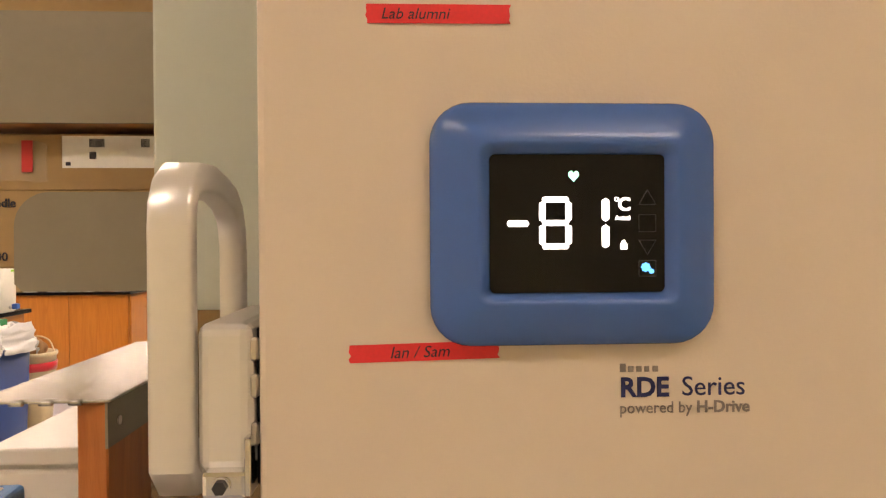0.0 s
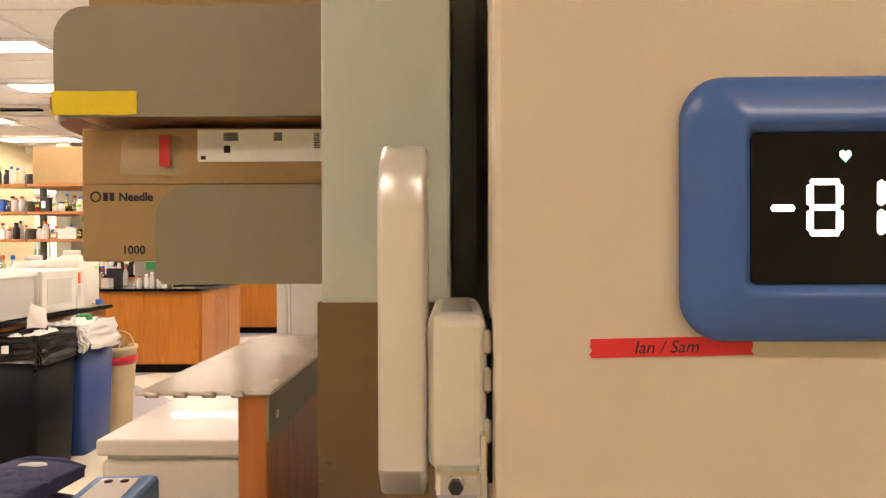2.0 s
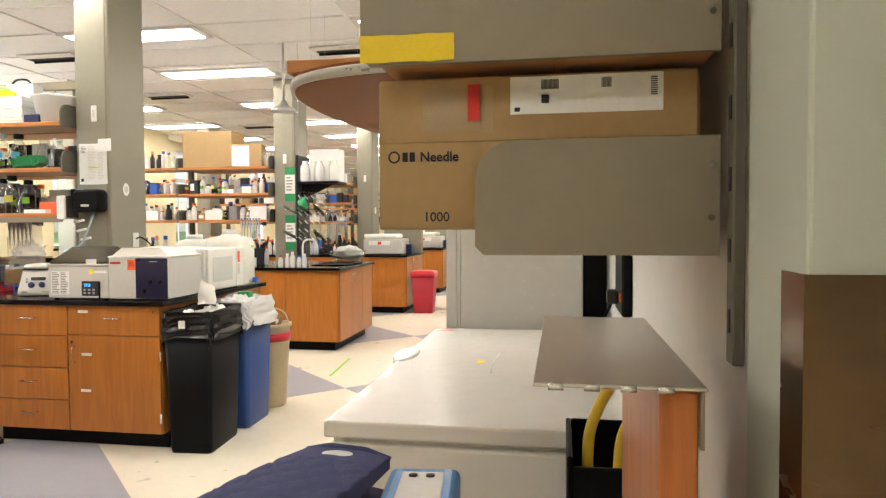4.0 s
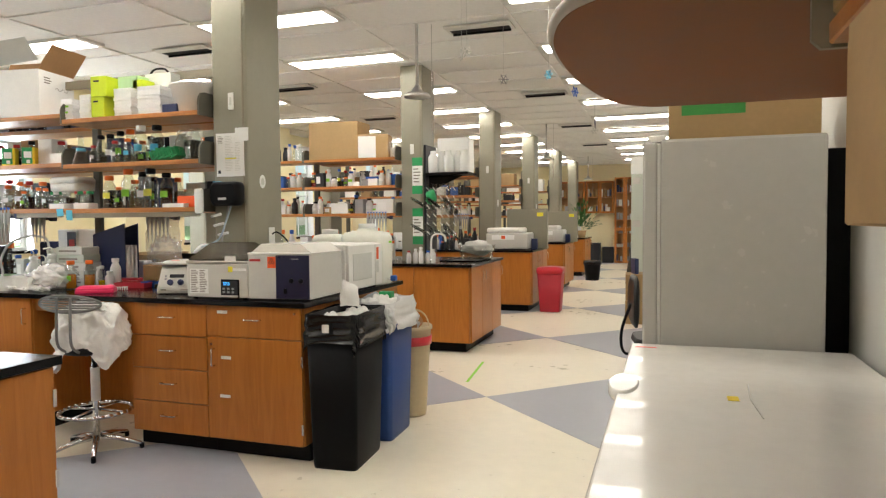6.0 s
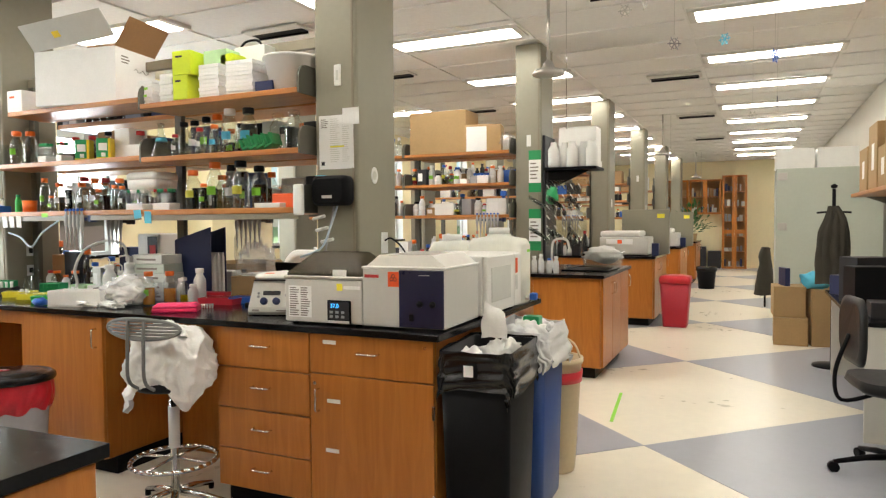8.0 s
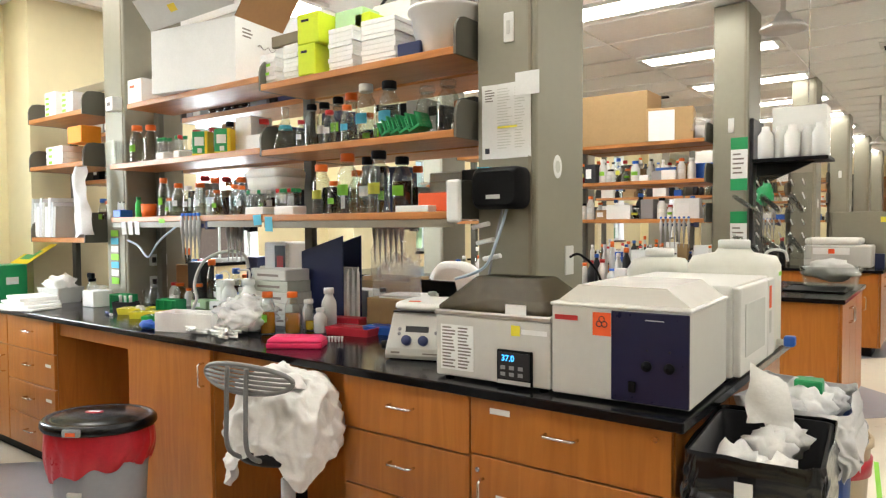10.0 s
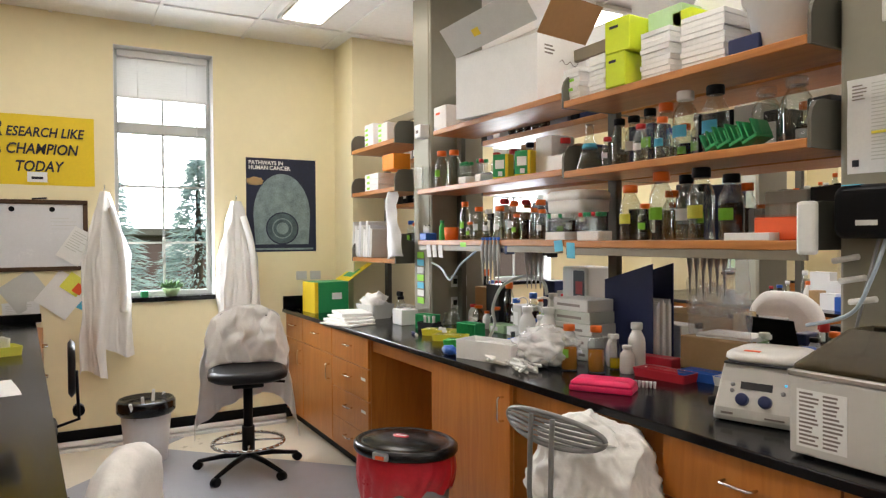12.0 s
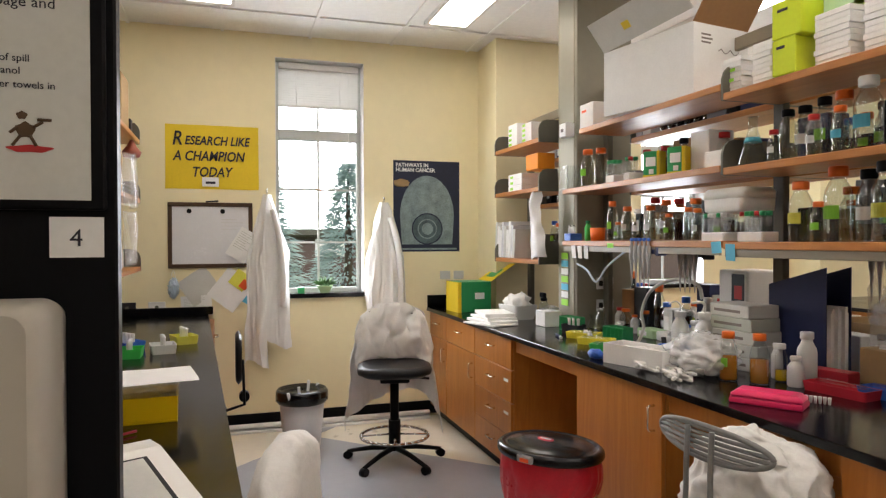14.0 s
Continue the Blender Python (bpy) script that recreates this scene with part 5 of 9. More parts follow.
carton("foam_box", -5.087, 4.38, A2, 0.14, 0.12, 0.085, STYRO, "small white foam box on a shelf")
for k in range(4):
    t = thing("tube_rack", "green plastic tube rack leaning on its neighbour", "rack", (-4.229 + 0.055 * k, 4.37, A2 + 0.01), 0, "green racks")
    t.matrix_world = Matrix.Translation((-4.244 + 0.05 * k, 4.37, A2 + 0.028 + 0.002 * k)) @ pose(0, 0, 0, 0, -24, 0)
    bm = B()
    box(bm, (-0.03, -0.045, -0.012), (0.03, 0.045, 0.0), 0.002)
    for a in (-0.028, 0.0, 0.028):
        box(bm, (a - 0.003, -0.045, 0.0), (a + 0.003, 0.045, 0.055), 0.001)
    part("rack_body", bm, GREENC, t)
# tubes in foam trays, lowest shelf
def tube_tray(x, y, z, nx, caps, label, pitch=0.027):
    t = thing("tube_tray", label, "tube rack", (x, y, z), 0, "tube trays")
    part("tray", box(B(), (-0.014, -0.035, 0), (pitch * nx - 0.012, 0.05, 0.04), 0.004), STYRO, t)
    tb = keep("tubebody", lambda: mesh_of(lathe(B(), [(0, 0.0), (0.006, 0.004), (0.0105, 0.02), (0.0105, 0.085)], seg=10), CLEAR))
    for i in range(nx):
        for j in range(2):
            o = put("tube", tb, t)
            o.matrix_local = pose(pitch * i, -0.018 + 0.032 * j, 0.02)
            c = caps[(i + j) % len(caps)]
            o2 = put("tube_cap", keep(("tc", c.name), lambda: mesh_of(lathe(B(), [(0, 0.0), (0.0125, 0), (0.0125, 0.016), (0.011, 0.018), (0, 0.018)], seg=12), c)), t)
            o2.matrix_local = pose(pitch * i, -0.018 + 0.032 * j, 0.105)
    return t


tube_tray(-5.141, 4.34, A3, 5, (GREENC, PLASTW, PLASTW), "white foam tray of clear tubes with green caps")
tube_tray(-4.921, 4.34, A3, 5, (REDC, GREENC, GREENC), "white foam tray of tubes with red and green caps")
fbx = thing("foam_box", "rounded white foam box resting on tube trays", "box", (-5.055, 4.42, A3 + 0.124))
part("base", loft(B(), [[(u, v, z) for u, v in rounded(w, d, 0.03, 5)] for w, d, z in ((0.22, 0.15, 0), (0.25, 0.18, 0.008), (0.255, 0.185, 0.06))]), STYRO, fbx)
part("lid", loft(B(), [[(u, v, z) for u, v in rounded(w, d, 0.03, 5)] for w, d, z in ((0.258, 0.188, 0.0605), (0.26, 0.19, 0.088), (0.235, 0.165, 0.105))]), STYRO, fbx)
carton("plastic_tray", -4.077, 4.35, A3, 0.17, 0.12, 0.025, PLASTW, "shallow white plastic tray on a shelf")
ob_ = carton("red_orange_box", -3.985, 4.42, A3, 0.20, 0.16, 0.075, LABELO, "orange plastic box with a clear lid on a shelf")
part("lid", box(B(), (-0.102, -0.082, 0.0755), (0.102, 0.082, 0.12), 0.008), CLEAR, ob_)
# top shelf, first bay: stacks of flat white boxes, lime boxes, tub
def stack(px, n, w, turn=0, stripes=(), dz=0.021, y=4.40):
    for k in range(n):
        t = thing("flat_white_box", "flat white cardboard sample box in a stack", "box", (px + 0.003 * math.sin(k * 2.3), y + 0.002 * math.cos(k * 1.7), A1 + dz * k), turn, "stacked white boxes")
        put("carton", keep(("fw", w), lambda: mesh_of(box(B(), (-w / 2, -0.08, 0), (w / 2, 0.08, dz - 0.0015), 0.0015), PAPER)), t)
        if k in stripes:
            part("green_label", box(B(), (-w * 0.3, -0.0812, 0.004), (w * 0.15, -0.0802, 0.017)), LABELG, t)


stack(-4.983, 7, 0.105, 0, (2, 4))
stack(-4.818, 8, 0.10)
stack(-4.495, 9, 0.145)
stack(-4.280, 9, 0.18, 3)
for k, (w, h) in enumerate(((0.105, 0.135), (0.13, 0.135))):
    t = carton("lime_carton", -4.674 + 0.012 * k, 4.36, A1 + 0.1362 * k, w, 0.16, h, LIME, "lime green glove carton on a shelf", 4, "lime cartons")
    part("print", box(B(), (-w * 0.3, -0.0812, h * 0.72), (w * 0.05, -0.0802, h * 0.8)), INK, t)
carton("pale_green_carton", -4.503, 4.44, A1 + 0.190, 0.17, 0.12, 0.09, PALEGREEN, "pale green and white glove carton lying on stacked boxes")
carton("lime_carton", -4.419, 4.44, A1 + 0.190, 0.09, 0.12, 0.06, LIME, "small lime green carton on stacked boxes")
nb = carton("navy_basket", -4.099, 4.36, A1, 0.12, 0.11, 0.055, NAVYPL, "small navy plastic basket on a shelf")
tb_ = thing("white_tub", "white plastic basin with a rolled rim on the top shelf", "basin", (-4.002, 4.43, A1))
part("bowl", lathe(B(), [(0, 0), (0.10, 0), (0.115, 0.01), (0.145, 0.17), (0.158, 0.175), (0.158, 0.187), (0.15, 0.19), (0.138, 0.175), (0.105, 0.015), (0, 0.012)], seg=28), PLASTW, tb_)
tg = carton("grey_case", -4.348, 4.54, A1 + 0.19, 0.22, 0.1, 0.12, PAPERG, "grey plastic case standing on boxes with a black strap")
part("strap", tube(B(), curve_pts([(-0.08, -0.03, 0.118), (-0.04, -0.03, 0.15), (0.04, -0.03, 0.15), (0.08, -0.03, 0.118)], 5), 0.007, 8), BLACK, tg)
# top shelf, second bay: opened carton, foam boxes
bw = thing("white_carton", "large opened white cardboard carton on the top shelf", "box", (-5.56, 4.45, B1), 10)
W_, D_, H_ = 0.60, 0.36, 0.335
for a, b in (((-W_ / 2, -D_ / 2, 0), (W_ / 2, D_ / 2, 0.006)), ((-W_ / 2, -D_ / 2, 0.006), (W_ / 2, -D_ / 2 + 0.006, H_)), ((-W_ / 2, D_ / 2 - 0.006, 0.006), (W_ / 2, D_ / 2, H_)), ((-W_ / 2, -D_ / 2 + 0.006, 0.006), (-W_ / 2 + 0.006, D_ / 2 - 0.006, H_)), ((W_ / 2 - 0.006, -D_ / 2 + 0.006, 0.006), (W_ / 2, D_ / 2 - 0.006, H_))):
    part("panel", box(B(), a, b), PAPER, bw)
f1 = part("flap", box(B(), (0, -0.003, 0), (W_, 0.003, 0.17), 0.001), PAPERG, bw, "raised cardboard flap with a yellow sticker")
f1.matrix_local = pose(-W_ / 2, -D_ / 2 + 0.003, H_, 38, -6, 0)
s1 = part("sticker", box(B(), (0.20, -0.0042, 0.06), (0.25, -0.0032, 0.10)), YELLOWTAPE, f1)
f2 = part("flap", box(B(), (-0.003, 0, 0), (0.003, D_, 0.20), 0.001), CARDIN, bw, "raised brown inner flap")
f2.matrix_local = pose(W_ / 2 - 0.003, -D_ / 2, H_, 0, 35, 0)
f3 = part("flap", box(B(), (0, -0.003, 0), (W_, 0.003, 0.17), 0.001), CARDIN, bw)
f3.matrix_local = pose(-W_ / 2, D_ / 2 - 0.003, H_, -30, 0, 0)
wr = B()
for k in range(3):
    box(wr, (W_ / 2 + 0.0002, -0.13, 0.29 - 0.018 * k), (W_ / 2 + 0.0009, -0.07 + 0.012 * (k % 2), 0.282 - 0.018 * k))
part("print", wr, INKGREY, bw)
sc = B()
for k in range(7):
    rod(sc, (W_ / 2 + 0.0006, -0.02 + 0.02 * k, 0.22 + 0.012 * math.sin(k * 2.0)), (W_ / 2 + 0.0006, 0.0 + 0.02 * k, 0.22 + 0.012 * math.sin(k * 2.0 + 1.9)), 0.0015, 6)
part("scribble", sc, INKGREY, bw)
t = carton("foam_box", -6.195, 4.40, B1, 0.155, 0.15, 0.15, STYRO, "white foam box with an orange strip on the top shelf")
part("orange_strip", box(B(), (-0.05, -0.0762, 0.10), (0.0, -0.0752, 0.113)), LABELO, t)
t = carton("small_white_box", -6.513, 4.38, B1, 0.085, 0.09, 0.085, PAPER, "small white carton at the shelf end")
part("print", box(B(), (-0.02, -0.0462, 0.03), (0.015, -0.0452, 0.05)), INKGREY, t)
# middle shelf, second bay
for px, h, cap in ((862, 0.225, ORANGE), (884, 0.225, ORANGE)):
    bottle(-6.237 if px == 862 else -6.156, 4.36 if px == 862 else 4.40, B2, h, 0.043, cap, None, 0, LABELG if px == 862 else None)
bn = thing("clear_bin", "clear plastic storage bin on the shelf end", "bin", (-6.497, 4.38, B2))
part("bin_body", loft(B(), [[(a * w, b * w * 0.9, z) for a, b in ((-1, -1), (1, -1), (1, 1), (-1, 1))] for w, z in ((0.055, 0), (0.065, 0.15), (0.061, 0.15), (0.052, 0.006))], smooth=False), CLEAR, bn)
tube_tray(-5.936, 4.34, B2, 3, (GREENC, GREENC), "white foam tray of tubes with green caps")
tube_tray(-5.759, 4.34, B2, 2, (GREENC, REDC), "short foam tray of tubes with green and red caps")
for px, y in ((972, 4.34), (1012, 4.35)):
    x = -5.549 if px == 972 else -5.370
    t = carton("chemical_box", x, y, B2, 0.085, 0.075, 0.125, GREENC, "green and yellow chemical carton on a shelf", 32, "green chemical cartons")
    part("yellow_side", box(B(), (0.0426, -0.036, 0.0), (0.0445, 0.036, 0.125)), YELLOW, t)
    part("yellow_edge", box(B(), (0.028, -0.0388, 0.0), (0.0425, -0.0378, 0.125)), YELLOW, t)
    part("yellow_edge", box(B(), (-0.0425, -0.0388, 0.0), (0.028, -0.0378, 0.008)), YELLOW, t)
    part("label", box(B(), (-0.028, -0.0388, 0.05), (0.022, -0.0378, 0.095)), PAPER, t)
    part("label", box(B(), (-0.012, -0.0388, 0.012), (0.012, -0.0378, 0.036)), PAPER, t)
bottle(-5.785, 4.46, B2, 0.17, 0.032, REDC, DARKLIQ, 0.6)
bottle(-5.641, 4.47, B2, 0.17, 0.032, REDC, DARKLIQ, 0.6)
bottle(-5.491, 4.47, B2, 0.19, 0.032, BLACK, DARKLIQ, 0.6)
carton("foam_box", -5.287, 4.47, B2, 0.13, 0.14, 0.19, STYRO, "white foam box at the back of a shelf")
# lowest shelf, second bay
for x, y, h, r, cap, liq, lev, tag in (
        (-5.967, 4.36, 0.22, 0.030, ORANGE, LIQUID, 0.3, LABELG), (-5.847, 4.32, 0.10, 0.022, ORANGE, LIQUID, 0.5, LABELG),
        (-5.849, 4.38, 0.185, 0.034, ORANGE, LIQUID, 0.5, PAPER), (-5.722, 4.36, 0.165, 0.030, PLASTW, LIQUID, 0.5, PAPER),
        (-5.580, 4.34, 0.175, 0.034, ORANGE, LIQUID, 0.6, PAPER), (-5.698, 4.45, 0.225, 0.038, REDC, None, 0, None),
        (-5.563, 4.42, 0.205, 0.036, ORANGE, LIQUID, 0.5, PAPER), (-5.417, 4.33, 0.13, 0.026, ORANGE, LIQUID, 0.6, LABELG),
        (-5.514, 4.46, 0.21, 0.036, REDC, DARKLIQ, 0.7, None), (-5.349, 4.43, 0.20, 0.038, ORANGE, DARKLIQ, 0.6, None),
        (-5.311, 4.36, 0.155, 0.026, ORANGE, LIQUID, 0.4, None), (-5.211, 4.33, 0.145, 0.026, ORANGE, LIQUID, 0.5, PAPER)):
    bottle(x, y, B3, h, r, cap, liq, lev, tag)
t = thing("orange_cup", "orange plastic cup on the lowest shelf", "cup", (-6.107, 4.35, B3))
part("cup", lathe(B(), [(0, 0), (0.04, 0), (0.045, 0.075), (0.042, 0.075), (0.037, 0.004), (0, 0.004)], seg=20), ORANGE, t)
bottle(-6.272, 4.38, B3, 0.12, 0.02, GREENC, None, 0, None, BRGREEN, "small green squeeze bottle with a pointed cap")
t = carton("blue_basket", -6.419, 4.36, B3, 0.085, 0.08, 0.045, BLUEP, "small blue plastic basket with vials on the lowest shelf")
for k in range(4):
    bottle(-6.419 - 0.028 + 0.019 * k, 4.35, B3 + 0.0455, 0.05, 0.009, BLACK if k % 2 else PLASTW, None, 0, None, PLASTT, "tiny vial in a basket")
# notes hanging at the shelf edge
def note(x, z, w, h, m, label, y=SF - 0.0012, tilt=0):
    t = thing("paper_note", label, "note", (x, y, z), 0, "paper notes")
    t.matrix_world = Matrix.Translation((x, y, z)) @ pose(0, 0, 0, 4, tilt, 0)
    part("sheet", box(B(), (-w / 2, -0.0006, -h), (w / 2, 0, 0)), m, t)


note(-4.949, 1.455, 0.055, 0.07, CYAN, "bright blue sticky note on a shelf edge", tilt=2)
note(-5.035, 1.465, 0.06, 0.05, CYAN, "pale blue sticky note on a shelf edge", tilt=-4)
for k in range(3):
    note(-6.277 + 0.075 * k, 1.44, 0.05, 0.075, PAPER, "white paper tag hanging from a shelf edge", tilt=-3 + 3 * k)
note(-5.866, 1.455, 0.06, 0.025, LABELG, "green tape label on a shelf edge")
# pipettes hanging in a row
def pipettes(x, y, z, n, rail, label):
    t = thing("pipette_rack", label, "pipette rack", (x, y, z), 0, "pipette racks")
    part("rail", box(B(), (-0.02, -0.02, -0.012), (0.036 * n, 0.03, 0.012), 0.003), rail, t)
    part("bracket", box(B(), (0.036 * n, -0.02, -0.02), (0.036 * n + 0.03, 0.03, 0.05), 0.004), rail, t)
    pm = keep("pip", lambda: mesh_of(lathe(B(), [(0, 0.05), (0.007, 0.05), (0.007, 0.03), (0.0125, 0.028), (0.013, -0.03), (0.0085, -0.06), (0.006, -0.10), (0.003, -0.165), (0.0015, -0.18), (0, -0.18)], seg=12), PIPG))
    pc = keep("pipc", lambda: mesh_of(lathe(B(), [(0, 0.066), (0.009, 0.066), (0.009, 0.052), (0.004, 0.051), (0, 0.051)], seg=12), BLUEP))
    for k in range(n):
        o = put("pipette", pm, t)
        o.matrix_local = pose(0.036 * k, -0.03, 0)
        o = put("plunger", pc, t)
        o.matrix_local = pose(0.036 * k, -0.03, 0)


pipettes(-5.654, 4.31, 1.415, 5, NAVYPL, "navy rack of hanging grey pipettes under a shelf")
pipettes(-5.438, 4.44, 1.40, 4, DKGREY, "dark rack of hanging pipettes under a shelf")
pipettes(-4.714, 4.80, 1.40, 6, DKGREY, "dark rack of hanging pipettes on the far side")
# worktop, by the column: centrifuge
ce = thing("bench_centrifuge", "cream benchtop centrifuge with two dark knobs", "centrifuge", (-3.952, 4.224, TOP), 18)
CE_PROF = [(-0.120, 0.006), (-0.128, 0.02), (-0.126, 0.045), (-0.098, 0.120), (-0.088, 0.160), (-0.080, 0.172), (0.16, 0.178), (0.175, 0.165), (0.178, 0.02), (0.17, 0.006)]
rings = []
for xw, sc in ((-1.0, 0.965), (-0.985, 0.985), (-0.95, 1.0), (0.95, 1.0), (0.985, 0.985), (1.0, 0.965)):
    rings.append([(xw * (0.122 - 0.020 * (z / 0.178)), 0.02 + (y - 0.02) * sc, 0.09 + (z - 0.09) * sc) for y, z in CE_PROF])
part("body", loft(B(), rings, smooth=False), APPL, ce)
part("lid", loft(B(), [[(u, 0.045 + v, z) for u, v in rounded(w, d, 0.06, 7)] for w, d, z in ((0.215, 0.25, 0.179), (0.225, 0.262, 0.186), (0.222, 0.258, 0.199), (0.205, 0.24, 0.206), (0.12, 0.15, 0.208))]), APPLW, ce)
part("lid_seam", box(B(), (-0.098, -0.094, 0.1725), (0.098, 0.15, 0.1787), 0.001), DKGREY, ce)
pn = Matrix.Translation((0.01, -0.1125, 0.084)) @ pose(0, 0, 0, 69.5)
for kx in (-0.045, 0.02):
    kb = part("knob", lathe(B(), [(0, 0), (0.019, 0), (0.018, 0.014), (0.014, 0.018), (0, 0.018)], seg=18), NAVYPL, ce)
    kb.matrix_local = pn @ pose(kx, -0.012, 0.0005)
dp = part("display", box(B(), (-0.055, 0.02, -0.001), (0.035, 0.042, 0.0015)), DKGREY, ce)
dp.matrix_local = pn
for bx_, by_ in ((-0.078, 0.03), (-0.078, 0.012), (0.065, 0.02)):
    k2 = part("button", lathe(B(), [(0, 0), (0.007, 0), (0.006, 0.004), (0, 0.004)], seg=12), BINGREY, ce)
    k2.matrix_local = pn @ pose(bx_, by_, 0.0005)
pw = part("power_light", lathe(B(), [(0, 0), (0.004, 0), (0, 0.002)], seg=10), LCDB, ce)
pw.matrix_local = pn @ pose(0.07, 0.045, 0.0005)
part("base_plate", box(B(), (-0.11, -0.10, -0.0), (0.11, 0.16, 0.0058)), BLACK, ce)
part("side_plug", rod(B(), (-0.113, -0.07, 0.05), (-0.15, -0.08, 0.045), 0.016, 12), BLACK, ce)
part("maker_mark", box(B(), (-0.095, -0.1295, 0.026), (-0.06, -0.1275, 0.033)), INKGREY, ce)
part("lid_mark", box(B(), (-0.055, -0.045, 0.2075), (-0.01, -0.025, 0.2095)), LABELO, ce)
part("type_mark", box(B(), (0.03, -0.1295, 0.026), (0.085, -0.1275, 0.031)), INKGREY, ce)
# water bath with a smoked cover
wb = thing("water_bath", "grey steel water bath with a smoked sloping cover", "water bath", (-3.50, 3.965, TOP), 2)
part("tank", box(B(), (-0.205, 0, 0.008), (0.205, 0.34, 0.205), 0.006, 2), APPL, wb)
part("rim", box(B(), (-0.21, -0.005, 0.2055), (0.21, 0.345, 0.222), 0.004), STEEL, wb)
part("cover", loft(B(), [[(u * w, 0.17 + v * d, z) for u, v in ((-1, -1), (1, -1), (1, 1), (-1, 1))] for w, d, z in ((0.195, 0.165, 0.2225), (0.195, 0.165, 0.235), (0.115, 0.06, 0.325), (0.11, 0.055, 0.322), (0.188, 0.158, 0.232), (0.188, 0.158, 0.2228))], smooth=False), SMOKE, wb)
part("cover_label", box(B(), (0.055, 0.0, 0.2226), (0.125, 0.003, 0.252)), PAPER, wb)
ct = part("control_panel", box(B(), (0.03, -0.012, 0.008), (0.15, 0.0, 0.115), 0.003), BLACK, wb)
part("panel_face", box(B(), (0.036, -0.0135, 0.028), (0.144, -0.0122, 0.109)), DKGREY, ct)
text("readout", "37.0", 0.026, LCDB, ct, Matrix.Translation((0.048, -0.0138, 0.082)) @ pose(0, 0, 0, 90), bold=0.0006)
for i in range(3):
    for j in range(2):
        part("key", box(B(), (0.045 + 0.03 * i, -0.0148, 0.036 + 0.02 * j), (0.062 + 0.03 * i, -0.0137, 0.048 + 0.02 * j), 0.0005), BINGREY, ct)
part("label_strip", box(B(), (0.034, -0.0135, 0.012), (0.146, -0.0122, 0.024)), PAPERG, ct)
nt = part("notice", box(B(), (-0.185, -0.0012, 0.03), (-0.06, -0.0002, 0.175)), PAPER, wb, "white instruction label")
part("print", line_bars(B(), -0.178, -0.125, 0.168, 13, 0.0105, 0.005, -0.0013), INKGREY, nt)
part("print", line_bars(B(), -0.118, -0.066, 0.168, 13, 0.0105, 0.005, -0.0013, seed=4), INKGREY, nt)
part("yellow_sticker", box(B(), (0.075, -0.0012, 0.158), (0.105, -0.0002, 0.19)), YELPLAST, wb)
part("asset_label", box(B(), (0.11, -0.0012, 0.165), (0.195, -0.0002, 0.18)), PAPER, wb)
for fx in (-0.17, 0.17):
    for fy in (0.03, 0.31):
        part("foot", rod(B(), (fx, fy, 0), (fx, fy, 0.009), 0.014, 10), BLACK, wb)
# dry block bath / oven with a navy panel
inc = thing("bench_oven", "beige bench oven with a dark navy control panel", "oven", (-3.09, 3.97, TOP), 2)
part("case", box(B(), (-0.195, 0, 0.008), (0.195, 0.42, 0.262), 0.004, 2), APPL, inc)
part("front_edge", box(B(), (-0.2, -0.004, 0.2625), (0.2, 0.42, 0.272), 0.003), APPLW, inc)
np_ = part("control_panel", box(B(), (-0.015, -0.006, 0.012), (0.195, 0.0, 0.258), 0.002), NAVYP, inc)
for kx in (0.085, 0.145):
    part("knob", loft(B(), [[(kx + 0.014 * s * math.cos(a), y, 0.115 + 0.014 * s * math.sin(a)) for a in [2 * math.pi * k / 16 for k in range(16)]] for s, y in ((1, -0.0062), (1, -0.014), (0.5, -0.015), (0.35, -0.026))]), BLACK, np_)
    part("lamp", box(B(), (kx - 0.003, -0.0075, 0.155), (kx + 0.003, -0.0061, 0.16)), DKGREY, np_)
part("switch", box(B(), (0.035, -0.012, 0.04), (0.055, -0.0062, 0.07), 0.002), BLACK, np_)
part("print", box(B(), (0.08, -0.0066, 0.236), (0.13, -0.0061, 0.239)), PAPERG, np_)
part("hazard_sticker", box(B(), (-0.07, -0.0012, 0.185), (-0.017, -0.0002, 0.25)), LABELO, inc, "orange hazard sticker")
hz = B()
for k in range(3):
    a = radians(90 + 120 * k)
    cx, cz = -0.0435 + 0.009 * math.cos(a), 0.222 + 0.009 * math.sin(a)
    for j in range(10):
        p, q = 2 * math.pi * j / 10, 2 * math.pi * (j + 1) / 10
        rod(hz, (cx + 0.008 * math.cos(p), -0.0015, cz + 0.008 * math.sin(p)), (cx + 0.008 * math.cos(q), -0.0015, cz + 0.008 * math.sin(q)), 0.0014, 5)
part("hazard_symbol", hz, INK, inc)
part("maker_mark", box(B(), (-0.185, -0.0012, 0.222), (-0.115, -0.0003, 0.236)), INKRED, inc, "red maker's mark")
part("type_plate", box(B(), (-0.08, -0.0012, 0.02), (-0.03, -0.0003, 0.035)), PAPERG, inc)
part("gable_lid", prism(B(), [(-0.19, 0.2725), (0.19, 0.2725), (0.125, 0.322), (-0.125, 0.322)], 0.03, 0.40, "y"), CHESTW, inc, "white sloping metal lid")
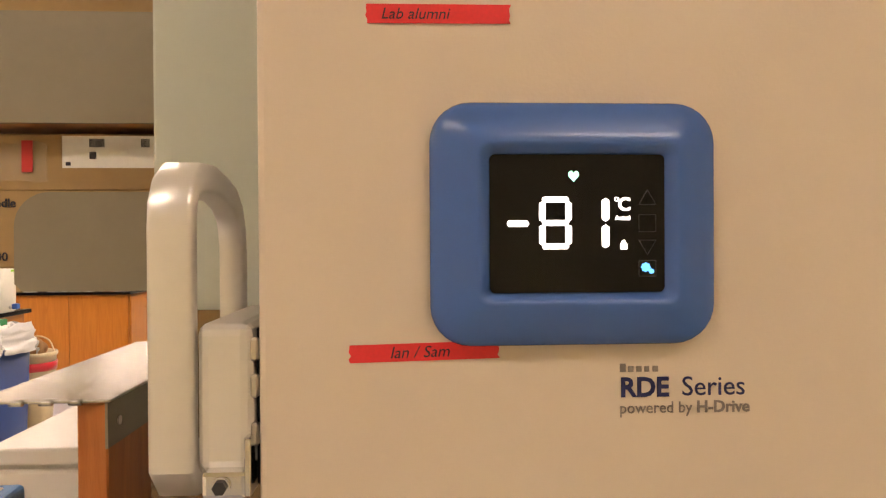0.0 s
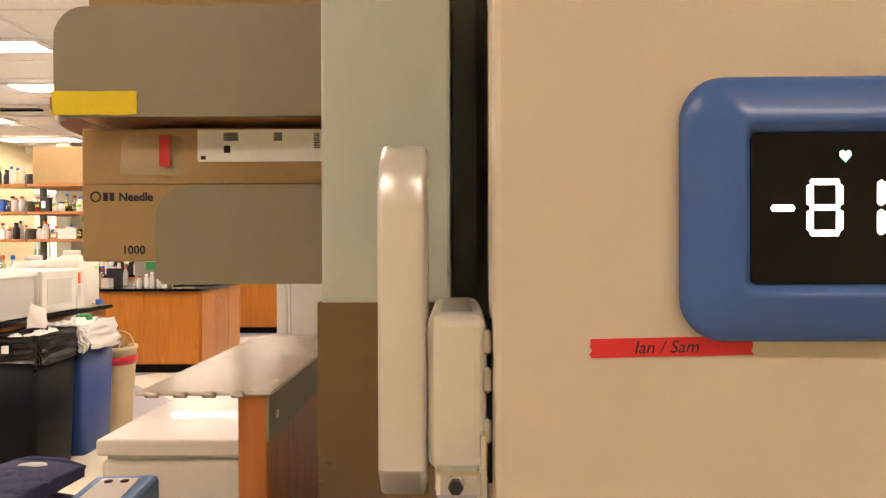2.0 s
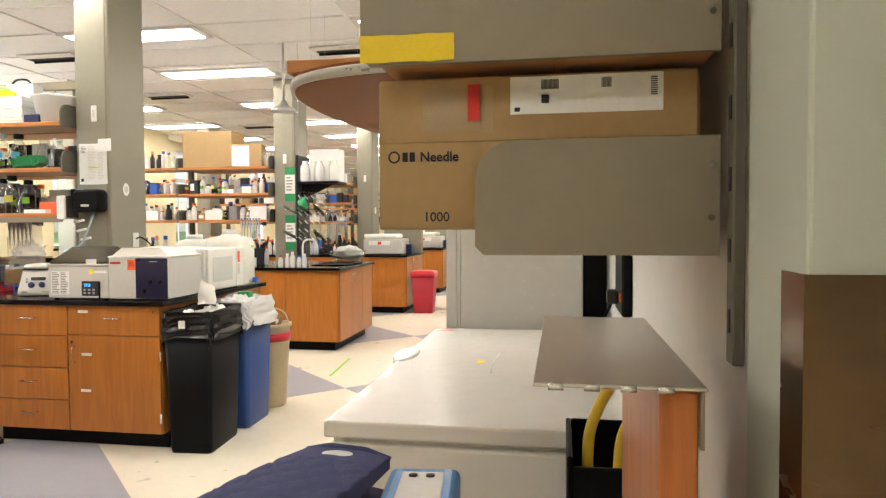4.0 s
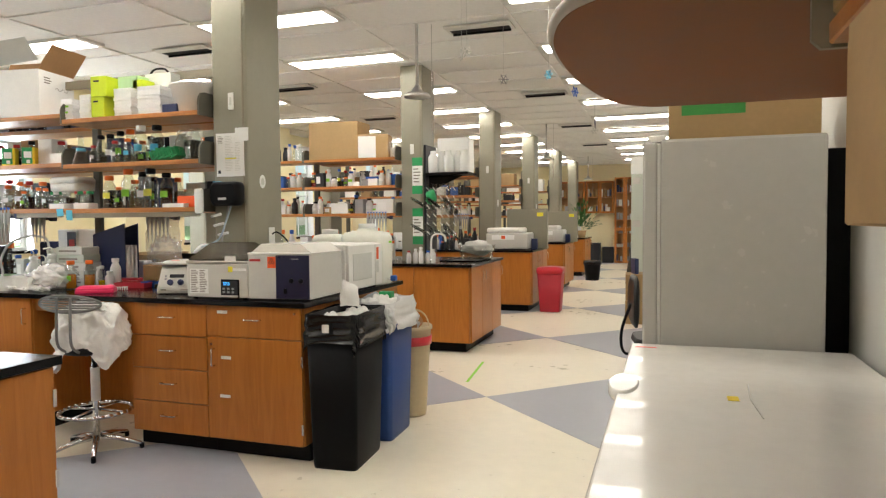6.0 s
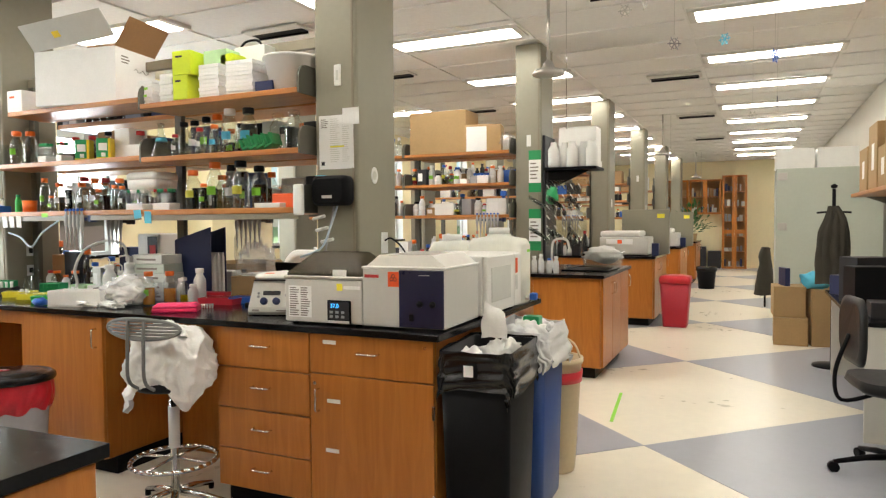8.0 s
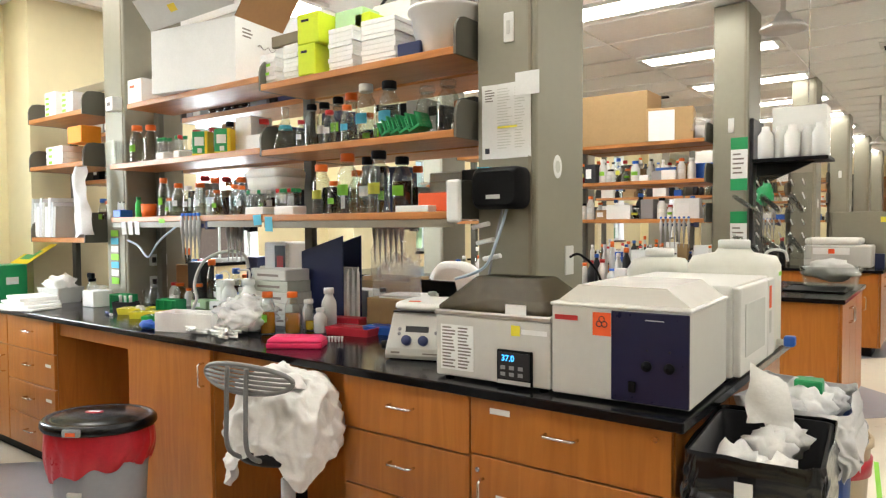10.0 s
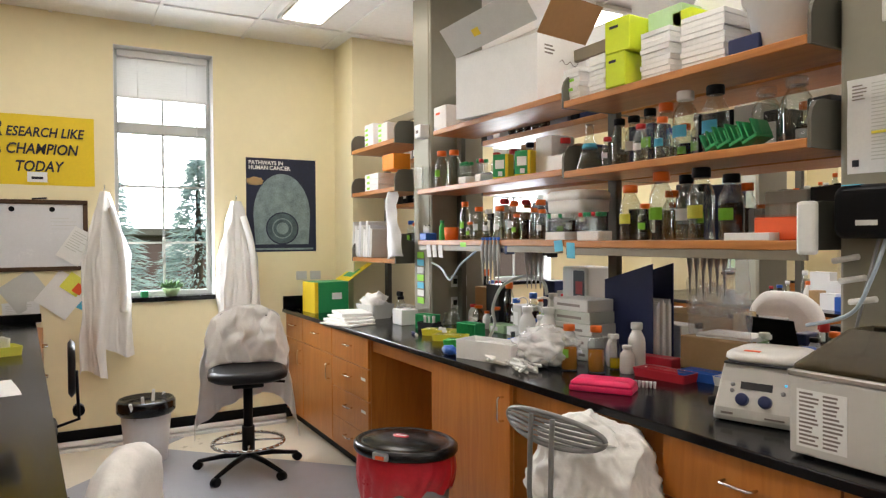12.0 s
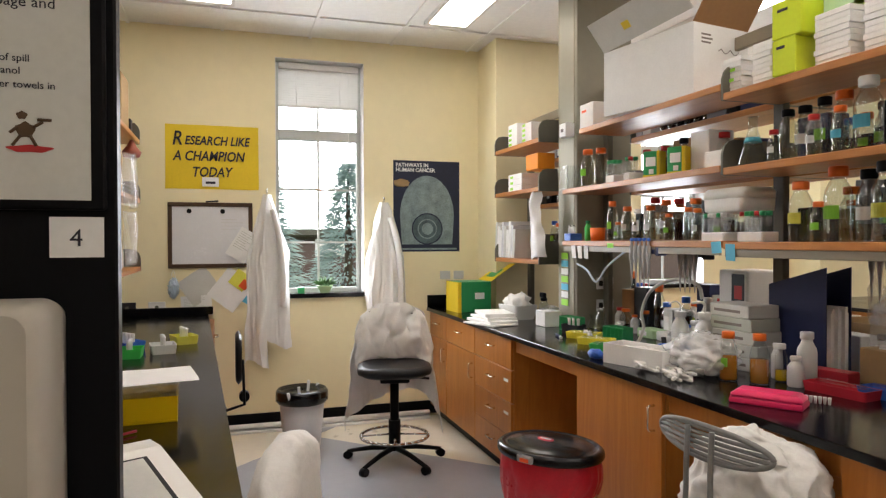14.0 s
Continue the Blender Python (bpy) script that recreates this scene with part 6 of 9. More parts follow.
# microwave and carboys at the bench end
mw = thing("microwave", "white microwave oven facing the aisle", "microwave", (-3.10, 4.42, TOP))
part("case", box(B(), (-0.22, 0, 0.01), (0.2, 0.52, 0.30), 0.006, 2), APPLW, mw)
part("door", box(B(), (0.2005, 0.005, 0.015), (0.225, 0.40, 0.295), 0.006, 2), APPLW, mw)
part("window", box(B(), (0.2255, 0.06, 0.07), (0.228, 0.34, 0.24), 0.001), PAPERG, mw, "grey perforated window")
part("control_panel", box(B(), (0.2005, 0.405, 0.015), (0.225, 0.515, 0.295), 0.006, 2), APPLW, mw)
part("red_notice", box(B(), (0.2255, 0.42, 0.19), (0.2265, 0.455, 0.27)), LABELO, mw)
part("notice", box(B(), (0.2255, 0.42, 0.10), (0.2265, 0.455, 0.18)), PAPERG, mw)
part("base", box(B(), (-0.2, 0.02, 0), (0.18, 0.5, 0.0105)), DKGREY, mw)


def carboy(x, y, turn):
    t = thing("carboy", "large translucent white carboy with a blue tap", "carboy", (x, y, TOP), turn, "carboys")
    part("body", loft(B(), [[(u, v, z) for u, v in rounded(w, d, 0.05, 4)] for w, d, z in ((0.30, 0.22, 0.0), (0.32, 0.24, 0.012), (0.32, 0.24, 0.33), (0.29, 0.21, 0.365), (0.14, 0.13, 0.38), (0.12, 0.12, 0.395))]), CARBOY, t)
    part("cap", lathe(B(), [(0, 0.43), (0.055, 0.43), (0.06, 0.425), (0.06, 0.3955), (0, 0.3955)], seg=20), PLASTW, t)
    tp = part("tap", rod(B(), (0.1595, 0, 0.035), (0.21, 0, 0.035), 0.012, 12), PLASTW, t)
    part("tap_handle", box(B(), (0.185, -0.022, 0.022), (0.225, 0.022, 0.062), 0.008, 2), BLUEP, tp)
    part("marker", box(B(), (0.1602, 0.02, 0.29), (0.1612, 0.07, 0.305)), LABELG, t)


carboy(-3.05, 5.07, 0)
cb2 = thing("carboy", "translucent white jug with a round cap behind others", "carboy", (-3.36, 5.10, TOP), 10, "carboys")
part("body", loft(B(), [[(u, v, z) for u, v in rounded(w, d, 0.05, 4)] for w, d, z in ((0.24, 0.22, 0.0), (0.25, 0.24, 0.012), (0.25, 0.24, 0.30), (0.2, 0.2, 0.345), (0.11, 0.11, 0.355))]), CARBOY, cb2)
part("cap", lathe(B(), [(0, 0.39), (0.055, 0.39), (0.06, 0.385), (0.06, 0.3555), (0, 0.3555)], seg=20), PLASTW, cb2)
part("label", box(B(), (-0.03, -0.123, 0.24), (0.03, -0.1205, 0.29)), BLUEP, cb2)
# notices and dispenser on the column
nt = thing("notice_sheet", "white printed notice with a yellow line taped on a column", "notice", (-3.70, 4.3985, 1.66))
part("sheet", cloth(B(), lambda a, b: (-0.11 + 0.215 * a, -0.002 - 0.006 * a * b, 0.28 * b), 6, 8, 0.0008, 0.002, 12), PAPER, nt)
part("print", line_bars(B(), -0.09, -0.045, 0.26, 5, 0.010, 0.004, -0.011), INKGREY, nt)
part("print", line_bars(B(), -0.035, 0.03, 0.26, 22, 0.0105, 0.003, -0.011, seed=3), PAPERG, nt)
part("print", line_bars(B(), 0.04, 0.085, 0.26, 22, 0.0105, 0.003, -0.011, seed=5), PAPERG, nt)
part("highlight", box(B(), (-0.035, -0.0118, 0.112), (0.05, -0.0112, 0.12)), YELPLAST, nt)
part("stamp", box(B(), (-0.09, -0.0118, 0.02), (-0.07, -0.0112, 0.04)), INK, nt)
n2 = thing("notice_sheet", "small white card taped over the edge of a notice", "notice", (-3.61, 4.39, 1.885))
part("sheet", box(B(), (-0.045, -0.006, 0), (0.055, -0.005, 0.085)), PAPER, n2)
ds = thing("towel_dispenser", "black paper towel dispenser fixed on a column", "dispenser", (-3.70, 4.3985, 1.475))
part("case", loft(B(), [[(u, y, 0.07 + v) for u, v in rounded(w, h, 0.03, 4)] for w, h, y in ((0.20, 0.14, 0), (0.215, 0.155, -0.02), (0.215, 0.155, -0.07), (0.18, 0.12, -0.10))]), BLACK, ds)
part("slot_label", box(B(), (-0.03, -0.1015, 0.03), (0.03, -0.1003, 0.045)), PAPERG, ds)
part("blue_tag", box(B(), (-0.08, -0.085, 0.146), (-0.03, -0.03, 0.149)), CYAN, ds)
wd_ = thing("soap_dispenser", "white wall soap dispenser beside a column", "dispenser", (-3.845, 4.27, 1.42))
part("case", box(B(), (-0.04, -0.012, 0), (0.022, 0.012, 0.16), 0.01, 2), PLASTW, wd_)
sw = thing("card_slot", "white rectangular switch plate on a column", "switch", (-3.69, 4.3995, 2.09))
part("plate", box(B(), (-0.022, -0.006, 0), (0.022, 0, 0.11), 0.003), PLASTW, sw)
part("rocker", box(B(), (-0.008, -0.009, 0.03), (0.008, -0.0062, 0.08), 0.002), PAPERG, sw)
rs = thing("round_sticker", "round white sticker on the side of a column", "sticker", (-3.5745, 4.565, 1.632))
part("disc", loft(B(), [[(x, 0.035 * math.cos(a), 0.045 * math.sin(a)) for a in [2 * math.pi * k / 24 for k in range(24)]] for x in (0.0, 0.001)], smooth=False), PAPER, rs)
part("symbol", loft(B(), [[(x, 0.02 * math.cos(a), 0.024 * math.sin(a)) for a in [2 * math.pi * k / 16 for k in range(16)]] for x in (0.0012, 0.0016)], smooth=False), PAPERG, rs)
ol = thing("wall_socket", "white wall socket with a black plug on a column", "socket", (-3.5745, 4.66, 1.27))
part("plate", box(B(), (0, -0.035, -0.06), (0.006, 0.035, 0.055), 0.002), PLASTW, ol)
part("cable", tube(B(), curve_pts([(0.006, 0.0, 0.01), (0.05, 0.0, 0.02), (0.10, 0.05, -0.05), (0.13, 0.1, -0.2), (0.14, 0.14, -0.35)], 6), 0.005, 8), BLACK, ol)
cl = thing("tube_clamp", "white plastic valve clamps with blue tubing on a column", "clamp", (-3.80, 4.39, 1.30))
for z, dx in ((0.10, 0.0), (0.04, 0.02), (-0.02, 0.05)):
    part("valve", rod(B(), (dx - 0.03, -0.03, z), (dx + 0.05, -0.04, z + 0.015), 0.009, 10), PLASTW, cl)
part("tubing", tube(B(), curve_pts([(0.12, -0.02, 0.18), (0.10, -0.06, 0.06), (0.04, -0.06, -0.05), (-0.1, -0.05, -0.10)], 7), 0.006, 8), TUBING, cl)
part("tubing", tube(B(), curve_pts([(0.10, -0.02, 0.18), (0.06, -0.03, 0.0), (0.02, -0.02, -0.18), (0.02, -0.02, -0.375)], 7), 0.005, 8), BINGREY, cl)


# ---- worktop clutter on the first bench ----
def tray(name, x, y, z, w, d, h, m, label, turn=0, group="", cat="tray"):
    t = thing(name, label, cat, (x, y, z), turn, group)
    part("tray", loft(B(), [[(u, v, zz) for u, v in rounded(ww, dd, 0.008, 3)] for ww, dd, zz in ((w * 0.95, d * 0.9, 0), (w, d, h), (w * 0.97, d * 0.95, h), (w * 0.92, d * 0.86, h * 0.3))], smooth=False), m, t)
    return t


t = thing("tube_box", "bright pink plastic tube box with ridged lid on the worktop", "box", (-4.50, 4.06, TOP), 33)
part("base", box(B(), (-0.115, -0.055, 0), (0.115, 0.055, 0.022), 0.006, 2), PINK, t)
part("lid", loft(B(), [[(u, v, z) for u, v in rounded(w, d, 0.012, 3)] for w, d, z in ((0.225, 0.105, 0.0225), (0.225, 0.105, 0.032), (0.19, 0.075, 0.046))]), PINK, t)
t = thing("strip_rack", "row of white tube strips standing on the worktop", "tube rack", (-4.46, 4.21, TOP), 33)
for k in range(8):
    part("tube", lathe(B(), [(0, 0), (0.004, 0.002), (0.006, 0.02), (0.006, 0.026), (0, 0.026)], (0.014 * k - 0.05, 0, 0), 8), PLASTW, t)
for x, y, lv in ((-4.86, 4.20, 0.85), (-4.765, 4.265, 0.8)):
    bottle(x, y, TOP, 0.195, 0.036, ORANGE, AMBER, lv, LABELG if lv > 0.82 else None, GLASS, "glass bottle of amber liquid with an orange cap on the worktop")
bottle(-4.72, 4.45, TOP, 0.20, 0.036, PLASTW, None, 0, None, PLASTT, "white plastic bottle with a white cap on the worktop")
bottle(-4.69, 4.365, TOP, 0.115, 0.03, PLASTW, None, 0, None, PLASTT, "short white plastic jar on the worktop")
bottle(-4.775, 4.38, TOP, 0.15, 0.024, PLASTW, YELACR, 0.5, None, CLEAR, "small bottle of yellow liquid on the worktop")
bottle(-4.84, 4.42, TOP, 0.14, 0.022, PLASTW, None, 0, None, PLASTT, "slim white bottle on the worktop")
for x, y, m, lb in ((-4.53, 4.41, REDP, "red"), (-4.40, 4.52, BLUEP, "blue"), (-4.24, 4.53, PLASTW, "white")):
    t = tray("tip_box", x, y, TOP, 0.24, 0.10, 0.035, m, lb + " plastic tube rack with strips on the worktop", 8, "tube racks", "rack")
    part("strip", box(B(), (-0.09, -0.012, 0.0355), (0.09, 0.006, 0.048), 0.002), CLEAR, t)
t = thing("open_box", "open white cardboard tray holding paper wipes", "box", (-5.24, 4.06, TOP), 18)
for a, b in (((-0.16, -0.07, 0), (0.16, 0.07, 0.006)), ((-0.16, -0.07, 0.006), (0.16, -0.064, 0.09)), ((-0.16, 0.064, 0.006), (0.16, 0.07, 0.09)), ((-0.16, -0.064, 0.006), (-0.154, 0.064, 0.09)), ((0.154, -0.064, 0.006), (0.16, 0.064, 0.09))):
    part("side", box(B(), a, b, 0.001), PAPER, t)
part("wipe", blob(B(), (0, 0, 0.05), (0.13, 0.05, 0.03), 0.5, 6, 4, 2.0), CLOTH, t)
t = thing("plastic_bag", "crumpled clear bag of white cotton swabs on the worktop", "bag", (-5.02, 4.14, TOP))
part("bag", blob(B(), (0.02, 0.05, 0.085), (0.15, 0.12, 0.085), 0.28, 3.2, 5, 5.0), BAGWIPE, t)
rnd = random.Random(5)
for k in range(26):
    a = rnd.uniform(-0.5, 0.5) - 0.4
    x, y = rnd.uniform(-0.17, 0.12), rnd.uniform(-0.15, -0.04)
    part("swab", box(B(), (-0.06, -0.007, 0), (0.06, 0.007, 0.012), 0.003), CLOTH, t).matrix_local = pose(x, y, 0.004 + 0.009 * (k % 3), 0, 0, math.degrees(a))
part("filling", blob(B(), (0.02, 0.04, 0.05), (0.1, 0.085, 0.048), 0.35, 4, 3, 8.0), CLOTH, t)
t = bottle(-5.20, 4.36, TOP, 0.23, 0.045, PLASTW, None, 0, None, PLASTT, "tall white plastic dispensing bottle with a pump on the worktop")
part("pump", tube(B(), curve_pts([(0, 0, 0.23), (0, 0, 0.265), (-0.015, -0.01, 0.275), (-0.05, -0.03, 0.268)], 5), 0.006, 8), PLASTW, t)
bottle(-5.12, 4.28, TOP, 0.16, 0.042, PLASTT, None, 0, None, PLASTT, "squat translucent plastic jar on the worktop")
t = thing("rubber_glove", "crumpled purple rubber glove at the worktop edge", "glove", (-5.46, 3.96, TOP))
part("glove", blob(B(), (0, 0, 0.022), (0.05, 0.03, 0.022), 0.5, 5, 3, 1.0), BLUEP, t)
for x, y, h in ((-5.451, 4.42, 0.21), (-5.375, 4.45, 0.17), (-5.224, 4.40, 0.13)):
    t = bottle(x, y, TOP, h, 0.042 if h > 0.2 else 0.035, PLASTW, None, 0, None, PLASTT, "white plastic wash bottle with a pump on the worktop")
    part("spout", tube(B(), curve_pts([(0, 0, h), (0, 0, h + 0.03), (-0.02, -0.01, h + 0.045), (-0.06, -0.02, h + 0.03)], 5), 0.004, 8), PLASTW, t)
for k, (px, m, lb) in enumerate(((850, YELPLAST, "yellow"), (873, YELPLAST, "yellow"), (898, BRGREEN, "bright green"))):
    x = (-6.068, -5.848, -5.633)[k]
    t = tray("strip_box", x, 4.24 - 0.05 * k, TOP, 0.19, 0.10, 0.035, m, lb + " plastic tube tray on the worktop", 38, "strip boxes")
    part("tube_strip", box(B(), (-0.08, -0.035, 0.03), (0.08, 0.035, 0.04), 0.004), CLEAR, t)
for x in (-6.359, -5.847):
    t = thing("tube_rack", "green wire tube rack on the worktop", "tube rack", (x, 4.32, TOP), 12, "green racks")
    for a, b in (((-0.075, -0.04, 0.0), (0.075, 0.04, 0.006)), ((-0.075, -0.04, 0.085), (0.075, -0.034, 0.09)), ((-0.075, 0.034, 0.085), (0.075, 0.04, 0.09))):
        part("deck", box(B(), a, b, 0.001), GREENC, t)
    for k in range(6):
        part("upright", box(B(), (-0.075 + 0.029 * k, -0.04, 0.006), (-0.071 + 0.029 * k, 0.04, 0.09), 0.001), GREENC, t)
flask(-6.090, 4.30, TOP, 0.13, 0.04)
bottle(-6.088, 4.36, TOP, 0.17, 0.03, CLEAR, LIQUID, 0.3)
bottle(-6.050, 4.24, TOP, 0.06, 0.014, BLACK, None, 0, None, PLASTT, "tiny vial on the worktop")
bottle(-5.969, 4.22, TOP, 0.055, 0.014, PLASTW, None, 0, None, PLASTT, "tiny vial on the worktop")
t = thing("marker_pen", "dark marker pen lying on the worktop", "pen", (-6.149, 4.12, TOP + 0.008), -15)
part("barrel", rod(B(), (-0.06, 0, 0), (0.04, 0, 0), 0.0075, 10), INKNAVY, t)
part("cap", rod(B(), (0.0405, 0, 0), (0.075, 0, 0), 0.008, 10), PLASTW, t)
for k in range(4):
    t = thing("paper_stack", "loose white papers lying on the worktop", "papers", (-6.98 + 0.05 * k, 4.06 - 0.03 * k, TOP + (0.045, 0.03, 0.012, 0.001)[k]), -8 + 9 * k, "loose papers")
    part("sheet", box(B(), (-0.16, -0.105, 0), (0.16, 0.105, (0.022, 0.015, 0.018, 0.011)[k]), 0.002), PAPER, t)
t = thing("wire_basket", "white basket of crumpled wipes and sachets", "basket", (-7.086, 4.28, TOP), 10)
part("basket", loft(B(), [[(u, v, z) for u, v in rounded(w, w * 0.8, 0.02, 3)] for w, z in ((0.20, 0), (0.24, 0.10), (0.235, 0.10), (0.19, 0.006))], smooth=False), PLASTT, t)
part("wipe", blob(B(), (0, 0, 0.10), (0.10, 0.08, 0.075), 0.5, 3.5, 3, 3.0), CLOTH, t)
t = carton("white_box", -6.639, 4.30, TOP, 0.14, 0.12, 0.10, PAPER, "white box with a glove on the worktop")
part("glove", blob(B(), (0.01, 0, 0.115), (0.06, 0.05, 0.018), 0.5, 4, 3, 4.0), BAGGY, t)
t = bottle(-6.992, 4.44, TOP, 0.15, 0.035, BLACK, DARKLIQ, 0.8, None, GLASS, "brown spray bottle with a black trigger head")
part("trigger", box(B(), (-0.05, -0.012, 0.15), (0.02, 0.012, 0.185), 0.006, 2), BLACK, t)
t = thing("specimen_box", "green and yellow cardboard box with its lid open", "box", (-7.70, 4.10, TOP), 94)
part("box_body", box(B(), (-0.11, -0.12, 0), (0.17, 0.12, 0.235), 0.003), GREENC, t)
part("yellow_side", box(B(), (-0.1135, -0.12, 0.0), (-0.1102, 0.12, 0.235)), YELLOW, t)
part("yellow_edge", box(B(), (-0.11, -0.1235, 0.0), (-0.085, -0.1202, 0.235)), YELLOW, t)
part("label", box(B(), (0.03, -0.1245, 0.10), (0.11, -0.1203, 0.15)), PAPER, t)
lid = part("lid", box(B(), (0, -0.12, 0), (0.25, 0.12, 0.004), 0.001), YELLOW, t, "yellow lid with a green panel")
lid.matrix_local = pose(0.172, 0, 0.236, 0, -32, 0)
lp = part("lid_panel", box(B(), (0.05, -0.07, 0.0045), (0.16, 0.07, 0.0055)), GREENC, lid)
t = thing("magazine_file", "navy slanted magazine file full of papers", "file", (-4.89, 4.64, TOP), 6)
part("side", prism(B(), [(-0.14, 0), (0.13, 0), (0.13, 0.445), (-0.14, 0.365)], -0.075, -0.071, "y"), NAVYPL, t)
part("side", prism(B(), [(-0.14, 0), (0.13, 0), (0.13, 0.445), (-0.14, 0.365)], 0.071, 0.075, "y"), NAVYPL, t)
part("back", box(B(), (-0.14, -0.07, 0), (-0.136, 0.07, 0.365)), NAVYPL, t)
part("base", box(B(), (-0.135, -0.07, 0), (0.13, 0.07, 0.004)), NAVYPL, t)
for k in range(9):
    part("sheet", box(B(), (-0.12, -0.06 + 0.014 * k, 0.005), (0.14 - 0.006 * (k % 3), -0.052 + 0.014 * k, 0.26 + 0.008 * (k % 4))), PAPER, t)
for k in range(5):
    t = carton("kit_box", -5.070, 4.46, TOP + 0.056 * k, 0.28 - 0.01 * k, 0.16, 0.055, PAPERG if k % 4 != 3 else PALEG, "grey-white kit box in a stack on the worktop", 12 - 3 * k, "kit boxes", None)
    part("print", box(B(), (-0.09, -0.0812, 0.02), (0.07, -0.0802, 0.032)), INKGREY, t)
carton("red_tray", -4.70, 4.56, TOP, 0.16, 0.08, 0.05, REDP, "red plastic rack before a file on the worktop", 12)
carton("card_box", -4.515, 4.70, TOP, 0.30, 0.10, 0.14, CARD, "brown cardboard box at the back of the worktop")
t = thing("plastic_bag", "clear plastic bag hanging below the shelf", "bag", (-4.454, 4.62, 1.06))
part("bag", cloth(B(), lambda a, b: (-0.13 + 0.26 * a + 0.06 * (1 - b) * (a - 0.5), 0.05 * math.sin(3 * a), 0.40 * b), 14, 14, 0.001, 0.03, 7), BAGGY, t)
t = thing("label_printer", "cream instrument with a small dark display", "instrument", (-5.56, 4.92, TOP))
part("case", box(B(), (-0.10, -0.10, 0), (0.11, 0.12, 0.40), 0.012, 2), APPLW, t)
part("display", box(B(), (0.0, -0.1025, 0.20), (0.09, -0.1003, 0.38)), DKGREY, t)
part("red_readout", box(B(), (0.02, -0.104, 0.25), (0.075, -0.1026, 0.32)), INKRED, t)
t = thing("laptop", "black open laptop on the far side of the bench", "laptop", (-4.52, 5.16, TOP), 176)
part("base", box(B(), (-0.17, -0.11, 0), (0.17, 0.11, 0.018), 0.003), BLACK, t)
lp = part("screen", box(B(), (-0.17, -0.004, 0), (0.17, 0.004, 0.20), 0.003), BLACK, t)
lp.matrix_local = pose(0, 0.112, 0.016, -16, 0, 0)
t = thing("cardboard_tray", "low brown cardboard box of bagged supplies behind the racks", "box", (-4.76, 4.98, TOP), 4)
for a, b in (((-0.16, -0.09, 0), (0.16, 0.09, 0.005)), ((-0.16, -0.09, 0.005), (0.16, -0.085, 0.20)), ((-0.16, 0.085, 0.005), (0.16, 0.09, 0.22)), ((-0.16, -0.085, 0.005), (-0.155, 0.085, 0.22)), ((0.155, -0.085, 0.005), (0.16, 0.085, 0.22))):
    part("side", box(B(), a, b, 0.001), CARD, t)
part("clear_bag", blob(B(), (0.02, 0, 0.20), (0.12, 0.07, 0.12), 0.6, 4.0, 4, 3.0), BAGGY, t)
for k in range(7):
    t = thing("paper_stack", "stack of loose journals and papers on the worktop", "papers", (-4.50 - 0.006 * (k % 3), 4.76 + 0.004 * k, TOP + 0.001 + 0.022 * k), 3 * k - 8, "journal stacks")
    part("sheet", box(B(), (-0.12, -0.09, 0), (0.12, 0.09, 0.0215), 0.003), (PAPER, PAPERG, PAPER, NAVYPL, PAPER, PALEGREEN, PAPER)[k], t)
for k, (x, y, m, nm) in enumerate(((-4.30, 4.72, GREENC, "green"), (-4.26, 4.86, CARD, "brown"), (-4.12, 4.78, NAVYPL, "navy"), (-3.98, 4.72, DKGREY, "dark grey"), (-4.02, 4.90, DKGREY, "dark grey"))):
    tray("sample_tray", x, y, TOP, 0.16, 0.11, 0.06 + 0.03 * (k % 3), m, nm + " sample tray among clutter behind the bench racks", 11 * k - 20, "sample trays")
t = thing("flexible_hose", "pale grey flexible hose looping up from the worktop", "hose", (-5.8, 4.45, TOP))
part("hose", tube(B(), curve_pts([(0.02, -0.05, 0.009), (0.0, 0.0, 0.08), (-0.017, 0.0, 0.172), (0.074, 0.0, 0.295), (0.243, 0.02, 0.357), (0.397, 0.03, 0.341), (0.422, 0.04, 0.27)], 7), 0.009, 10), PAPERG, t)
for k, (px_, pz) in enumerate(((-6.40, 1.16), (-6.40, 1.02))):
    t = thing("socket_plate", "grey socket plate with two outlets behind the bench", "socket", (-6.449, 4.60, pz), 0, "bench sockets")
    part("plate", box(B(), (0, -0.06, 0), (0.006, 0.06, 0.075), 0.002), BINLT, t)
    for dy in (-0.03, 0.03):
        part("outlet", box(B(), (0.0062, dy - 0.015, 0.02), (0.008, dy + 0.015, 0.055), 0.001), DKGREY, t)
for k, (tx, ty, tm, tn) in enumerate(((-6.02, 4.44, BLUEP, "blue"), (-5.60, 4.50, DKGREY, "dark grey"), (-5.42, 4.36, BLUEP, "blue"), (-6.30, 4.30, DKGREY, "dark grey"))):
    t = tray("tip_box", tx, ty, TOP, 0.13, 0.09, 0.05, tm, tn + " plastic tube rack among worktop clutter", 14 * k - 20, "tube racks", "rack")
    for i in range(3):
        part("tube", lathe(B(), [(0, 0.01), (0.008, 0.02), (0.009, 0.07), (0.011, 0.085), (0, 0.088)], (-0.035 + 0.035 * i, 0.0, 0), 10), PLASTT, t)
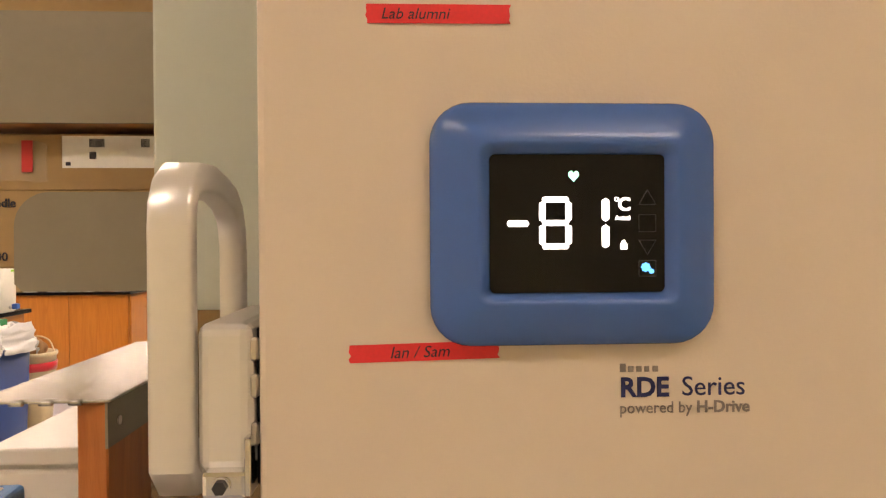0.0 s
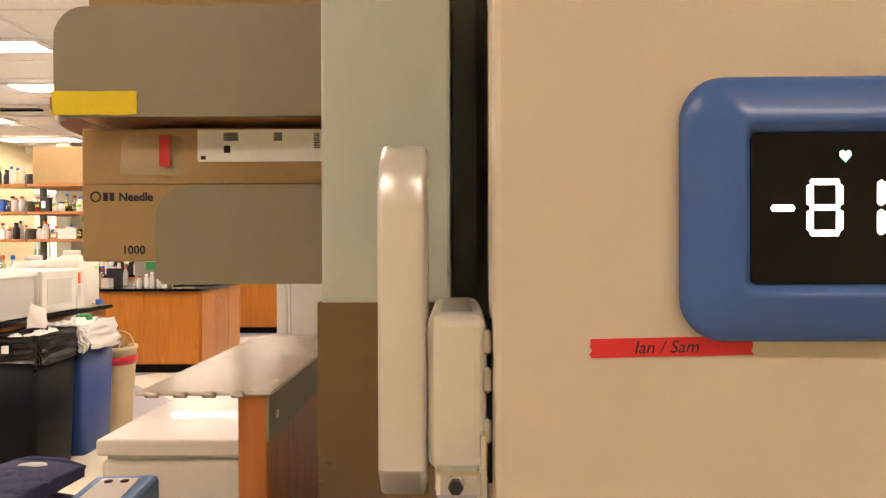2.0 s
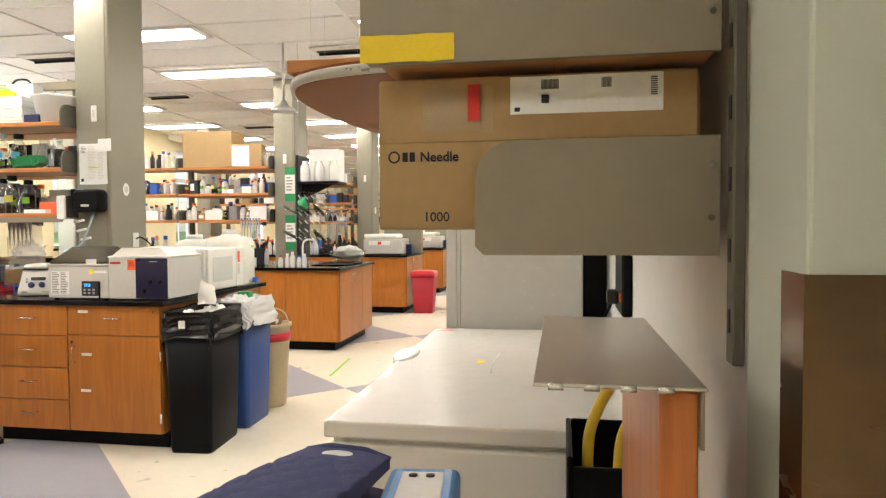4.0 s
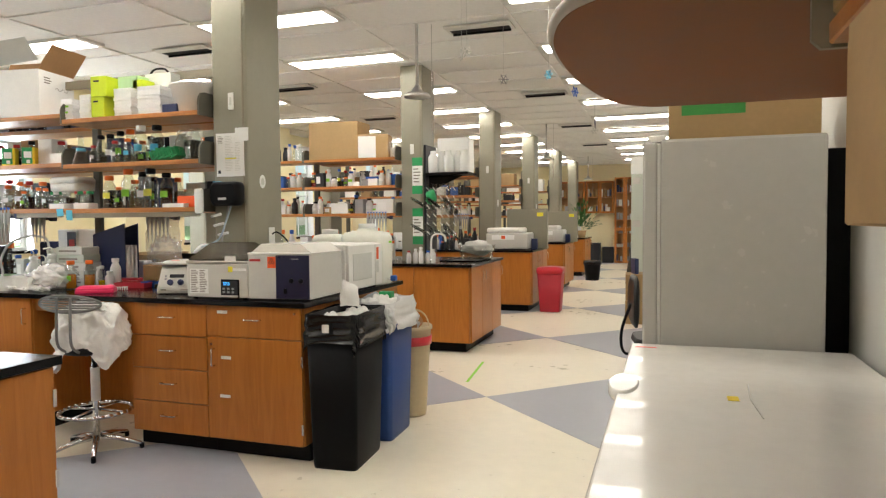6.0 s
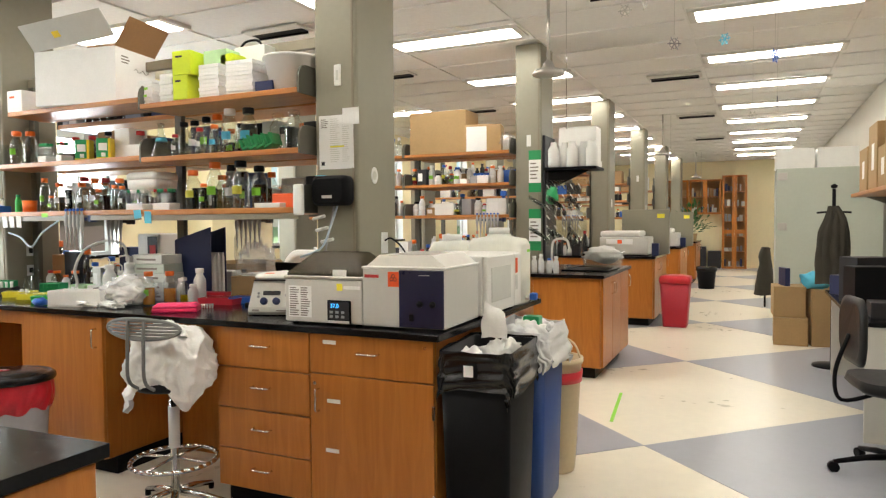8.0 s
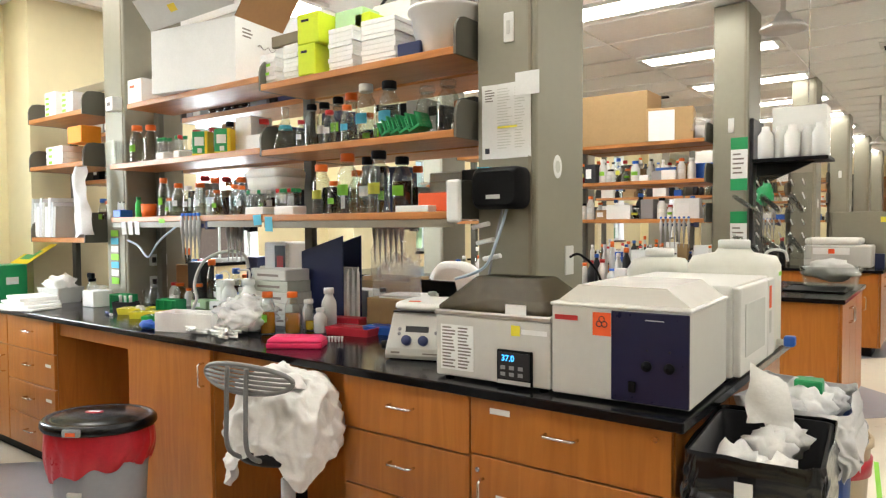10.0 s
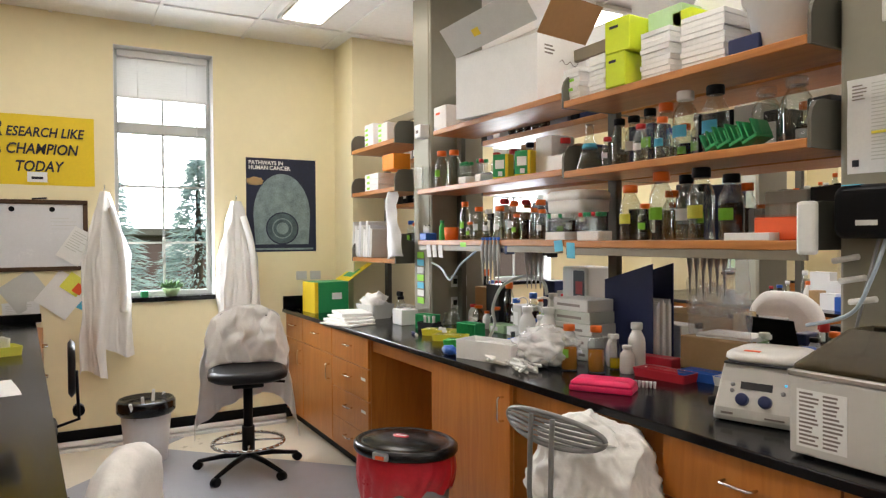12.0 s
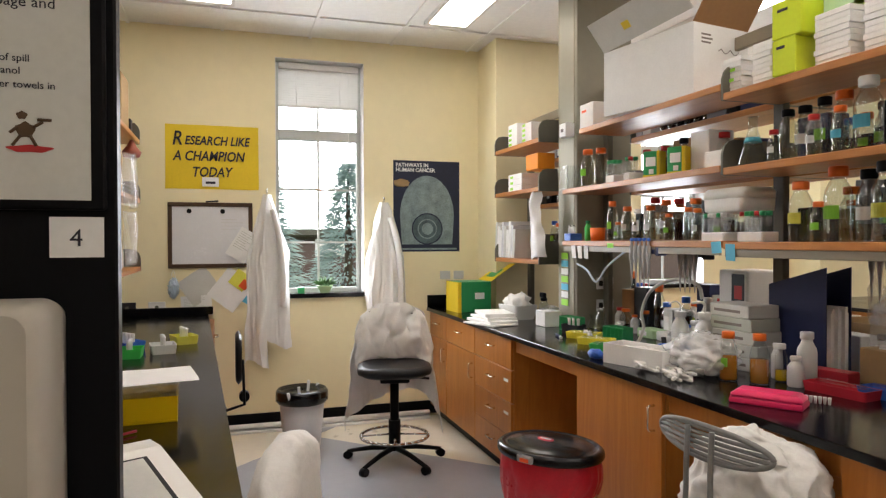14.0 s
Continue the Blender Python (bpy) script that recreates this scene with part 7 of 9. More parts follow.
# mixed small stock on the far half of the bench and its shelves
def stock(n, x0, x1, y0, y1, z, seed, tall=0.2, flat=False):
    r = random.Random(seed)
    x = x0
    while x < x1 - 0.05:
        k = r.random()
        y = r.uniform(y0, y1)
        if k < 0.8:
            h = r.choice((0.11, 0.14, 0.17, tall))
            rad = r.choice((0.026, 0.032, 0.038))
            bottle(x + rad, y, z, h, rad, r.choice((ORANGE, ORANGE, ORANGE, PLASTW, REDC, BLACK, BLACK, BLUEP)), r.choice((None, LIQUID, DARKLIQ, DARKLIQ, AMBER, REDLIQ)), 0.5, r.choice((None, PAPER, PAPER, LABELG, LABELY)), r.choice((GLASS, PLASTT, PLASTT)))
            x += 2 * rad + r.uniform(0.002, 0.012)
        else:
            w = r.choice((0.08, 0.11, 0.15, 0.2))
            m = r.choice((PAPER, PAPER, CARD, PALEGREEN, BLUEP, DKGREY, DKGREY, BINGREY, PLASTW))
            nm = {PAPER: "white", STYRO: "white foam", CARD: "brown cardboard", PALEGREEN: "pale green", BLUEP: "blue plastic", DKGREY: "dark grey", BINGREY: "grey plastic", PLASTW: "white plastic"}[m]
            carton("stock_box", x + w / 2, y, z, w, 0.10, r.choice((0.05, 0.08, 0.12, 0.16)), m, "small %s box among bottles on a shelf" % nm, r.uniform(-8, 8), "stock boxes", PAPER if r.random() < 0.5 else None)
            x += w + r.uniform(0.004, 0.015)


for i, z in enumerate((1.4635, 1.7725, 2.0835)):
    stock(0, -4.95, -3.95, SB + 0.15, SB + 0.24, z, 10 + i)
    stock(0, -6.15, -5.1, SB + 0.15, SB + 0.24, z, 20 + i)
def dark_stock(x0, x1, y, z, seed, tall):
    """Dark goods added as shade at a shelf's back: instrument cases, binders, dark bottles."""
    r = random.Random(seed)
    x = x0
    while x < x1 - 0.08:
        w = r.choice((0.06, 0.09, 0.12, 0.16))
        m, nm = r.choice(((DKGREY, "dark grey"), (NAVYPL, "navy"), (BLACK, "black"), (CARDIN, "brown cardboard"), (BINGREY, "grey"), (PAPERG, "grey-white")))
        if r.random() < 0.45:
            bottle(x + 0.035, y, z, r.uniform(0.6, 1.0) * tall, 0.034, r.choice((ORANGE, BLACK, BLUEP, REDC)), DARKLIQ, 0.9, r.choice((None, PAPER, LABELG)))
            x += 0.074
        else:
            carton("storage_case", x + w / 2, y, z, w, 0.11, r.uniform(0.45, 1.0) * tall, m, nm + " storage case added to darken the back of a shelf", r.uniform(-6, 6), "storage cases", PAPER if r.random() < 0.3 else None)
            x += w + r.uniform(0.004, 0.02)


def goods_row(x0, x1, y, z, seed, tall):
    """Goods on a shelf far down the aisle, too small to tell apart: bottles with caps and boxes in one mesh."""
    r = random.Random(seed)
    mats = (PLASTT, GLASS, DKGREY, ORANGE, PAPER, REDC, BLUEP, CARD)
    bm, x = B(), x0

    def paint(n0, k):
        bm.faces.ensure_lookup_table()
        for f in bm.faces[n0:]:
            f.material_index = k
    while x < x1 - 0.06:
        n0, yy = len(bm.faces), y + r.uniform(-0.03, 0.03)
        if r.random() < 0.75:
            rad, h = r.uniform(0.026, 0.04), tall * r.uniform(0.5, 1.0)
            lathe(bm, [(0, 0), (rad, 0.004), (rad, h * 0.62), (rad * 0.5, h * 0.8), (rad * 0.5, h * 0.86)], (x + rad, yy, z), 10)
            paint(n0, r.choice((0, 0, 1, 2)))
            n0 = len(bm.faces)
            lathe(bm, [(rad * 0.62, h * 0.861), (rad * 0.62, h), (0, h)], (x + rad, yy, z), 10)
            paint(n0, r.choice((3, 3, 4, 5, 6, 2)))
            x += 2 * rad + r.uniform(0.004, 0.015)
        else:
            w = r.uniform(0.07, 0.18)
            box(bm, (x, yy - 0.05, z), (x + w, yy + 0.05, z + tall * r.uniform(0.3, 0.8)))
            paint(n0, r.choice((4, 4, 7, 2, 6)))
            x += w + 0.01
    me = mesh_of(bm, mats[0])
    for m in mats[1:]:
        me.materials.append(m)
    tagged(put("shelf_goods", me), "bottles and boxes crowded on a shelf down the aisle", "goods", kind="stuff")


# added dark rows that deepen the shade behind the bottles
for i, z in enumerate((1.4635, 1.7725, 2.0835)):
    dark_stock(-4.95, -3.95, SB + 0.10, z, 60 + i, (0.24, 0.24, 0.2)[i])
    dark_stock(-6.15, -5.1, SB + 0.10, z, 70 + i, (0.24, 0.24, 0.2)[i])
for i, z in enumerate((1.40, 1.75, 2.08)):
    shelf(-7.52, -6.78, SB + 0.04, SB + 0.34, z, flip=True)
    dark_stock(-7.48, -6.82, SB + 0.17, z + 0.0005, 110 + i, 0.28)
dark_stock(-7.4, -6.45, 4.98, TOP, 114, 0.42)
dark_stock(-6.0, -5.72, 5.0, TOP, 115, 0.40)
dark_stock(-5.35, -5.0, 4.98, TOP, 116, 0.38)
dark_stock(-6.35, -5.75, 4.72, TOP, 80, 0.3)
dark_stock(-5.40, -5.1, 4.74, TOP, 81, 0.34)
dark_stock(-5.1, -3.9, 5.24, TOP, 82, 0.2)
for n, y0 in enumerate((7.21, 10.45)):
    for i, z in enumerate((1.4505, 1.7605, 2.0705)):
        goods_row(-4.95, -3.95, y0 + 0.62, z, 90 + 5 * n + i, 0.22)
        goods_row(-6.15, -5.1, y0 + 0.62, z, 95 + 5 * n + i, 0.24)
    goods_row(-6.1, -3.9, y0 + 0.55, TOP, 87 + n, 0.36)
stock(0, -6.2, -3.6, 4.78, 4.86, TOP, 31, 0.24)
stock(0, -6.35, -5.35, 4.62, 4.67, TOP, 41, 0.15)
stock(0, -6.2, -5.6, 5.0, 5.1, TOP, 33, 0.24)
stock(0, -5.3, -3.9, 5.05, 5.2, TOP, 32, 0.2)
# third bay by the wall: cartons, files, papers in bags
for i, (px, w, h, m) in enumerate(((735, 0.16, 0.17, PAPER), (765, 0.16, 0.14, BAGCLEAR))):
    t = carton("kit_carton", (-7.267, -7.025)[i], 4.40, 2.1575, w, 0.16, h, m, "white and green kit carton on the top shelf by the wall", 0, "kit cartons")
    for k in range(4):
        part("green_label", box(B(), (-w * 0.4, -0.0815, 0.015 + 0.035 * k), (-w * 0.1, -0.0802, 0.032 + 0.035 * k)), LABELG, t)
for k in range(3):
    t = carton("kit_carton", -7.204, 4.39, 1.8305 + 0.042 * k, 0.24, 0.16, 0.041, PAPER, "flat white kit carton in a stack by the wall", 0, "kit cartons")
    part("green_label", box(B(), (-0.08, -0.0815, 0.01), (-0.03, -0.0802, 0.028)), LABELG, t)
carton("orange_carton", -6.925, 4.38, 1.9575, 0.19, 0.13, 0.11, ORANGEBOX, "orange carton standing on white cartons")
for k in range(9):
    t = thing("binder", "grey-white ring binder leaning on a shelf", "binder", (-7.574 + 0.043 * k, 4.41, 1.3405 + 0.002), 0, "binders")
    t.matrix_world = Matrix.Translation((-7.598 + 0.043 * k, 4.42, 1.345)) @ pose(0, 0, 0, 0, 6, 0)
    part("cover", box(B(), (0, -0.11, 0), (0.034, 0.11, 0.27 - 0.03 * (k % 3)), 0.002), (PAPERG, PAPER, PAPER, BOARD)[k % 4], t)
t = thing("plastic_bag", "translucent white bag hanging off a shelf corner", "bag", (-6.704, 4.27, 1.36))
part("bag", cloth(B(), lambda a, b: (-0.10 + 0.2 * a * (0.5 + 0.5 * b), -0.05 * math.sin(math.pi * a), 0.44 * (1 - b)), 10, 14, 0.001, 0.03, 8), BAGCLEAR, t)
t = thing("sticker_roll", "string of green and white stickers hanging at a column", "label", (-6.575, 4.395, 1.0))
for k in range(7):
    part("sticker", box(B(), (-0.06, -0.004, 0.05 + 0.05 * k), (0.03, -0.001, 0.09 + 0.05 * k)), (LABELG, PAPER, CYAN)[k % 3], t)
t = thing("blue_tubing", "clear blue tubing looping below the shelf", "tubing", (-6.007, 4.30, 1.33))
part("tube", tube(B(), curve_pts([(-0.25, 0, 0.0), (-0.1, -0.02, -0.03), (0.02, -0.03, -0.09), (0.12, -0.02, 0.0), (0.28, 0.0, 0.09)], 8), 0.006, 8), TUBING, t)

# ---- stools and bins by the first bench ----
def star_base(t, r, n, z, m, castor, ring=None):
    for k in range(n):
        a = 2 * math.pi * k / n + 0.3
        c, s = math.cos(a), math.sin(a)
        lg = part("leg", tube(B(), [(0.03 * c, 0.03 * s, z + 0.05), (0.5 * r * c, 0.5 * r * s, z + 0.035), (r * c, r * s, z)], (0.02, 0.017, 0.013), 8), m, t)
        if castor:
            part("castor", rod(B(), (r * c - 0.018 * s, r * s + 0.018 * c, 0.028), (r * c + 0.018 * s, r * s - 0.018 * c, 0.028), 0.028, 14), BLACK, lg)
        else:
            part("glide", rod(B(), (r * c, r * s, 0.0), (r * c, r * s, z), 0.014, 10), BLACK, lg)
    if ring:
        bm = B()
        rr, rz = ring
        n2 = 28
        for k in range(n2):
            a, b = 2 * math.pi * k / n2, 2 * math.pi * (k + 1) / n2
            rod(bm, (rr * math.cos(a), rr * math.sin(a), rz), (rr * math.cos(b), rr * math.sin(b), rz), 0.011, 8)
        for k in range(4):
            a = math.pi / 2 * k
            rod(bm, (0.02 * math.cos(a), 0.02 * math.sin(a), rz + 0.01), (rr * math.cos(a), rr * math.sin(a), rz), 0.007, 8)
        part("foot_ring", bm, CHROME, t)


st = thing("lab_stool", "chrome laboratory stool with a grey oval backrest and coat", "stool", (-4.26, 3.80, 0), 6)
star_base(st, 0.26, 5, 0.03, CHROME, False, (0.2, 0.24))
part("post", rod(B(), (0, 0, 0.07), (0, 0, 0.60), 0.019, 14), CHROME, st)
part("sleeve", rod(B(), (0, 0, 0.30), (0, 0, 0.50), 0.026, 14), WHITE, st)
part("seat", lathe(B(), [(0, 0.60), (0.17, 0.60), (0.18, 0.615), (0.175, 0.645), (0.15, 0.655), (0, 0.655)], seg=24), SEATB, st)
for k in range(6):
    zc, hw = 0.868 + 0.0148 * k, 0.205 * math.sqrt(1 - ((k - 2.5) / 3.4) ** 2)
    part("back_slat", tube(B(), [(hw * u, -0.215 + 0.75 * (hw * u) ** 2, zc) for u in (-1, -0.75, -0.4, 0, 0.4, 0.75, 1)], 0.0066, 8, 0.9), BACKG, st, "grey slat of the curved backrest")
part("back_rim", tube(B(), [(0.205 * math.cos(a), -0.215 + 0.75 * (0.205 * math.cos(a)) ** 2, 0.905 + 0.047 * math.sin(a)) for a in [2 * math.pi * k / 36 for k in range(37)]], 0.008, 8), BACKG, st)
for kx in (-0.045, 0.045):
    part("back_strut", tube(B(), curve_pts([(kx, -0.230, 0.945), (kx, -0.236, 0.80), (kx, -0.225, 0.66), (kx * 0.8, -0.10, 0.592)], 6), 0.008, 8), BACKG, st)


def lab_coat_heap(name, label, at, turn, seed):
    """Cloth bundled on a seat: deep folds from ridged noise, an uneven hem and two hanging sleeve ends."""
    t = thing(name, label, "coat", at, turn)

    def ridge(p, f):
        return 1.0 - 2.0 * abs(noise.noise(p * f))

    def f(a, b):
        ang = 2 * math.pi * a
        c = min(1.0, b / 0.5)
        r = 0.01 + 0.165 * math.sin(c * math.pi / 2) ** 0.8
        lobe = max(0.0, math.cos(ang - 3.75)) ** 10 * 0.17 + max(0.0, math.cos(ang - 5.65)) ** 12 * 0.15 + 0.03 * math.sin(3 * ang + seed)
        z = 0.20 * math.cos(c * math.pi / 2) ** 1.2 - max(0.0, b - 0.5) * 2 * (0.045 + lobe)
        q = Vector((math.cos(ang) * r, math.sin(ang) * r, z * 0.55)) + Vector((seed, 2 * seed, 0))
        k = 0.030 * ridge(q, 9) + 0.026 * ridge(q + Vector((3, 1, 2)), 17) + 0.010 * ridge(q, 34)
        r = max(0.0, r + k * min(1.0, b * 4) - 0.03 * max(0.0, b - 0.8))
        return (r * math.cos(ang), r * math.sin(ang) * 0.84, z + 0.7 * k * (1 - 0.6 * c))
    part("drape", cloth(B(), f, 190, 80, 0.003, 0.006, 22, seed), CLOTH, t)
    part("collar_fold", cloth(B(), lambda a, b: (-0.11 + 0.24 * a, -0.05 + 0.09 * b - 0.05 * math.sin(3 * a), 0.19 + 0.05 * math.sin(math.pi * a) * math.sin(2.6 * b) - 0.05 * abs(a - 0.5)), 40, 16, 0.004, 0.03, 13, seed + 4), CLOTH, t)


fc = thing("office_chair", "office chair with a white coat over its rounded back", "chair", (-5.03, 5.72, 0), 0)
star_base(fc, 0.28, 5, 0.055, BLACK, True)
part("column", rod(B(), (0, 0, 0.09), (0, 0, 0.50), 0.026, 12), BLACK, fc)
part("seat", loft(B(), [[(u, v, z) for u, v in rounded(w, d, 0.1, 5)] for w, d, z in ((0.38, 0.36, 0.50), (0.43, 0.41, 0.53), (0.40, 0.38, 0.56))]), SEATB, fc)
part("back_bar", tube(B(), [(0, 0.12, 0.52), (0, 0.25, 0.58), (0, 0.24, 0.90)], 0.018, 8, 0.5), BLACK, fc)
part("backrest", loft(B(), [[(u, y, 0.93 + v) for u, v in rounded(w, h, 0.15, 6)] for w, h, y in ((0.34, 0.34, 0.18), (0.38, 0.38, 0.195), (0.34, 0.34, 0.215))]), SEATB, fc)
part("coat", loft(B(), [[(u * (1 + 0.02 * math.sin(40 * u)), y, 0.92 + v) for u, v in rounded(w, h, 0.17, 10)] for w, h, y in ((0.36, 0.40, 0.16), (0.44, 0.47, 0.172), (0.46, 0.49, 0.20), (0.44, 0.47, 0.232), (0.36, 0.40, 0.245))]), CLOTH, fc, "white coat over the chair back")

lab_coat_heap("lab_coat", "crumpled white laboratory coat draped over a stool", (-4.275, 3.80, 0.675), 6, 1.0)

pb = thing("pedal_bin", "grey oval pedal bin with black lid and red liner", "bin", (-5.22, 3.60, 0), 30)
part("bucket", lathe(B(), [(0, 0), (0.14, 0), (0.15, 0.02), (0.185, 0.535), (0.18, 0.535), (0, 0.02)], seg=36, sx=1.12, sy=0.9), BINGREY, pb)


def red_liner(a, b):
    ang = 2 * math.pi * a
    low = 0.375 + 0.045 * math.cos(ang + 0.4) + 0.012 * math.sin(9 * ang)
    r = 0.192 - 0.012 * b + 0.012 * math.sin(math.pi * b) + 0.004 * math.sin(23 * ang + 6 * b) * b
    return (1.12 * r * math.cos(ang), 0.9 * r * math.sin(ang), low + (0.55 - low) * (1 - b))


part("liner", cloth(B(), red_liner, 130, 22, 0.0015, 0.006, 16, 2.0, 0.5), BAGRED, pb, "red plastic liner gathered over the rim")
part("lid", lathe(B(), [(0.19, 0.548), (0.206, 0.552), (0.212, 0.562), (0.210, 0.580), (0.198, 0.590), (0.185, 0.588), (0.178, 0.584), (0.165, 0.592), (0.10, 0.600), (0, 0.602)], seg=44, sx=1.12, sy=0.9), LIDB, pb, "glossy black oval lid with a raised rim")
part("lid_label", lathe(B(), [(0, 0.6005), (0.040, 0.6005), (0.039, 0.6035), (0, 0.604)], (-0.02, 0.0, 0), 20, 1, 0.55), REDP, pb, "red and white oval label")
part("label_print", box(B(), (-0.045, -0.006, 0.604), (0.005, 0.006, 0.6052)), PAPER, pb)
part("front_tab", box(B(), (-0.03, -0.198, 0.556), (0.045, -0.182, 0.584), 0.004), BINGREY, pb)
part("tab_sticker", box(B(), (-0.012, -0.2, 0.560), (0.03, -0.1982, 0.574)), LABELO, pb)
part("badge", box(B(), (-0.04, -0.163, 0.27), (0.02, -0.150, 0.33), 0.002), PAPERG, pb)

pb.matrix_world = pb.matrix_world @ Matrix.Diagonal((1, 1, 1.05, 1))

# bins at the bench end
def slim_bin(x, y, m, label, turn, h, w=0.235, d=0.44):
    t = thing("waste_bin", label, "bin", (x, y, 0), turn, "waste bins")
    part("bucket", loft(B(), [[(u, v, z) for u, v in rounded(ww, dd, 0.03, 4)] for ww, dd, z in ((w * 0.85, d * 0.85, 0), (w * 0.87, d * 0.87, 0.02), (w, d, h), (w * 0.94, d * 0.96, h), (w * 0.78, d * 0.78, 0.04))]), m, t)
    return t


b1 = slim_bin(-2.745, 4.12, BLACK, "tall slim black waste bin with a black liner, full", 4, 0.85, 0.30, 0.47)


def skirt(w, d, z0, z1, out, seed, amp=0.012):
    """A bin bag folded over the rim, with tension folds running round it."""
    n = len(rounded(1, 1, 0.2, 8))

    def f(a, b):
        pts = rounded(w + 2 * out * (0.4 + 0.6 * b), d + 2 * out * (0.4 + 0.6 * b), 0.04, 8)
        k = a * n
        i, t = int(k) % n, k - int(k)
        p, q = pts[i], pts[(i + 1) % n]
        x, y = p[0] + (q[0] - p[0]) * t, p[1] + (q[1] - p[1]) * t
        z = z1 - (z1 - z0) * b + (0.025 * math.sin(a * 19 + seed) + 0.02 * math.sin(a * 43)) * b
        g = 1 + 0.03 * math.sin(z * 95 + 9 * math.sin(a * 12.57 + seed)) * b
        return (x * g, y * g, z)
    return cloth(B(), f, 144, 22, 0.002, amp, 14, seed, 1.6)


part("liner", skirt(0.30, 0.47, 0.68, 0.86, 0.012, 1.0), BAGBLACK, b1, "shiny black bin liner over the rim")
part("label", box(B(), (-0.03, -0.266, 0.765), (0.01, -0.2645, 0.81)), PAPER, b1)
for k, (dx, dy, dz, r) in enumerate(((0.0, 0.06, 0.80, 0.06), (-0.05, -0.1, 0.80, 0.055), (0.05, -0.12, 0.79, 0.05), (0.03, 0.14, 0.81, 0.055))):
    part("crumpled_paper", blob(B(), (dx, dy, dz), (r, r * 1.1, r * 0.8), 0.7, 3.5, 3, k + 1.0), CLOTH, b1)
part("paper_towel", cloth(B(), lambda a, b: (-0.05 + 0.11 * a, 0.02 + 0.05 * b, 0.88 + 0.15 * b - 0.05 * a * b), 8, 8, 0.002, 0.02, 12), CLOTH, b1)
b2 = slim_bin(-2.735, 4.62, BINBLUE, "tall slim blue recycling bin with a white liner, full", 2, 0.80, 0.27, 0.42)
part("liner", skirt(0.27, 0.42, 0.70, 0.87, 0.035, 3.0, 0.02), BAGCLEAR, b2, "white translucent liner")
for k, (dx, dy, dz, r) in enumerate(((0.0, 0.0, 0.82, 0.09), (-0.04, -0.11, 0.82, 0.07), (0.05, 0.1, 0.82, 0.07))):
    part("rubbish", blob(B(), (dx, dy, dz), (r, r * 1.1, r * 0.8), 0.35, 3.0, 4, k + 4.0), BAGCLEAR if k else PAPER, b2)
part("green_wrapper", box(B(), (-0.02, -0.02, 0.86), (0.06, 0.05, 0.91), 0.004), GREENC, b2)
b3 = thing("pail", "cream plastic pail with a red band and wire handle", "bin", (-2.72, 5.06, 0), 0, "waste bins")
part("bucket", lathe(B(), [(0, 0), (0.105, 0), (0.11, 0.02), (0.145, 0.60), (0.155, 0.605), (0.155, 0.63), (0.14, 0.63), (0.10, 0.03), (0, 0.03)], seg=28), BINCREAM, b3)
part("red_band", lathe(B(), [(0.142, 0.50), (0.1475, 0.50), (0.152, 0.56), (0.146, 0.56)], seg=36), BAGRED, b3)
part("handle", tube(B(), curve_pts([(-0.15, 0, 0.60), (-0.10, 0.03, 0.70), (0.0, 0.05, 0.735), (0.10, 0.03, 0.70), (0.15, 0, 0.60)], 6), 0.006, 8), BINCREAM, b3)
part("rubbish", blob(B(), (-0.02, 0.0, 0.65), (0.09, 0.09, 0.09), 0.6, 3, 3, 2.0), CARDIN, b3)
gt = thing("floor_tape", "green tape line on the floor", "tape", (-2.64, 6.46, 0.0031), 5.5)
part("strip", box(B(), (-0.012, -0.41, 0), (0.012, 0.41, 0.0012)), LABELG, gt)

# ---- window end of the aisle ----
def chair_coat(t):
    def f(a, b):
        ang = math.pi * (0.04 + 0.92 * a)
        top = 1.10 - 0.26 * abs(2 * a - 1) ** 2.4
        fold = 0.012 * math.sin(21 * a) * b
        return (-0.245 * math.cos(ang) * (1.0 + 0.34 * b), 0.20 + 0.075 * math.sin(ang) + 0.05 * b + fold, top - (0.70 + 0.05 * math.sin(7 * a)) * b)
    part("coat", cloth(B(), f, 90, 50, 0.003, 0.028, 14, 2.0, 0.22), CLOTH, t, "white laboratory coat hung over the backrest")

    def g(a, b):
        ang = math.pi * (0.04 + 0.92 * a)
        top = 1.10 - 0.26 * abs(2 * a - 1) ** 2.4
        return (-0.243 * math.cos(ang), 0.155 - 0.025 * math.sin(ang) + 0.05 * (1 - b) ** 3, top - (0.40 - 0.12 * abs(2 * a - 1)) * b)
    part("coat_front", cloth(B(), g, 80, 44, 0.003, 0.030, 14, 4.0, 0.5), CLOTH, t)


dc = thing("drafting_chair", "black drafting chair with a white coat over its back", "chair", (-7.02, 3.36, 0), 78)
star_base(dc, 0.31, 5, 0.055, BLACK, True, (0.21, 0.19))
part("column", rod(B(), (0, 0, 0.09), (0, 0, 0.58), 0.028, 14), BLACK, dc)
part("sleeve", rod(B(), (0, 0, 0.09), (0, 0, 0.30), 0.038, 14), BLACK, dc)
part("mechanism", box(B(), (-0.09, -0.12, 0.58), (0.09, 0.12, 0.62), 0.01, 2), BLACK, dc)
part("lever", rod(B(), (0.08, 0.0, 0.60), (0.22, 0.02, 0.58), 0.009, 8), BLACK, dc)
part("seat", loft(B(), [[(u, v, z) for u, v in rounded(w, d, 0.12, 6)] for w, d, z in ((0.38, 0.36, 0.62), (0.45, 0.42, 0.645), (0.46, 0.43, 0.675), (0.40, 0.37, 0.695))]), SEATB, dc, "black cushioned vinyl seat")
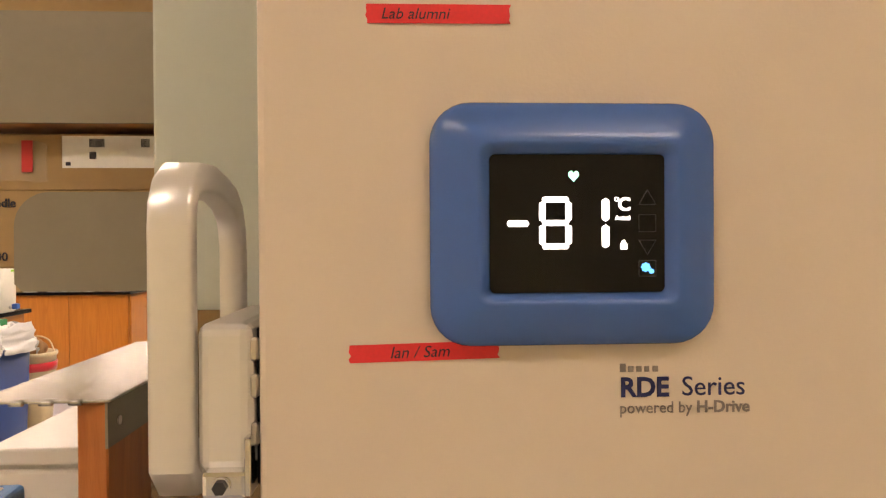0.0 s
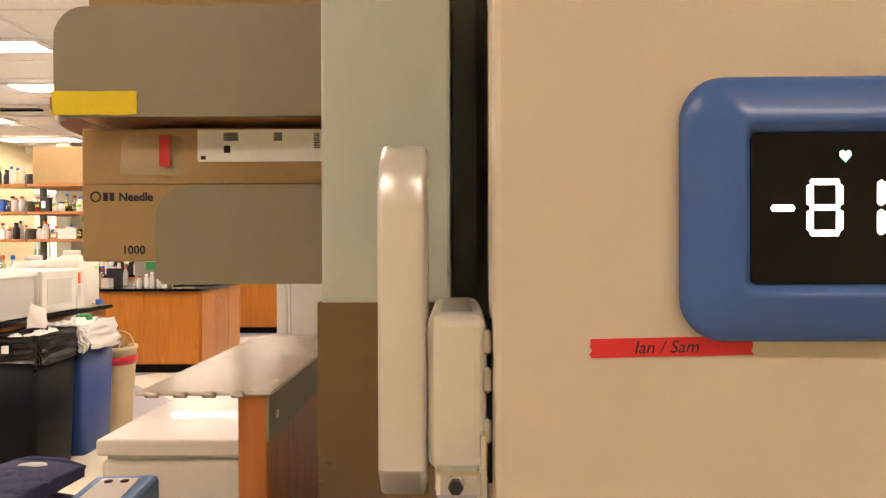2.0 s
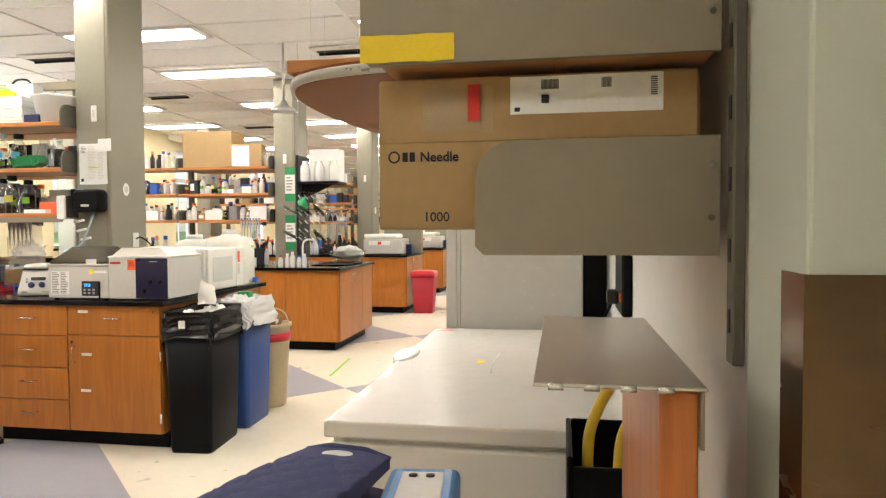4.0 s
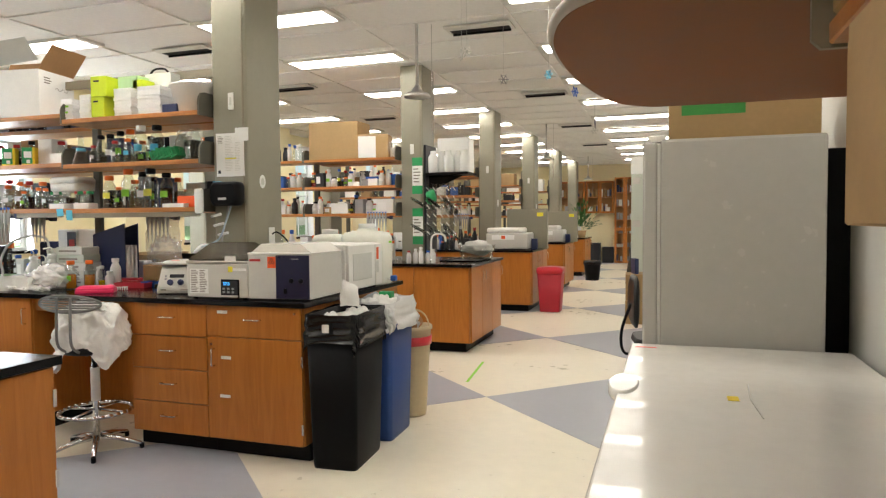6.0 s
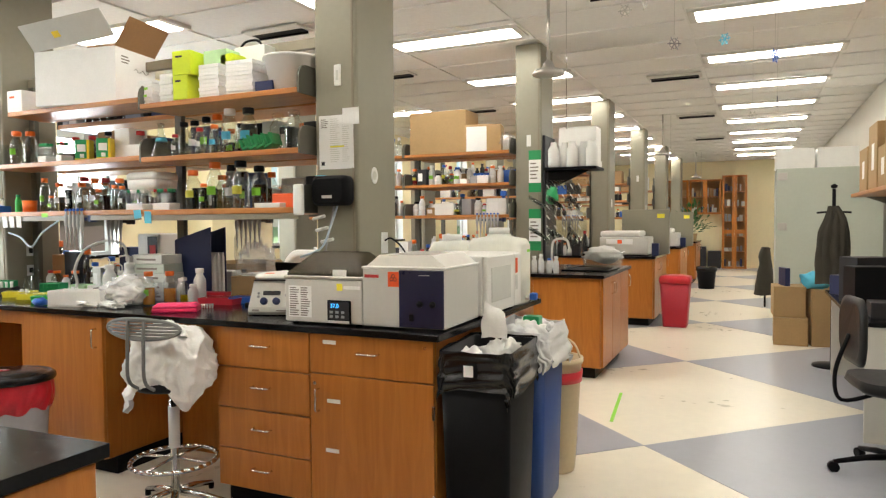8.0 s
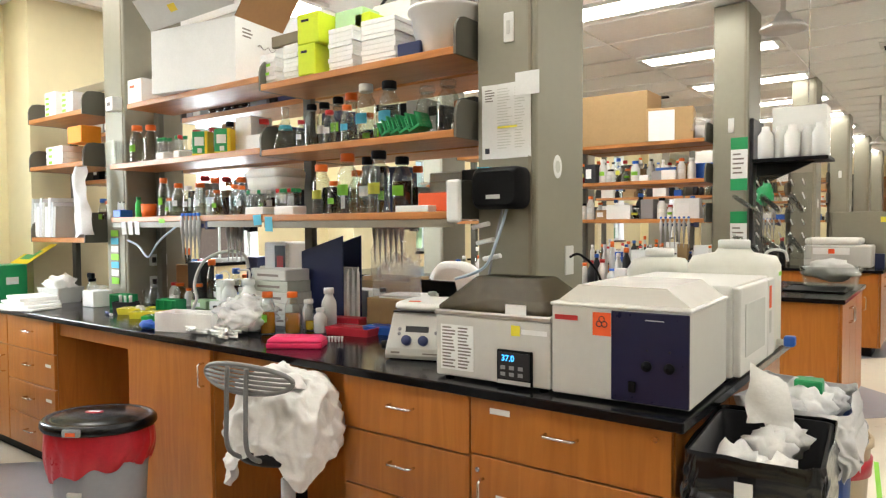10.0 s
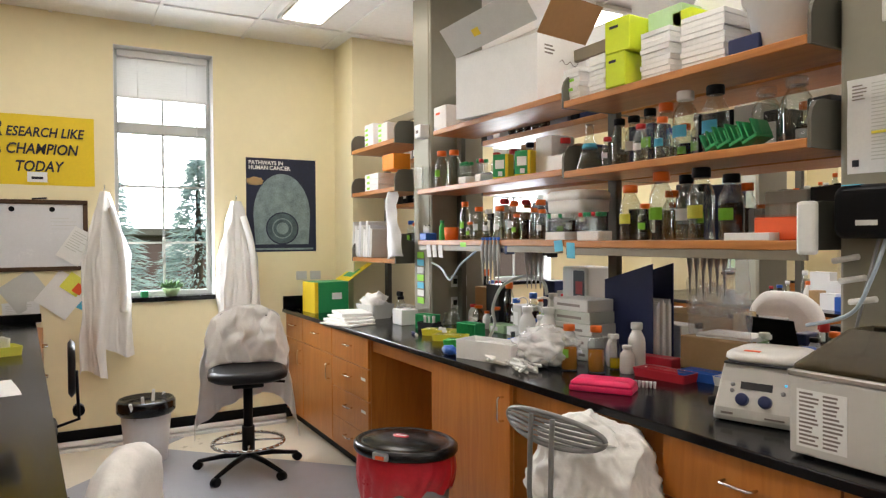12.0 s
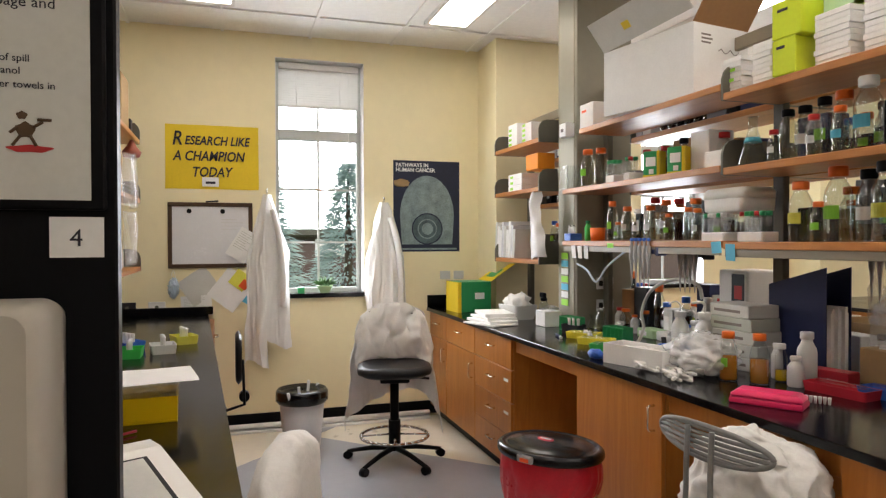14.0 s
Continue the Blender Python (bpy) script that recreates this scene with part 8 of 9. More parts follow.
part("back_bar", tube(B(), [(0, 0.15, 0.60), (0, 0.25, 0.66), (0, 0.235, 0.88)], 0.02, 8, 0.5), BLACK, dc)
part("backrest", loft(B(), [[(u, y, 0.90 + v) for u, v in rounded(w, h, 0.12, 6)] for w, h, y in ((0.36, 0.28, 0.185), (0.41, 0.33, 0.195), (0.41, 0.33, 0.215), (0.36, 0.28, 0.23))]), SEATB, dc)
chair_coat(dc)
dc.matrix_world = dc.matrix_world @ Matrix.Diagonal((1.06, 1.06, 0.945, 1))

wbn = thing("waste_basket", "pale grey waste basket with a black liner by the wall", "bin", (-7.56, 2.81, 0))
part("bucket", lathe(B(), [(0, 0), (0.125, 0), (0.13, 0.015), (0.165, 0.40), (0.158, 0.40), (0.12, 0.02), (0, 0.02)], seg=28), BINLT, wbn)
part("liner", lathe(B(), [(0.13, 0.39), (0.170, 0.418), (0.184, 0.40), (0.185, 0.34), (0.167, 0.32)], seg=44), BAGBLACK, wbn, "black liner over the rim")
for k in range(4):
    part("rubbish", box(B(), (-0.06 + 0.03 * k, -0.02, 0.30), (-0.045 + 0.03 * k, 0.0, 0.45 + 0.02 * (k % 2)), 0.003), PAPER, wbn).matrix_local = pose(0, 0.02, 0, 10 * k - 15, 8 * k - 8, 0)

# coats on hooks
def hung_coat(y, z, w, drop, seed, label):
    t = thing("hung_lab_coat", label, "coat", (ROOM_W + 0.03, y, z), 0, "hung coats")
    def f(a, b):
        ang = math.pi * a
        wid = 0.025 + (w / 2) * min(1.0, b / 0.36) * (0.9 + 0.16 * b)
        fold = 0.03 * math.sin(17 * a + seed + 0.8 * b) * min(1, b * 3)
        hem = 1 - 0.05 * math.sin(5 * a + seed) * b - 0.16 * (a > 0.48) * b
        return (0.012 + (0.05 + 0.05 * min(1, b * 2)) * math.sin(ang) + fold, -wid * math.cos(ang) + 0.02 * b * math.sin(seed), -drop * b * hem)
    part("body", cloth(B(), f, 110, 60, 0.003, 0.028, 15, seed, 0.16), CLOTH, t)
    sx = w * 0.42
    part("sleeve", tube(B(), curve_pts([(0.08, sx * 0.35, -0.12), (0.12, sx * 0.8, -0.35), (0.13, sx * 1.0, -0.65), (0.12, sx * 0.95, -0.86)], 6), (0.04,) * 19, 10, 0.6), CLOTH, t)
    hk = thing("coat_hook", "small steel coat hook on the wall", "hook", (ROOM_W, y, z + 0.01), 0, "coat hooks")
    part("hook", tube(B(), curve_pts([(0, 0, 0), (0.04, 0, 0), (0.055, 0, 0.02), (0.05, 0, 0.035)], 4), 0.005, 8), CHROME, hk)


hung_coat(2.60, 1.83, 0.27, 1.34, 0.7, "long white laboratory coat hanging beside the window")
hung_coat(3.525, 1.78, 0.27, 1.25, 2.9, "white laboratory coat hanging on the far side of the window")
# yellow sign
sg = thing("yellow_sign", "yellow paper sign with a slogan in black brush letters", "sign", (ROOM_W + 0.001, 1.868, 1.867))
part("sheet", cloth(B(), lambda a, b: (0.001 + 0.004 * math.sin(3.1 * a) * b, 0.673 * a, 0.483 * b), 10, 8, 0.001, 0.003, 5), YELLOW, sg)
M_ = pose(0, 0, 0, 90, 0, 90)
for words, size, y, z in (("R", 0.15, 0.045, 0.33), ("ESEARCH LIKE", 0.092, 0.135, 0.335), ("A CHAMPION", 0.103, 0.055, 0.215), ("TODAY", 0.103, 0.185, 0.095)):
    text("lettering", words, size, INK, sg, Matrix.Translation((0.0085, y, z)) @ M_ @ Matrix.Diagonal((0.80, 1, 1, 1)), "LEFT", 0.22, 0.002)
part("emblem", box(B(), (0.0065, 0.26, 0.02), (0.0085, 0.38, 0.09)), PAPER, sg)
part("emblem_print", box(B(), (0.0086, 0.285, 0.04), (0.0092, 0.355, 0.058)), INK, sg)
# whiteboard with magnets and papers
wb_ = thing("whiteboard", "small whiteboard in a dark wooden frame", "whiteboard", (ROOM_W + 0.001, 1.883, 1.269))
for a, b in (((0, 0, 0), (0.02, 0.61, 0.03)), ((0, 0, 0.466), (0.02, 0.61, 0.496)), ((0, 0, 0.03), (0.02, 0.03, 0.466)), ((0, 0.58, 0.03), (0.02, 0.61, 0.466))):
    part("frame", box(B(), a, b, 0.003), DKWOOD, wb_)
part("board", box(B(), (0, 0.03, 0.03), (0.008, 0.58, 0.466)), BOARD, wb_)
for y in (0.15, 0.39):
    part("magnet", loft(B(), [[(x, y + 0.018 * math.cos(a), 0.43 + 0.018 * math.sin(a)) for a in [2 * math.pi * k / 16 for k in range(16)]] for x in (0.0082, 0.016)], smooth=False), BLACK, wb_)
part("clip", rod(B(), (0.012, 0.27, 0.502), (0.012, 0.36, 0.508), 0.006, 8), DKGREY, wb_)
part("scribble", line_bars(B(), 0.38, 0.55, 0.37, 4, 0.025, 0.003, 0.0084, "x"), PAPERG, wb_)


def wall_paper(y, z, w, h, tilt, m, label, x=0.004, marks=0):
    t = thing("wall_paper", label, "paper", (ROOM_W + x, y, z), 0, "papers on the wall")
    t.matrix_world = Matrix.Translation((ROOM_W + x, y, z)) @ pose(0, 0, 0, tilt, 0, 0)
    part("sheet", cloth(B(), lambda a, b: (0.006 * a * b, w * (a - 0.5), h * (b - 0.5)), 6, 6, 0.0008, 0.003, 8), m, t)
    if marks:
        part("print", line_bars(B(), -w * 0.4, w * 0.35, h * 0.38, marks, h * 0.075, h * 0.02, 0.010, "x", seed=marks), PAPERG, t)


wall_paper(2.42, 1.44, 0.16, 0.24, -32, PAPER, "white printed sheet pinned over the whiteboard edge", 0.03, 8)
wall_paper(2.33, 1.10, 0.24, 0.27, -38, PAPER, "tilted white sheet pinned on the wall", 0.012)
wall_paper(2.10, 1.13, 0.24, 0.22, 35, PAPERG, "pale sheet pinned on the wall", 0.006)
wall_paper(2.40, 1.17, 0.13, 0.13, -38, LABELY, "yellow and orange note pinned on white paper", 0.022)
wall_paper(2.43, 1.135, 0.06, 0.07, -38, LABELO, "orange note pinned on paper", 0.027)
wall_paper(2.48, 1.08, 0.10, 0.2, -30, CYAN, "pale blue sheet behind other papers", 0.003)
wall_paper(2.08, 0.98, 0.22, 0.16, 3, PAPER, "white sheet with small print low on the wall", 0.003, 6)
mk_ = thing("face_mask", "pale blue paper face mask hanging from the whiteboard", "mask", (ROOM_W + 0.03, 1.92, 1.06))
part("mask", blob(B(), (0, 0, 0.06), (0.02, 0.035, 0.065), 0.5, 5, 4, 1.0), TUBING, mk_)
part("loop", tube(B(), curve_pts([(0, -0.02, 0.12), (0, 0.0, 0.20), (0, 0.02, 0.12)], 5), 0.002, 6), PAPER, mk_)
for y, m in ((1.803, PLASTW), (1.60, DKGREY)):
    t = thing("wall_socket", "wall socket plate above the bench", "socket", (ROOM_W + 0.0005, y, 0.955), 0, "wall sockets")
    part("plate", box(B(), (0, -0.06, -0.06), (0.008, 0.06, 0.065), 0.003), m, t)
    for z in (-0.02, 0.025):
        part("outlet", rod(B(), (0.008, 0.0, z), (0.0095, 0.0, z), 0.013, 12), BRACKET, t)
for y in (4.06, 4.18):
    t = thing("wall_socket", "small wall socket above the worktop end", "socket", (ROOM_W + 0.0005, y, 1.18), 0, "wall sockets")
    part("plate", box(B(), (0, -0.045, -0.035), (0.008, 0.045, 0.035), 0.003), PAPERG, t)
# dark poster with a round figure
po = thing("wall_poster", "dark blue science poster with a pale arched diagram", "poster", (ROOM_W + 0.001, 3.614, 1.38))
part("sheet", box(B(), (0, 0, 0), (0.002, 0.575, 0.757)), POSTERB, po)
arch = [(0.07, 0.06), (0.51, 0.06)] + [(0.29 + 0.235 * math.cos(radians(a)), 0.30 + 0.335 * math.sin(radians(a))) for a in range(0, 181, 10)]
part("arch", prism(B(), arch, 0.0022, 0.0028, "x"), POSTERL, po)
for r, m, x in ((0.135, POSTERB, 0.0030), (0.125, POSTERG, 0.0034), (0.085, POSTERL, 0.0038), (0.075, POSTERG, 0.0042), (0.05, POSTERL, 0.0046)):
    part("ring", loft(B(), [[(xx, 0.29 + r * math.cos(a), 0.19 + r * 0.98 * math.sin(a)) for a in [2 * math.pi * k / 32 for k in range(32)]] for xx in (x, x + 0.0003)], smooth=False), m, po)
part("pale_hand", blob(B(), (0.003, 0.07, 0.57), (0.001, 0.06, 0.03), 0.5, 3, 3, 1.0), CARD, po)
for words, z in (("PATHWAYS IN", 0.705), ("HUMAN CANCER", 0.665)):
    text("lettering", words, 0.045, PAPER, po, Matrix.Translation((0.0026, 0.02, z)) @ M_ @ Matrix.Diagonal((0.95, 1, 1, 1)), "LEFT", 0, 0.001)
part("footer", box(B(), (0.0022, 0.02, 0.015), (0.0028, 0.55, 0.03)), POSTERL, po)
# sill plants
pl = thing("potted_plant", "small green succulent in a pale glazed bowl on the sill", "plant", (ROOM_W - 0.01, 3.05, WIN_Z0 + 0.0055))
part("bowl", lathe(B(), [(0, 0), (0.035, 0), (0.062, 0.05), (0.066, 0.06), (0.06, 0.06), (0.055, 0.05), (0, 0.05)], seg=22), PALEGREEN, pl)
rnd = random.Random(3)
lv = B()
for k in range(60):
    a, e, r = rnd.uniform(0, 6.28), rnd.uniform(0.1, 1.4), rnd.uniform(0.04, 0.085)
    c = Vector((0.05 * math.cos(a), 0.06 * math.sin(a), 0.055))
    d = Vector((math.cos(a) * math.cos(e), math.sin(a) * math.cos(e), math.sin(e)))
    tube(lv, [c * 0.5 + Vector((0, 0, 0.03)), c * 0.6 + d * r * 0.6 + Vector((0, 0, 0.03)), c * 0.6 + d * r + Vector((0, 0, 0.028))], (0.004, 0.009, 0.001), 5, 0.4)
part("leaves", lv, LEAF, pl)
carton("green_pot", ROOM_W + 0.0, 2.86, WIN_Z0 + 0.0055, 0.05, 0.07, 0.05, GREENC, "small dark green pot on the window sill", 90)

# ---- near bench: shelves, tanks, instrument and the black notice board ----
SHELF_N = [2.16, 1.76, 1.30]
for z in SHELF_N:
    t = thing("wall_shelf", "cherry wood shelf over the near bench seen end on", "shelf", (0, 0, 0), 0, "near bench shelves")
    part("board", box(B(), (-7.66, 1.42, z - 0.03), (-3.9, 1.745, z), 0.003), SHELFW, t)
    e = put("end_bracket", SHELF_END, t)
    e.matrix_local = Matrix.Translation((-7.672, 1.745, z - 0.03)) @ Matrix.Diagonal((1, -1, 1, 1))
    e = put("end_bracket", SHELF_END, t)
    e.matrix_local = Matrix.Translation((-6.2, 1.745, z - 0.0295)) @ Matrix.Diagonal((1, -1, 1, 1))
for x in (-7.64, -6.2, -4.8):
    solo("shelf_upright", box(B(), (x - 0.03, 1.38, TOP), (x + 0.03, 1.418, 2.5), 0.004), BRACKET, "grey slotted steel upright carrying the shelves", "shelf upright", group="shelf uprights")
carton("cardboard_carton", -7.1, 1.60, 2.1605, 0.3, 0.26, 0.30, CARD, "brown carton on the top shelf of the near bench")
carton("white_box", -6.2, 1.62, 2.1605, 0.5, 0.24, 0.36, PAPER, "tall white box on the top shelf of the near bench")
t = carton("tea_tin", -7.5, 1.68, 2.1605, 0.08, 0.07, 0.11, DKGREY, "small dark tin with a white band on a shelf")
part("band", box(B(), (-0.041, -0.0355, 0.03), (0.041, -0.0352, 0.07)), PAPER, t)
t = thing("red_ornament", "rust-red pointed ornament on the shelf", "ornament", (-7.45, 1.72, 2.0))
part("bulb", lathe(B(), [(0, 0), (0.05, 0.02), (0.06, 0.05), (0.03, 0.09), (0.01, 0.13), (0, 0.14)], seg=16), SKIN, t)
for i, z in enumerate((1.7605, 1.3005)):
    stock(0, -7.5, -6.3, 1.58, 1.66, z, 50 + i, 0.24)
for z in (1.62, 1.95):
    t = thing("plastic_bag", "clear plastic bag hanging off a shelf edge", "bag", (-6.9, 1.76, z - 0.28), 0, "hanging bags")
    part("bag", cloth(B(), lambda a, b: (-0.14 + 0.28 * a, 0.05 * math.sin(math.pi * a), 0.30 * b), 10, 12, 0.001, 0.022, 8, z), BAGGY, t)
t = carton("cutting_board", -6.8, 1.62, 1.7605, 0.04, 0.26, 0.22, CARDIN, "brown board leaning on a shelf")
bs = solo("backsplash", box(B(), (-8.095, 0.97, TOP + 0.0005), (-8.07, 2.2, TOP + 0.06), 0.003), BLACKTOP, "black backsplash of the near bench", "backsplash")
# gel tank
gk = thing("gel_tank", "yellow acrylic gel tank with a clear lid on the bench", "tank", (-4.98, 1.99, TOP), 3)
for a, b in (((-0.10, -0.20, 0), (0.10, 0.17, 0.008)), ((-0.10, -0.20, 0.008), (-0.094, 0.17, 0.08)), ((0.094, -0.20, 0.008), (0.10, 0.17, 0.08)), ((-0.094, 0.164, 0.008), (0.094, 0.17, 0.08)), ((-0.094, -0.20, 0.008), (0.094, -0.194, 0.08))):
    part("wall", box(B(), a, b, 0.001), YELACR, gk)
part("end_block", box(B(), (0.02, 0.09, 0.009), (0.093, 0.163, 0.075), 0.003), YELACR, gk)
part("lid", box(B(), (-0.105, -0.205, 0.0805), (0.105, 0.175, 0.115), 0.003), CLEAR, gk)
part("lead", tube(B(), curve_pts([(0.1, -0.1, 0.05), (0.18, -0.08, 0.02), (0.24, -0.02, 0.008), (0.2, 0.06, 0.008)], 6), 0.004, 6), REDP, gk)
part("lead", tube(B(), curve_pts([(0.1, -0.14, 0.05), (0.2, -0.14, 0.02), (0.27, -0.06, 0.008), (0.24, 0.02, 0.008)], 6), 0.004, 6), BLACK, gk)
pp = thing("paper_sheet", "white printed sheet lying on a gel tank", "paper", (-5.0, 2.02, TOP + 0.1155), 8)
part("sheet", cloth(B(), lambda a, b: (-0.15 + 0.3 * a, -0.21 + 0.4 * b, 0.004 + 0.006 * a), 6, 6, 0.001, 0.004, 6), PAPER, pp)
for k, (x, y, m, nm) in enumerate(((-6.2, 1.86, BRGREEN, "green"), (-6.3, 2.0, PLASTW, "white"), (-6.6, 2.08, LABELY, "yellow"), (-6.15, 1.74, PINK, "pink"), (-6.45, 1.82, BLUEP, "blue"))):
    t = tray("tip_box", x, y, TOP, 0.14, 0.12, 0.045, m, nm + " plastic tube rack on the near bench", 10 * k, "tube racks", "rack")
    for i in range(4):
        part("tube", lathe(B(), [(0, 0.01), (0.008, 0.02), (0.009, 0.07), (0.011, 0.085), (0, 0.088)], (-0.045 + 0.03 * i, 0.0, 0), 10), PLASTT, t)
# cream instrument with a slanted screen
ins = thing("thermal_cycler", "cream bench instrument with a slanted grey touch screen", "instrument", (-3.985, 2.06, TOP), 26)
part("case", prism(B(), [(-0.20, 0), (0.22, 0), (0.22, 0.03), (-0.14, 0.125), (-0.20, 0.125)], -0.22, 0.20, "y"), APPLW, ins)
sc_ = part("screen", box(B(), (0.0, -0.08, 0), (0.25, 0.15, 0.003), 0.001), PAPERG, ins)
sc_.matrix_local = pose(-0.10, 0, 0.1155, 0, 14.8, 0)
part("screen_frame", box(B(), (-0.008, -0.09, -0.002), (0.26, 0.16, 0.0015), 0.001), BLACK, sc_)
part("badge", box(B(), (0, -0.17, 0), (0.02, -0.12, 0.001)), GREENC, ins).matrix_local = pose(-0.06, 0, 0.1045, 0, 14.8, 0)
# chairs at the near bench
cc_ = thing("desk_chair", "desk chair with a white coat over its curved back", "chair", (-4.57, 2.27, 0), -20)
star_base(cc_, 0.30, 5, 0.055, BLACK, True)
part("column", rod(B(), (0, 0, 0.09), (0, 0, 0.48), 0.028, 14), BLACK, cc_)
part("seat", loft(B(), [[(u, v, z) for u, v in rounded(w, d, 0.12, 6)] for w, d, z in ((0.38, 0.36, 0.48), (0.45, 0.42, 0.505), (0.44, 0.41, 0.54))]), SEATB, cc_)
part("backrest", loft(B(), [[(u, y, 0.73 + v) for u, v in rounded(w, h, 0.1, 6)] for w, h, y in ((0.34, 0.30, 0.19), (0.38, 0.34, 0.20), (0.38, 0.34, 0.22), (0.34, 0.30, 0.23))]), SEATB, cc_)
part("back_bar", tube(B(), [(0, 0.15, 0.49), (0, 0.25, 0.54), (0, 0.24, 0.72)], 0.02, 8, 0.5), BLACK, cc_)


def slung_coat(wide, tall, zc, seed):
    """A coat pulled over a chair back: a thick rounded shell with folds."""
    bm = B()
    rings = []
    for k in range(13):
        t = k / 12
        g = 0.80 + 0.20 * math.sin(math.pi * t) ** 0.5
        rings.append([(u, 0.145 + 0.115 * t, zc + v) for u, v in rounded(wide * g, tall * g, 0.19, 14)])
    loft(bm, rings)
    bmesh.ops.subdivide_edges(bm, edges=[e for e in bm.edges if e.calc_length() > 0.06], cuts=3, use_grid_fill=True)
    for v in bm.verts:
        q = Vector((v.co.x * 1.3, v.co.y, v.co.z * 0.4)) + Vector((seed, 0, 0))
        v.co += noise.noise_vector(q * 9) * 0.020 + noise.noise_vector(q * 21) * 0.011
    for f in bm.faces:
        f.smooth = True
    return bm


part("coat", slung_coat(0.48, 0.56, 0.665, 3.0), CLOTH, cc_, "white coat draped over the chair back")
bc = thing("desk_chair", "black office chair pushed under the near bench", "chair", (-6.75, 2.1, 0), 180)
star_base(bc, 0.28, 5, 0.055, BLACK, True)
part("column", rod(B(), (0, 0, 0.09), (0, 0, 0.45), 0.026, 12), BLACK, bc)
part("seat", loft(B(), [[(u, v, z) for u, v in rounded(w, d, 0.1, 5)] for w, d, z in ((0.38, 0.36, 0.45), (0.42, 0.40, 0.48), (0.40, 0.38, 0.51))]), SEATB, bc)
part("backrest", loft(B(), [[(u, y, 0.80 + v) for u, v in rounded(w, h, 0.06, 5)] for w, h, y in ((0.30, 0.24, -0.25), (0.34, 0.28, -0.265), (0.30, 0.24, -0.285))]), SEATB, bc)
part("back_bar", tube(B(), [(0, -0.12, 0.47), (0, -0.30, 0.52), (0, -0.29, 0.78)], 0.018, 8, 0.5), BLACK, bc)
part("side_knob", rod(B(), (0.05, -0.30, 0.55), (0.12, -0.30, 0.55), 0.03, 12), BLACK, bc)
# black notice board by the bench end
nbd = thing("notice_board", "tall black board with a framed notice and number card", "notice board", (-3.46, 1.35, TOP))
part("board", box(B(), (-0.03, 0, 0.0), (0.0, 0.855, 1.75), 0.003), BLACK, nbd)
fn = part("framed_notice", box(B(), (0.0005, 0.53, 0.590), (0.012, 0.846, 1.05), 0.003), BLACK, nbd)
sh_ = part("sheet", box(B(), (0.0122, 0.545, 0.60), (0.0135, 0.832, 1.04)), PAPERG, fn)
for words, y, z, size in (("titlepage and", 0.806, 0.797, 0.0155), ("o", 0.738, 0.783, 0.0155), ("of spill", 0.794, 0.741, 0.0105), ("hanol", 0.790, 0.728, 0.0105), ("paper towels in", 0.819, 0.714, 0.0105)):
    text("lettering", words, size, INK, fn, Matrix.Translation((0.0138, y - (0.085 if len(words) > 10 else 0.045 if len(words) > 3 else 0.0), z)) @ M_, "LEFT")
for nm, yz, rad, m in (("drawn_shape", (0.772, 0.671), (0.009, 0.008), SKIND), ("drawn_shape", (0.769, 0.686), (0.005, 0.004), SKIND), ("drawn_puddle", (0.776, 0.652), (0.021, 0.0038), INKRED)):
    part(nm, loft(B(), [[(x, yz[0] + rad[0] * (1 + 0.12 * math.sin(3 * a)) * math.cos(a), yz[1] + rad[1] * (1 + 0.15 * math.sin(5 * a)) * math.sin(a)) for a in [2 * math.pi * k / 24 for k in range(24)]] for x in (0.0136, 0.0140)], smooth=False), m, fn)
for a, b in (((0.768, 0.666), (0.760, 0.655)), ((0.776, 0.666), (0.782, 0.655)), ((0.779, 0.674), (0.788, 0.680)), ((0.765, 0.674), (0.758, 0.668)), ((0.783, 0.682), (0.796, 0.682))):
    part("drawn_stroke", rod(B(), (0.0139, a[0], a[1]), (0.0139, b[0], b[1]), 0.0016, 6), SKIND, fn)
nc = part("number_card", box(B(), (0.0005, 0.79, 0.540), (0.0015, 0.842, 0.583)), PAPER, nbd)
text("number", "4", 0.026, INK, nc, Matrix.Translation((0.0018, 0.809, 0.552)) @ M_)
td = thing("towel_dispenser", "cream rounded paper towel dispenser on the black board", "dispenser", (-3.4595, 2.042, 0.995))
part("case", loft(B(), [[(x, u, 0.135 + v) for u, v in rounded(w, h, 0.018, 5)] for w, h, x in ((0.225, 0.56, 0), (0.23, 0.57, 0.03), (0.228, 0.568, 0.11), (0.215, 0.555, 0.128))]), DISPW, td)
part("lip", box(B(), (0.02, -0.10, -0.175), (0.15, 0.10, -0.152), 0.006, 2), DISPW, td)


# ---- benches and fittings further down the aisle ----
def shower(x, y):
    t = thing("safety_shower", "steel emergency shower head hanging from the ceiling", "shower", (x, y, 0), 0, "safety showers")
    part("pipe", rod(B(), (0, 0, 2.50), (0, 0, CEIL_Z), 0.013, 12), STEEL, t)
    part("head", lathe(B(), [(0.0, 2.44), (0.115, 2.44), (0.118, 2.45), (0.10, 2.472), (0.05, 2.49), (0.032, 2.53), (0.016, 2.545), (0, 2.545)], seg=28), STEEL, t)
    part("pull_rod", rod(B(), (0.12, 0.05, 2.05), (0.12, 0.05, CEIL_Z), 0.003, 6), CHROME, t)


for y in (6.23, 12.8, 19.4):
    shower(-3.09, y)
